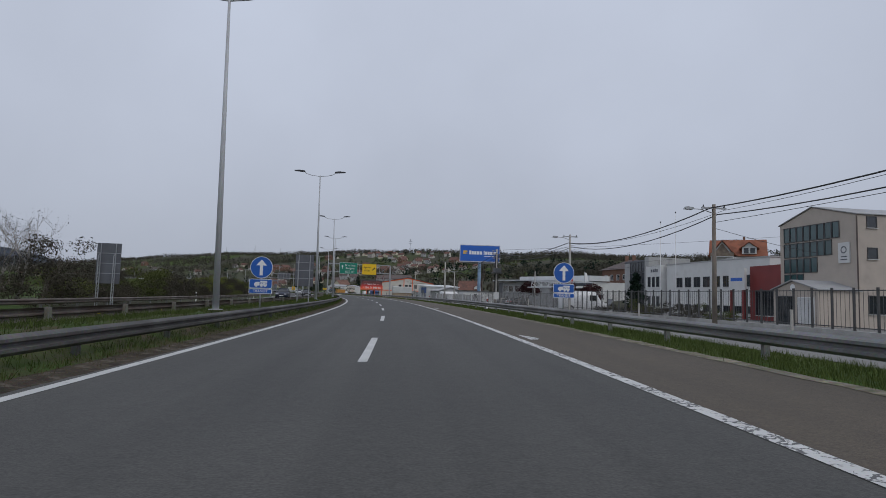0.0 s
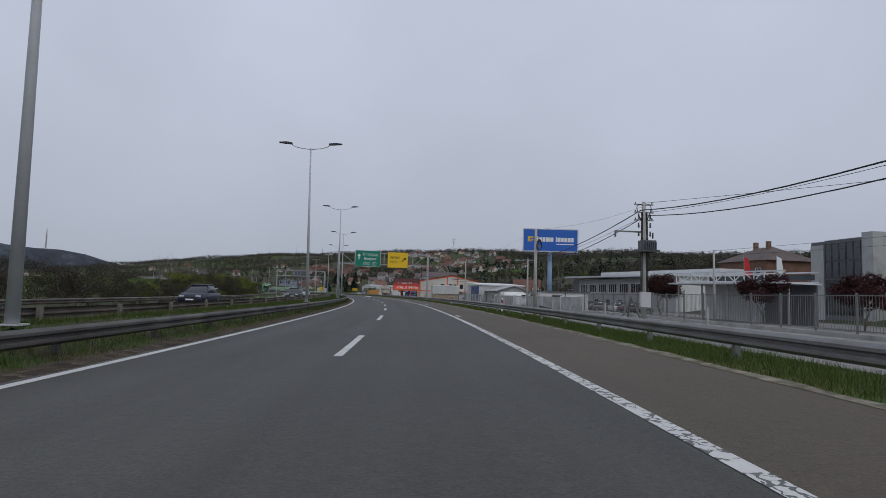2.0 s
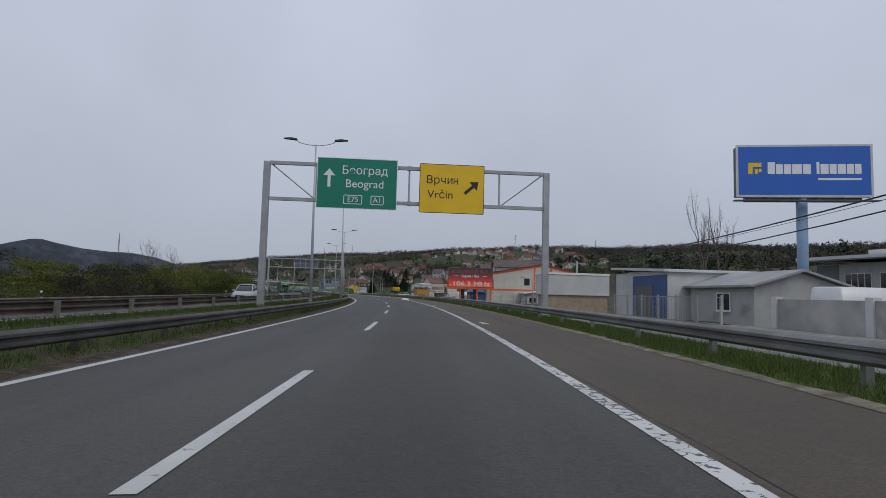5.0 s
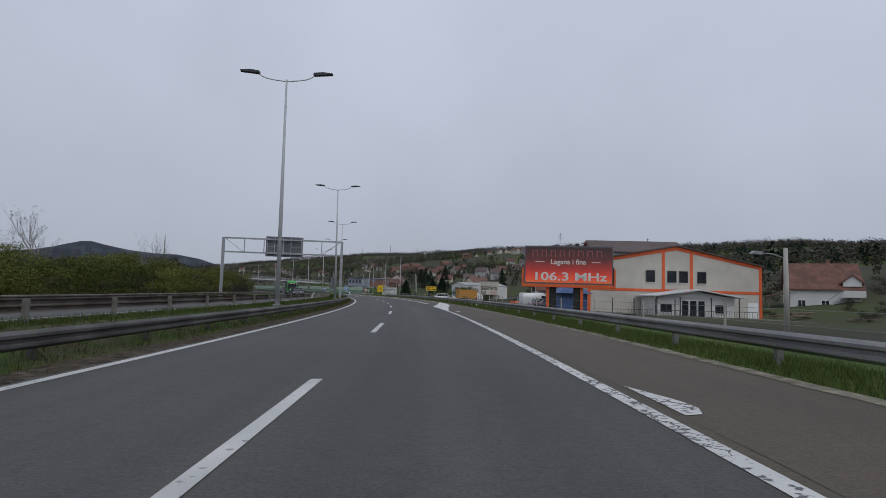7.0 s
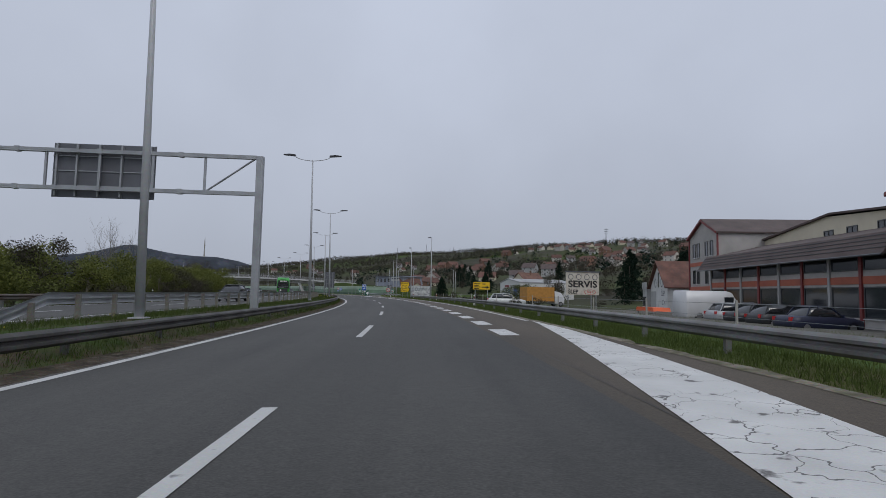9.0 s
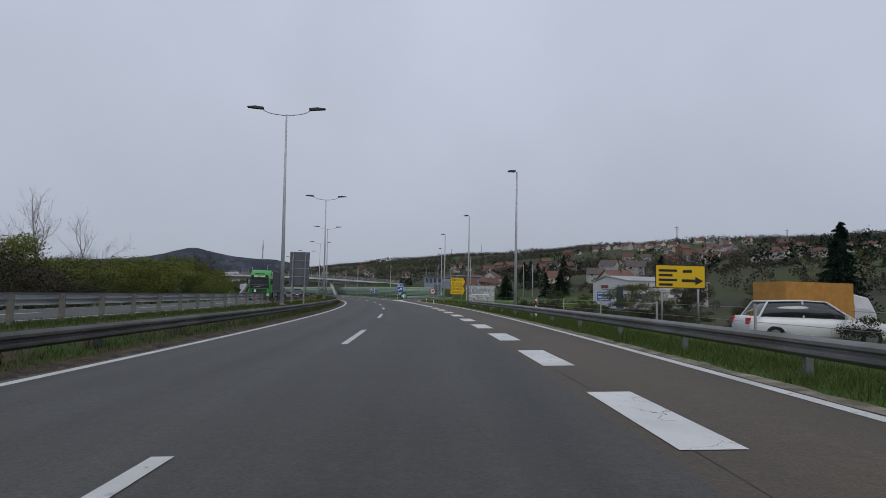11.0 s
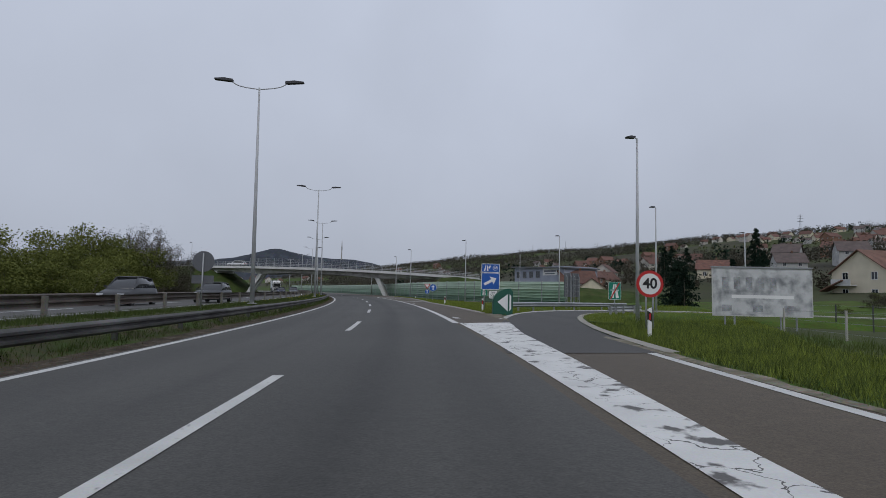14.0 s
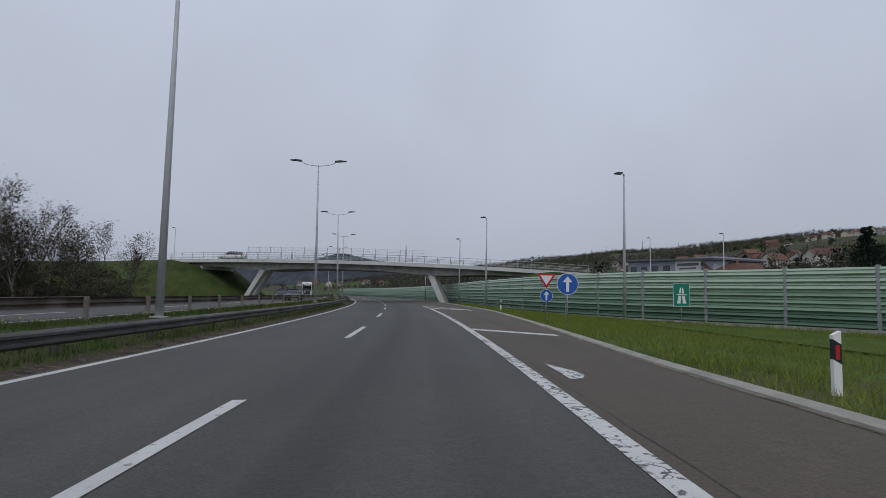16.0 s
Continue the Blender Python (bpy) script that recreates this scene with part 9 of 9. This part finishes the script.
lattice_mast(13, 1222, 33, "steel power pylon on the ridge", 1.6)
lattice_mast(165, 1208, 34, "steel power pylon on the ridge", 1.2)
for x, y, h in ((-364, 1404, 24), (-430, 1400, 18), (-300, 1395, 17), (-160, 1340, 16)):
    t = thing("slim_mast", pose(x, y, float(ground_z(x, y)[0])), "slim mast on the hill ridge", "mast", "masts on the hills")
    part("pole", Shape().tube([(0, 0, 0), (0, 0, h)], [0.5, 0.3], 6), GREY_DARK, t)
t = thing("television_tower", pose(-1829, 2600, float(ground_z(-1829, 2600)[0])), "tall slim television tower on the mountain", "tower")
part("shaft", Shape().tube([(0, 0, -4), (0, 0, 40), (0, 0, 52), (0, 0, 94)], [3.6, 2.2, 3.4, 0.8], 10), CONCRETE, t)


# ---------------------------------------------------------------- grass
def grass(name, n, s0, s1, u_range, z_of, leaf, h, seed, label, mask=None):
    r = np.random.default_rng(seed)
    s = r.uniform(s0, s1, n)
    lo, hi = u_range
    lo = np.array([lo(q) for q in s]) if callable(lo) else lo
    hi = np.array([hi(q) for q in s]) if callable(hi) else hi
    u = lo + (hi - lo) * r.random(n)
    if mask is not None:
        k = mask(s, u)
        s, u = s[k], u[k]
        n = len(s)
    H = np.interp(s, ROAD_S, ROAD_H)
    x = np.interp(s, ROAD_S, ROAD_X) + u * np.cos(H)
    y = np.interp(s, ROAD_S, ROAD_Y) + u * np.sin(H)
    z = z_of(s, u)
    hh = h * r.uniform(0.4, 1.35, n) * (0.7 + 0.6 * np.array([0.5 + 0.5 * noise.noise((a * 0.35, b * 0.35, 1.0)) for a, b in zip(x, y)]))
    v, f = [], []
    base = np.stack([x, y, z - 0.03], 1)
    for k in range(4):
        a = r.uniform(0, 6.28, n)
        side = np.stack([np.cos(a), np.sin(a), 0 * a], 1)
        lean = np.stack([r.normal(0, 0.35, n), r.normal(0, 0.35, n), 0 * a + 1], 1)
        o = base + np.stack([r.normal(0, 0.07, n), r.normal(0, 0.07, n), 0 * a], 1)
        wd = (0.004 + 0.007 * r.random((n, 1)))
        v.append(np.stack([o - side * wd, o + side * wd, o + lean * hh[:, None]], 1).reshape(-1, 3))
    vv = np.concatenate(v)
    sh = Shape()
    sh.v = vv.tolist()
    sh.f = [(3 * i, 3 * i + 1, 3 * i + 2) for i in range(len(vv) // 3)]
    return tagged(part(name, sh, leaf), label, "grass", kind="stuff")


def off_ramp(s, u):
    """True where a point lies clear of the slip road."""
    s, u = np.asarray(s, float), np.asarray(u, float)
    best = np.full(s.shape, 1e9)
    for (s0, u0), (s1, u1) in zip(RAMP[1:-1], RAMP[2:]):
        k = np.clip(((s - s0) * (s1 - s0) + (u - u0) * (u1 - u0)) / ((s1 - s0) ** 2 + (u1 - u0) ** 2), 0, 1)
        best = np.minimum(best, np.hypot(s - s0 - k * (s1 - s0), u - u0 - k * (u1 - u0)))
    nose = (s > 336) & (s < 344) & (u < np.interp(s, (336, 343.5), (8.0, 9.0)))
    return (best > 1.9) & ~nose


def zr(s, u):
    e = np.array([edge_r(q) for q in s])
    return np.interp(u - e, (0.2, 0.5, 2.0, 4.5, 11), (0.15, 0.18, 0.14, 0.0, -0.13))


def zm(s, u):
    return np.interp(u, (-8.9, -8.2, -6.2, -5.0, -4.5, -4.1), (0.2, 0.24, 0.36, -0.06, -0.12, -0.124))


grass("verge_grass", 84000, -4, 345, (lambda s: edge_r(s) + 0.26, lambda s: edge_r(s) + 2.8), zr, GRASS_BLADE, 0.16, 31, "rough green grass under the guardrail", off_ramp)
grass("verge_grass", 16000, 186, 345, (lambda s: edge_r(s) + 2.2, 16.5), zr, GRASS_BLADE, 0.36, 32, "rough green grass behind the guardrail", off_ramp)
grass("meadow_grass", 62000, 346, 432, (lambda s: edge_r(s) + 0.45, lambda s: float(np.interp(s, (346, 352, 384, 396, 410, 440), (7.2, 12, 22, 15, 11.6, 10.5)))), zr, GRASS_LUSH, 0.15, 33, "lush green grass by the noise barrier", off_ramp)
grass("median_grass", 80000, -4, 430, (-8.6, -4.66), zm, GRASS_BLADE, 0.18, 34, "green grass on the central reserve")
grass("dry_grass", 15000, -4, 430, (-5.0, -4.25), zm, GRASS_DRY, 0.09, 35, "dry grass along the asphalt edge")
bank_tree = BVHTree.FromPolygons([tuple(q) for q in inner_bank.v], [tuple(q) for q in inner_bank.f])


def zb(s, u):
    """Height of the ground, or of the bank beside the slip road where it lies higher."""
    out = zr(s, u)
    for k in range(len(out)):
        q = place(float(s[k]), float(u[k]), 5.0)
        hit = bank_tree.ray_cast(q, Vector((0, 0, -1)))[0]
        out[k] = out[k] if hit is None else max(out[k], hit.z)
    return out


def zf(s, u):
    q = [place(float(a), float(b)) for a, b in zip(s, u)]
    return ground_z([a.x for a in q], [a.y for a in q]) + 0.05 + 0.8 * np.exp(-((s - 372 - 0.3 * (u - 30)) / 7.0) ** 2) * smooth(26, 36, u)


grass("meadow_grass", 26000, 359, 425, (lambda s: float(np.interp(s, (359, 384, 400, 425), (14, 21, 14, 12.0))), lambda s: 34.0), zf, GRASS_LUSH, 0.26, 37, "green grass of the field behind the noise barrier")
grass("meadow_grass", 36000, 300, 352, (lambda s: edge_r(s) + 0.45, lambda s: float(np.interp(s, (300, 330, 338, 352), (13.0, 13.0, 18.0, 26.0)))), zb, GRASS_LUSH, 0.15, 36, "lush green grass by the slip road", off_ramp)
FLOWER = mat("yellow_flower", (0.42, 0.36, 0.02), 0.7, var=0.1, bump=0)
fr = np.random.default_rng(51)
pts = []
for k in range(600):
    s, u = float(fr.choice([fr.uniform(285, 300), fr.uniform(360, 420), fr.uniform(0, 400)])), float(fr.uniform(-8.0, -5.2))
    p = place(s, u, float(np.interp(u, (-8.2, -6.2, -5.0), (0.24, 0.36, -0.06))) + fr.uniform(0.12, 0.26))
    pts.append(tuple(p))
tagged(part("wild_flowers", scatter_leaves(np.array(pts), 0.035, 52), FLOWER), "small yellow wild flowers in the median grass", "flowers", kind="stuff")
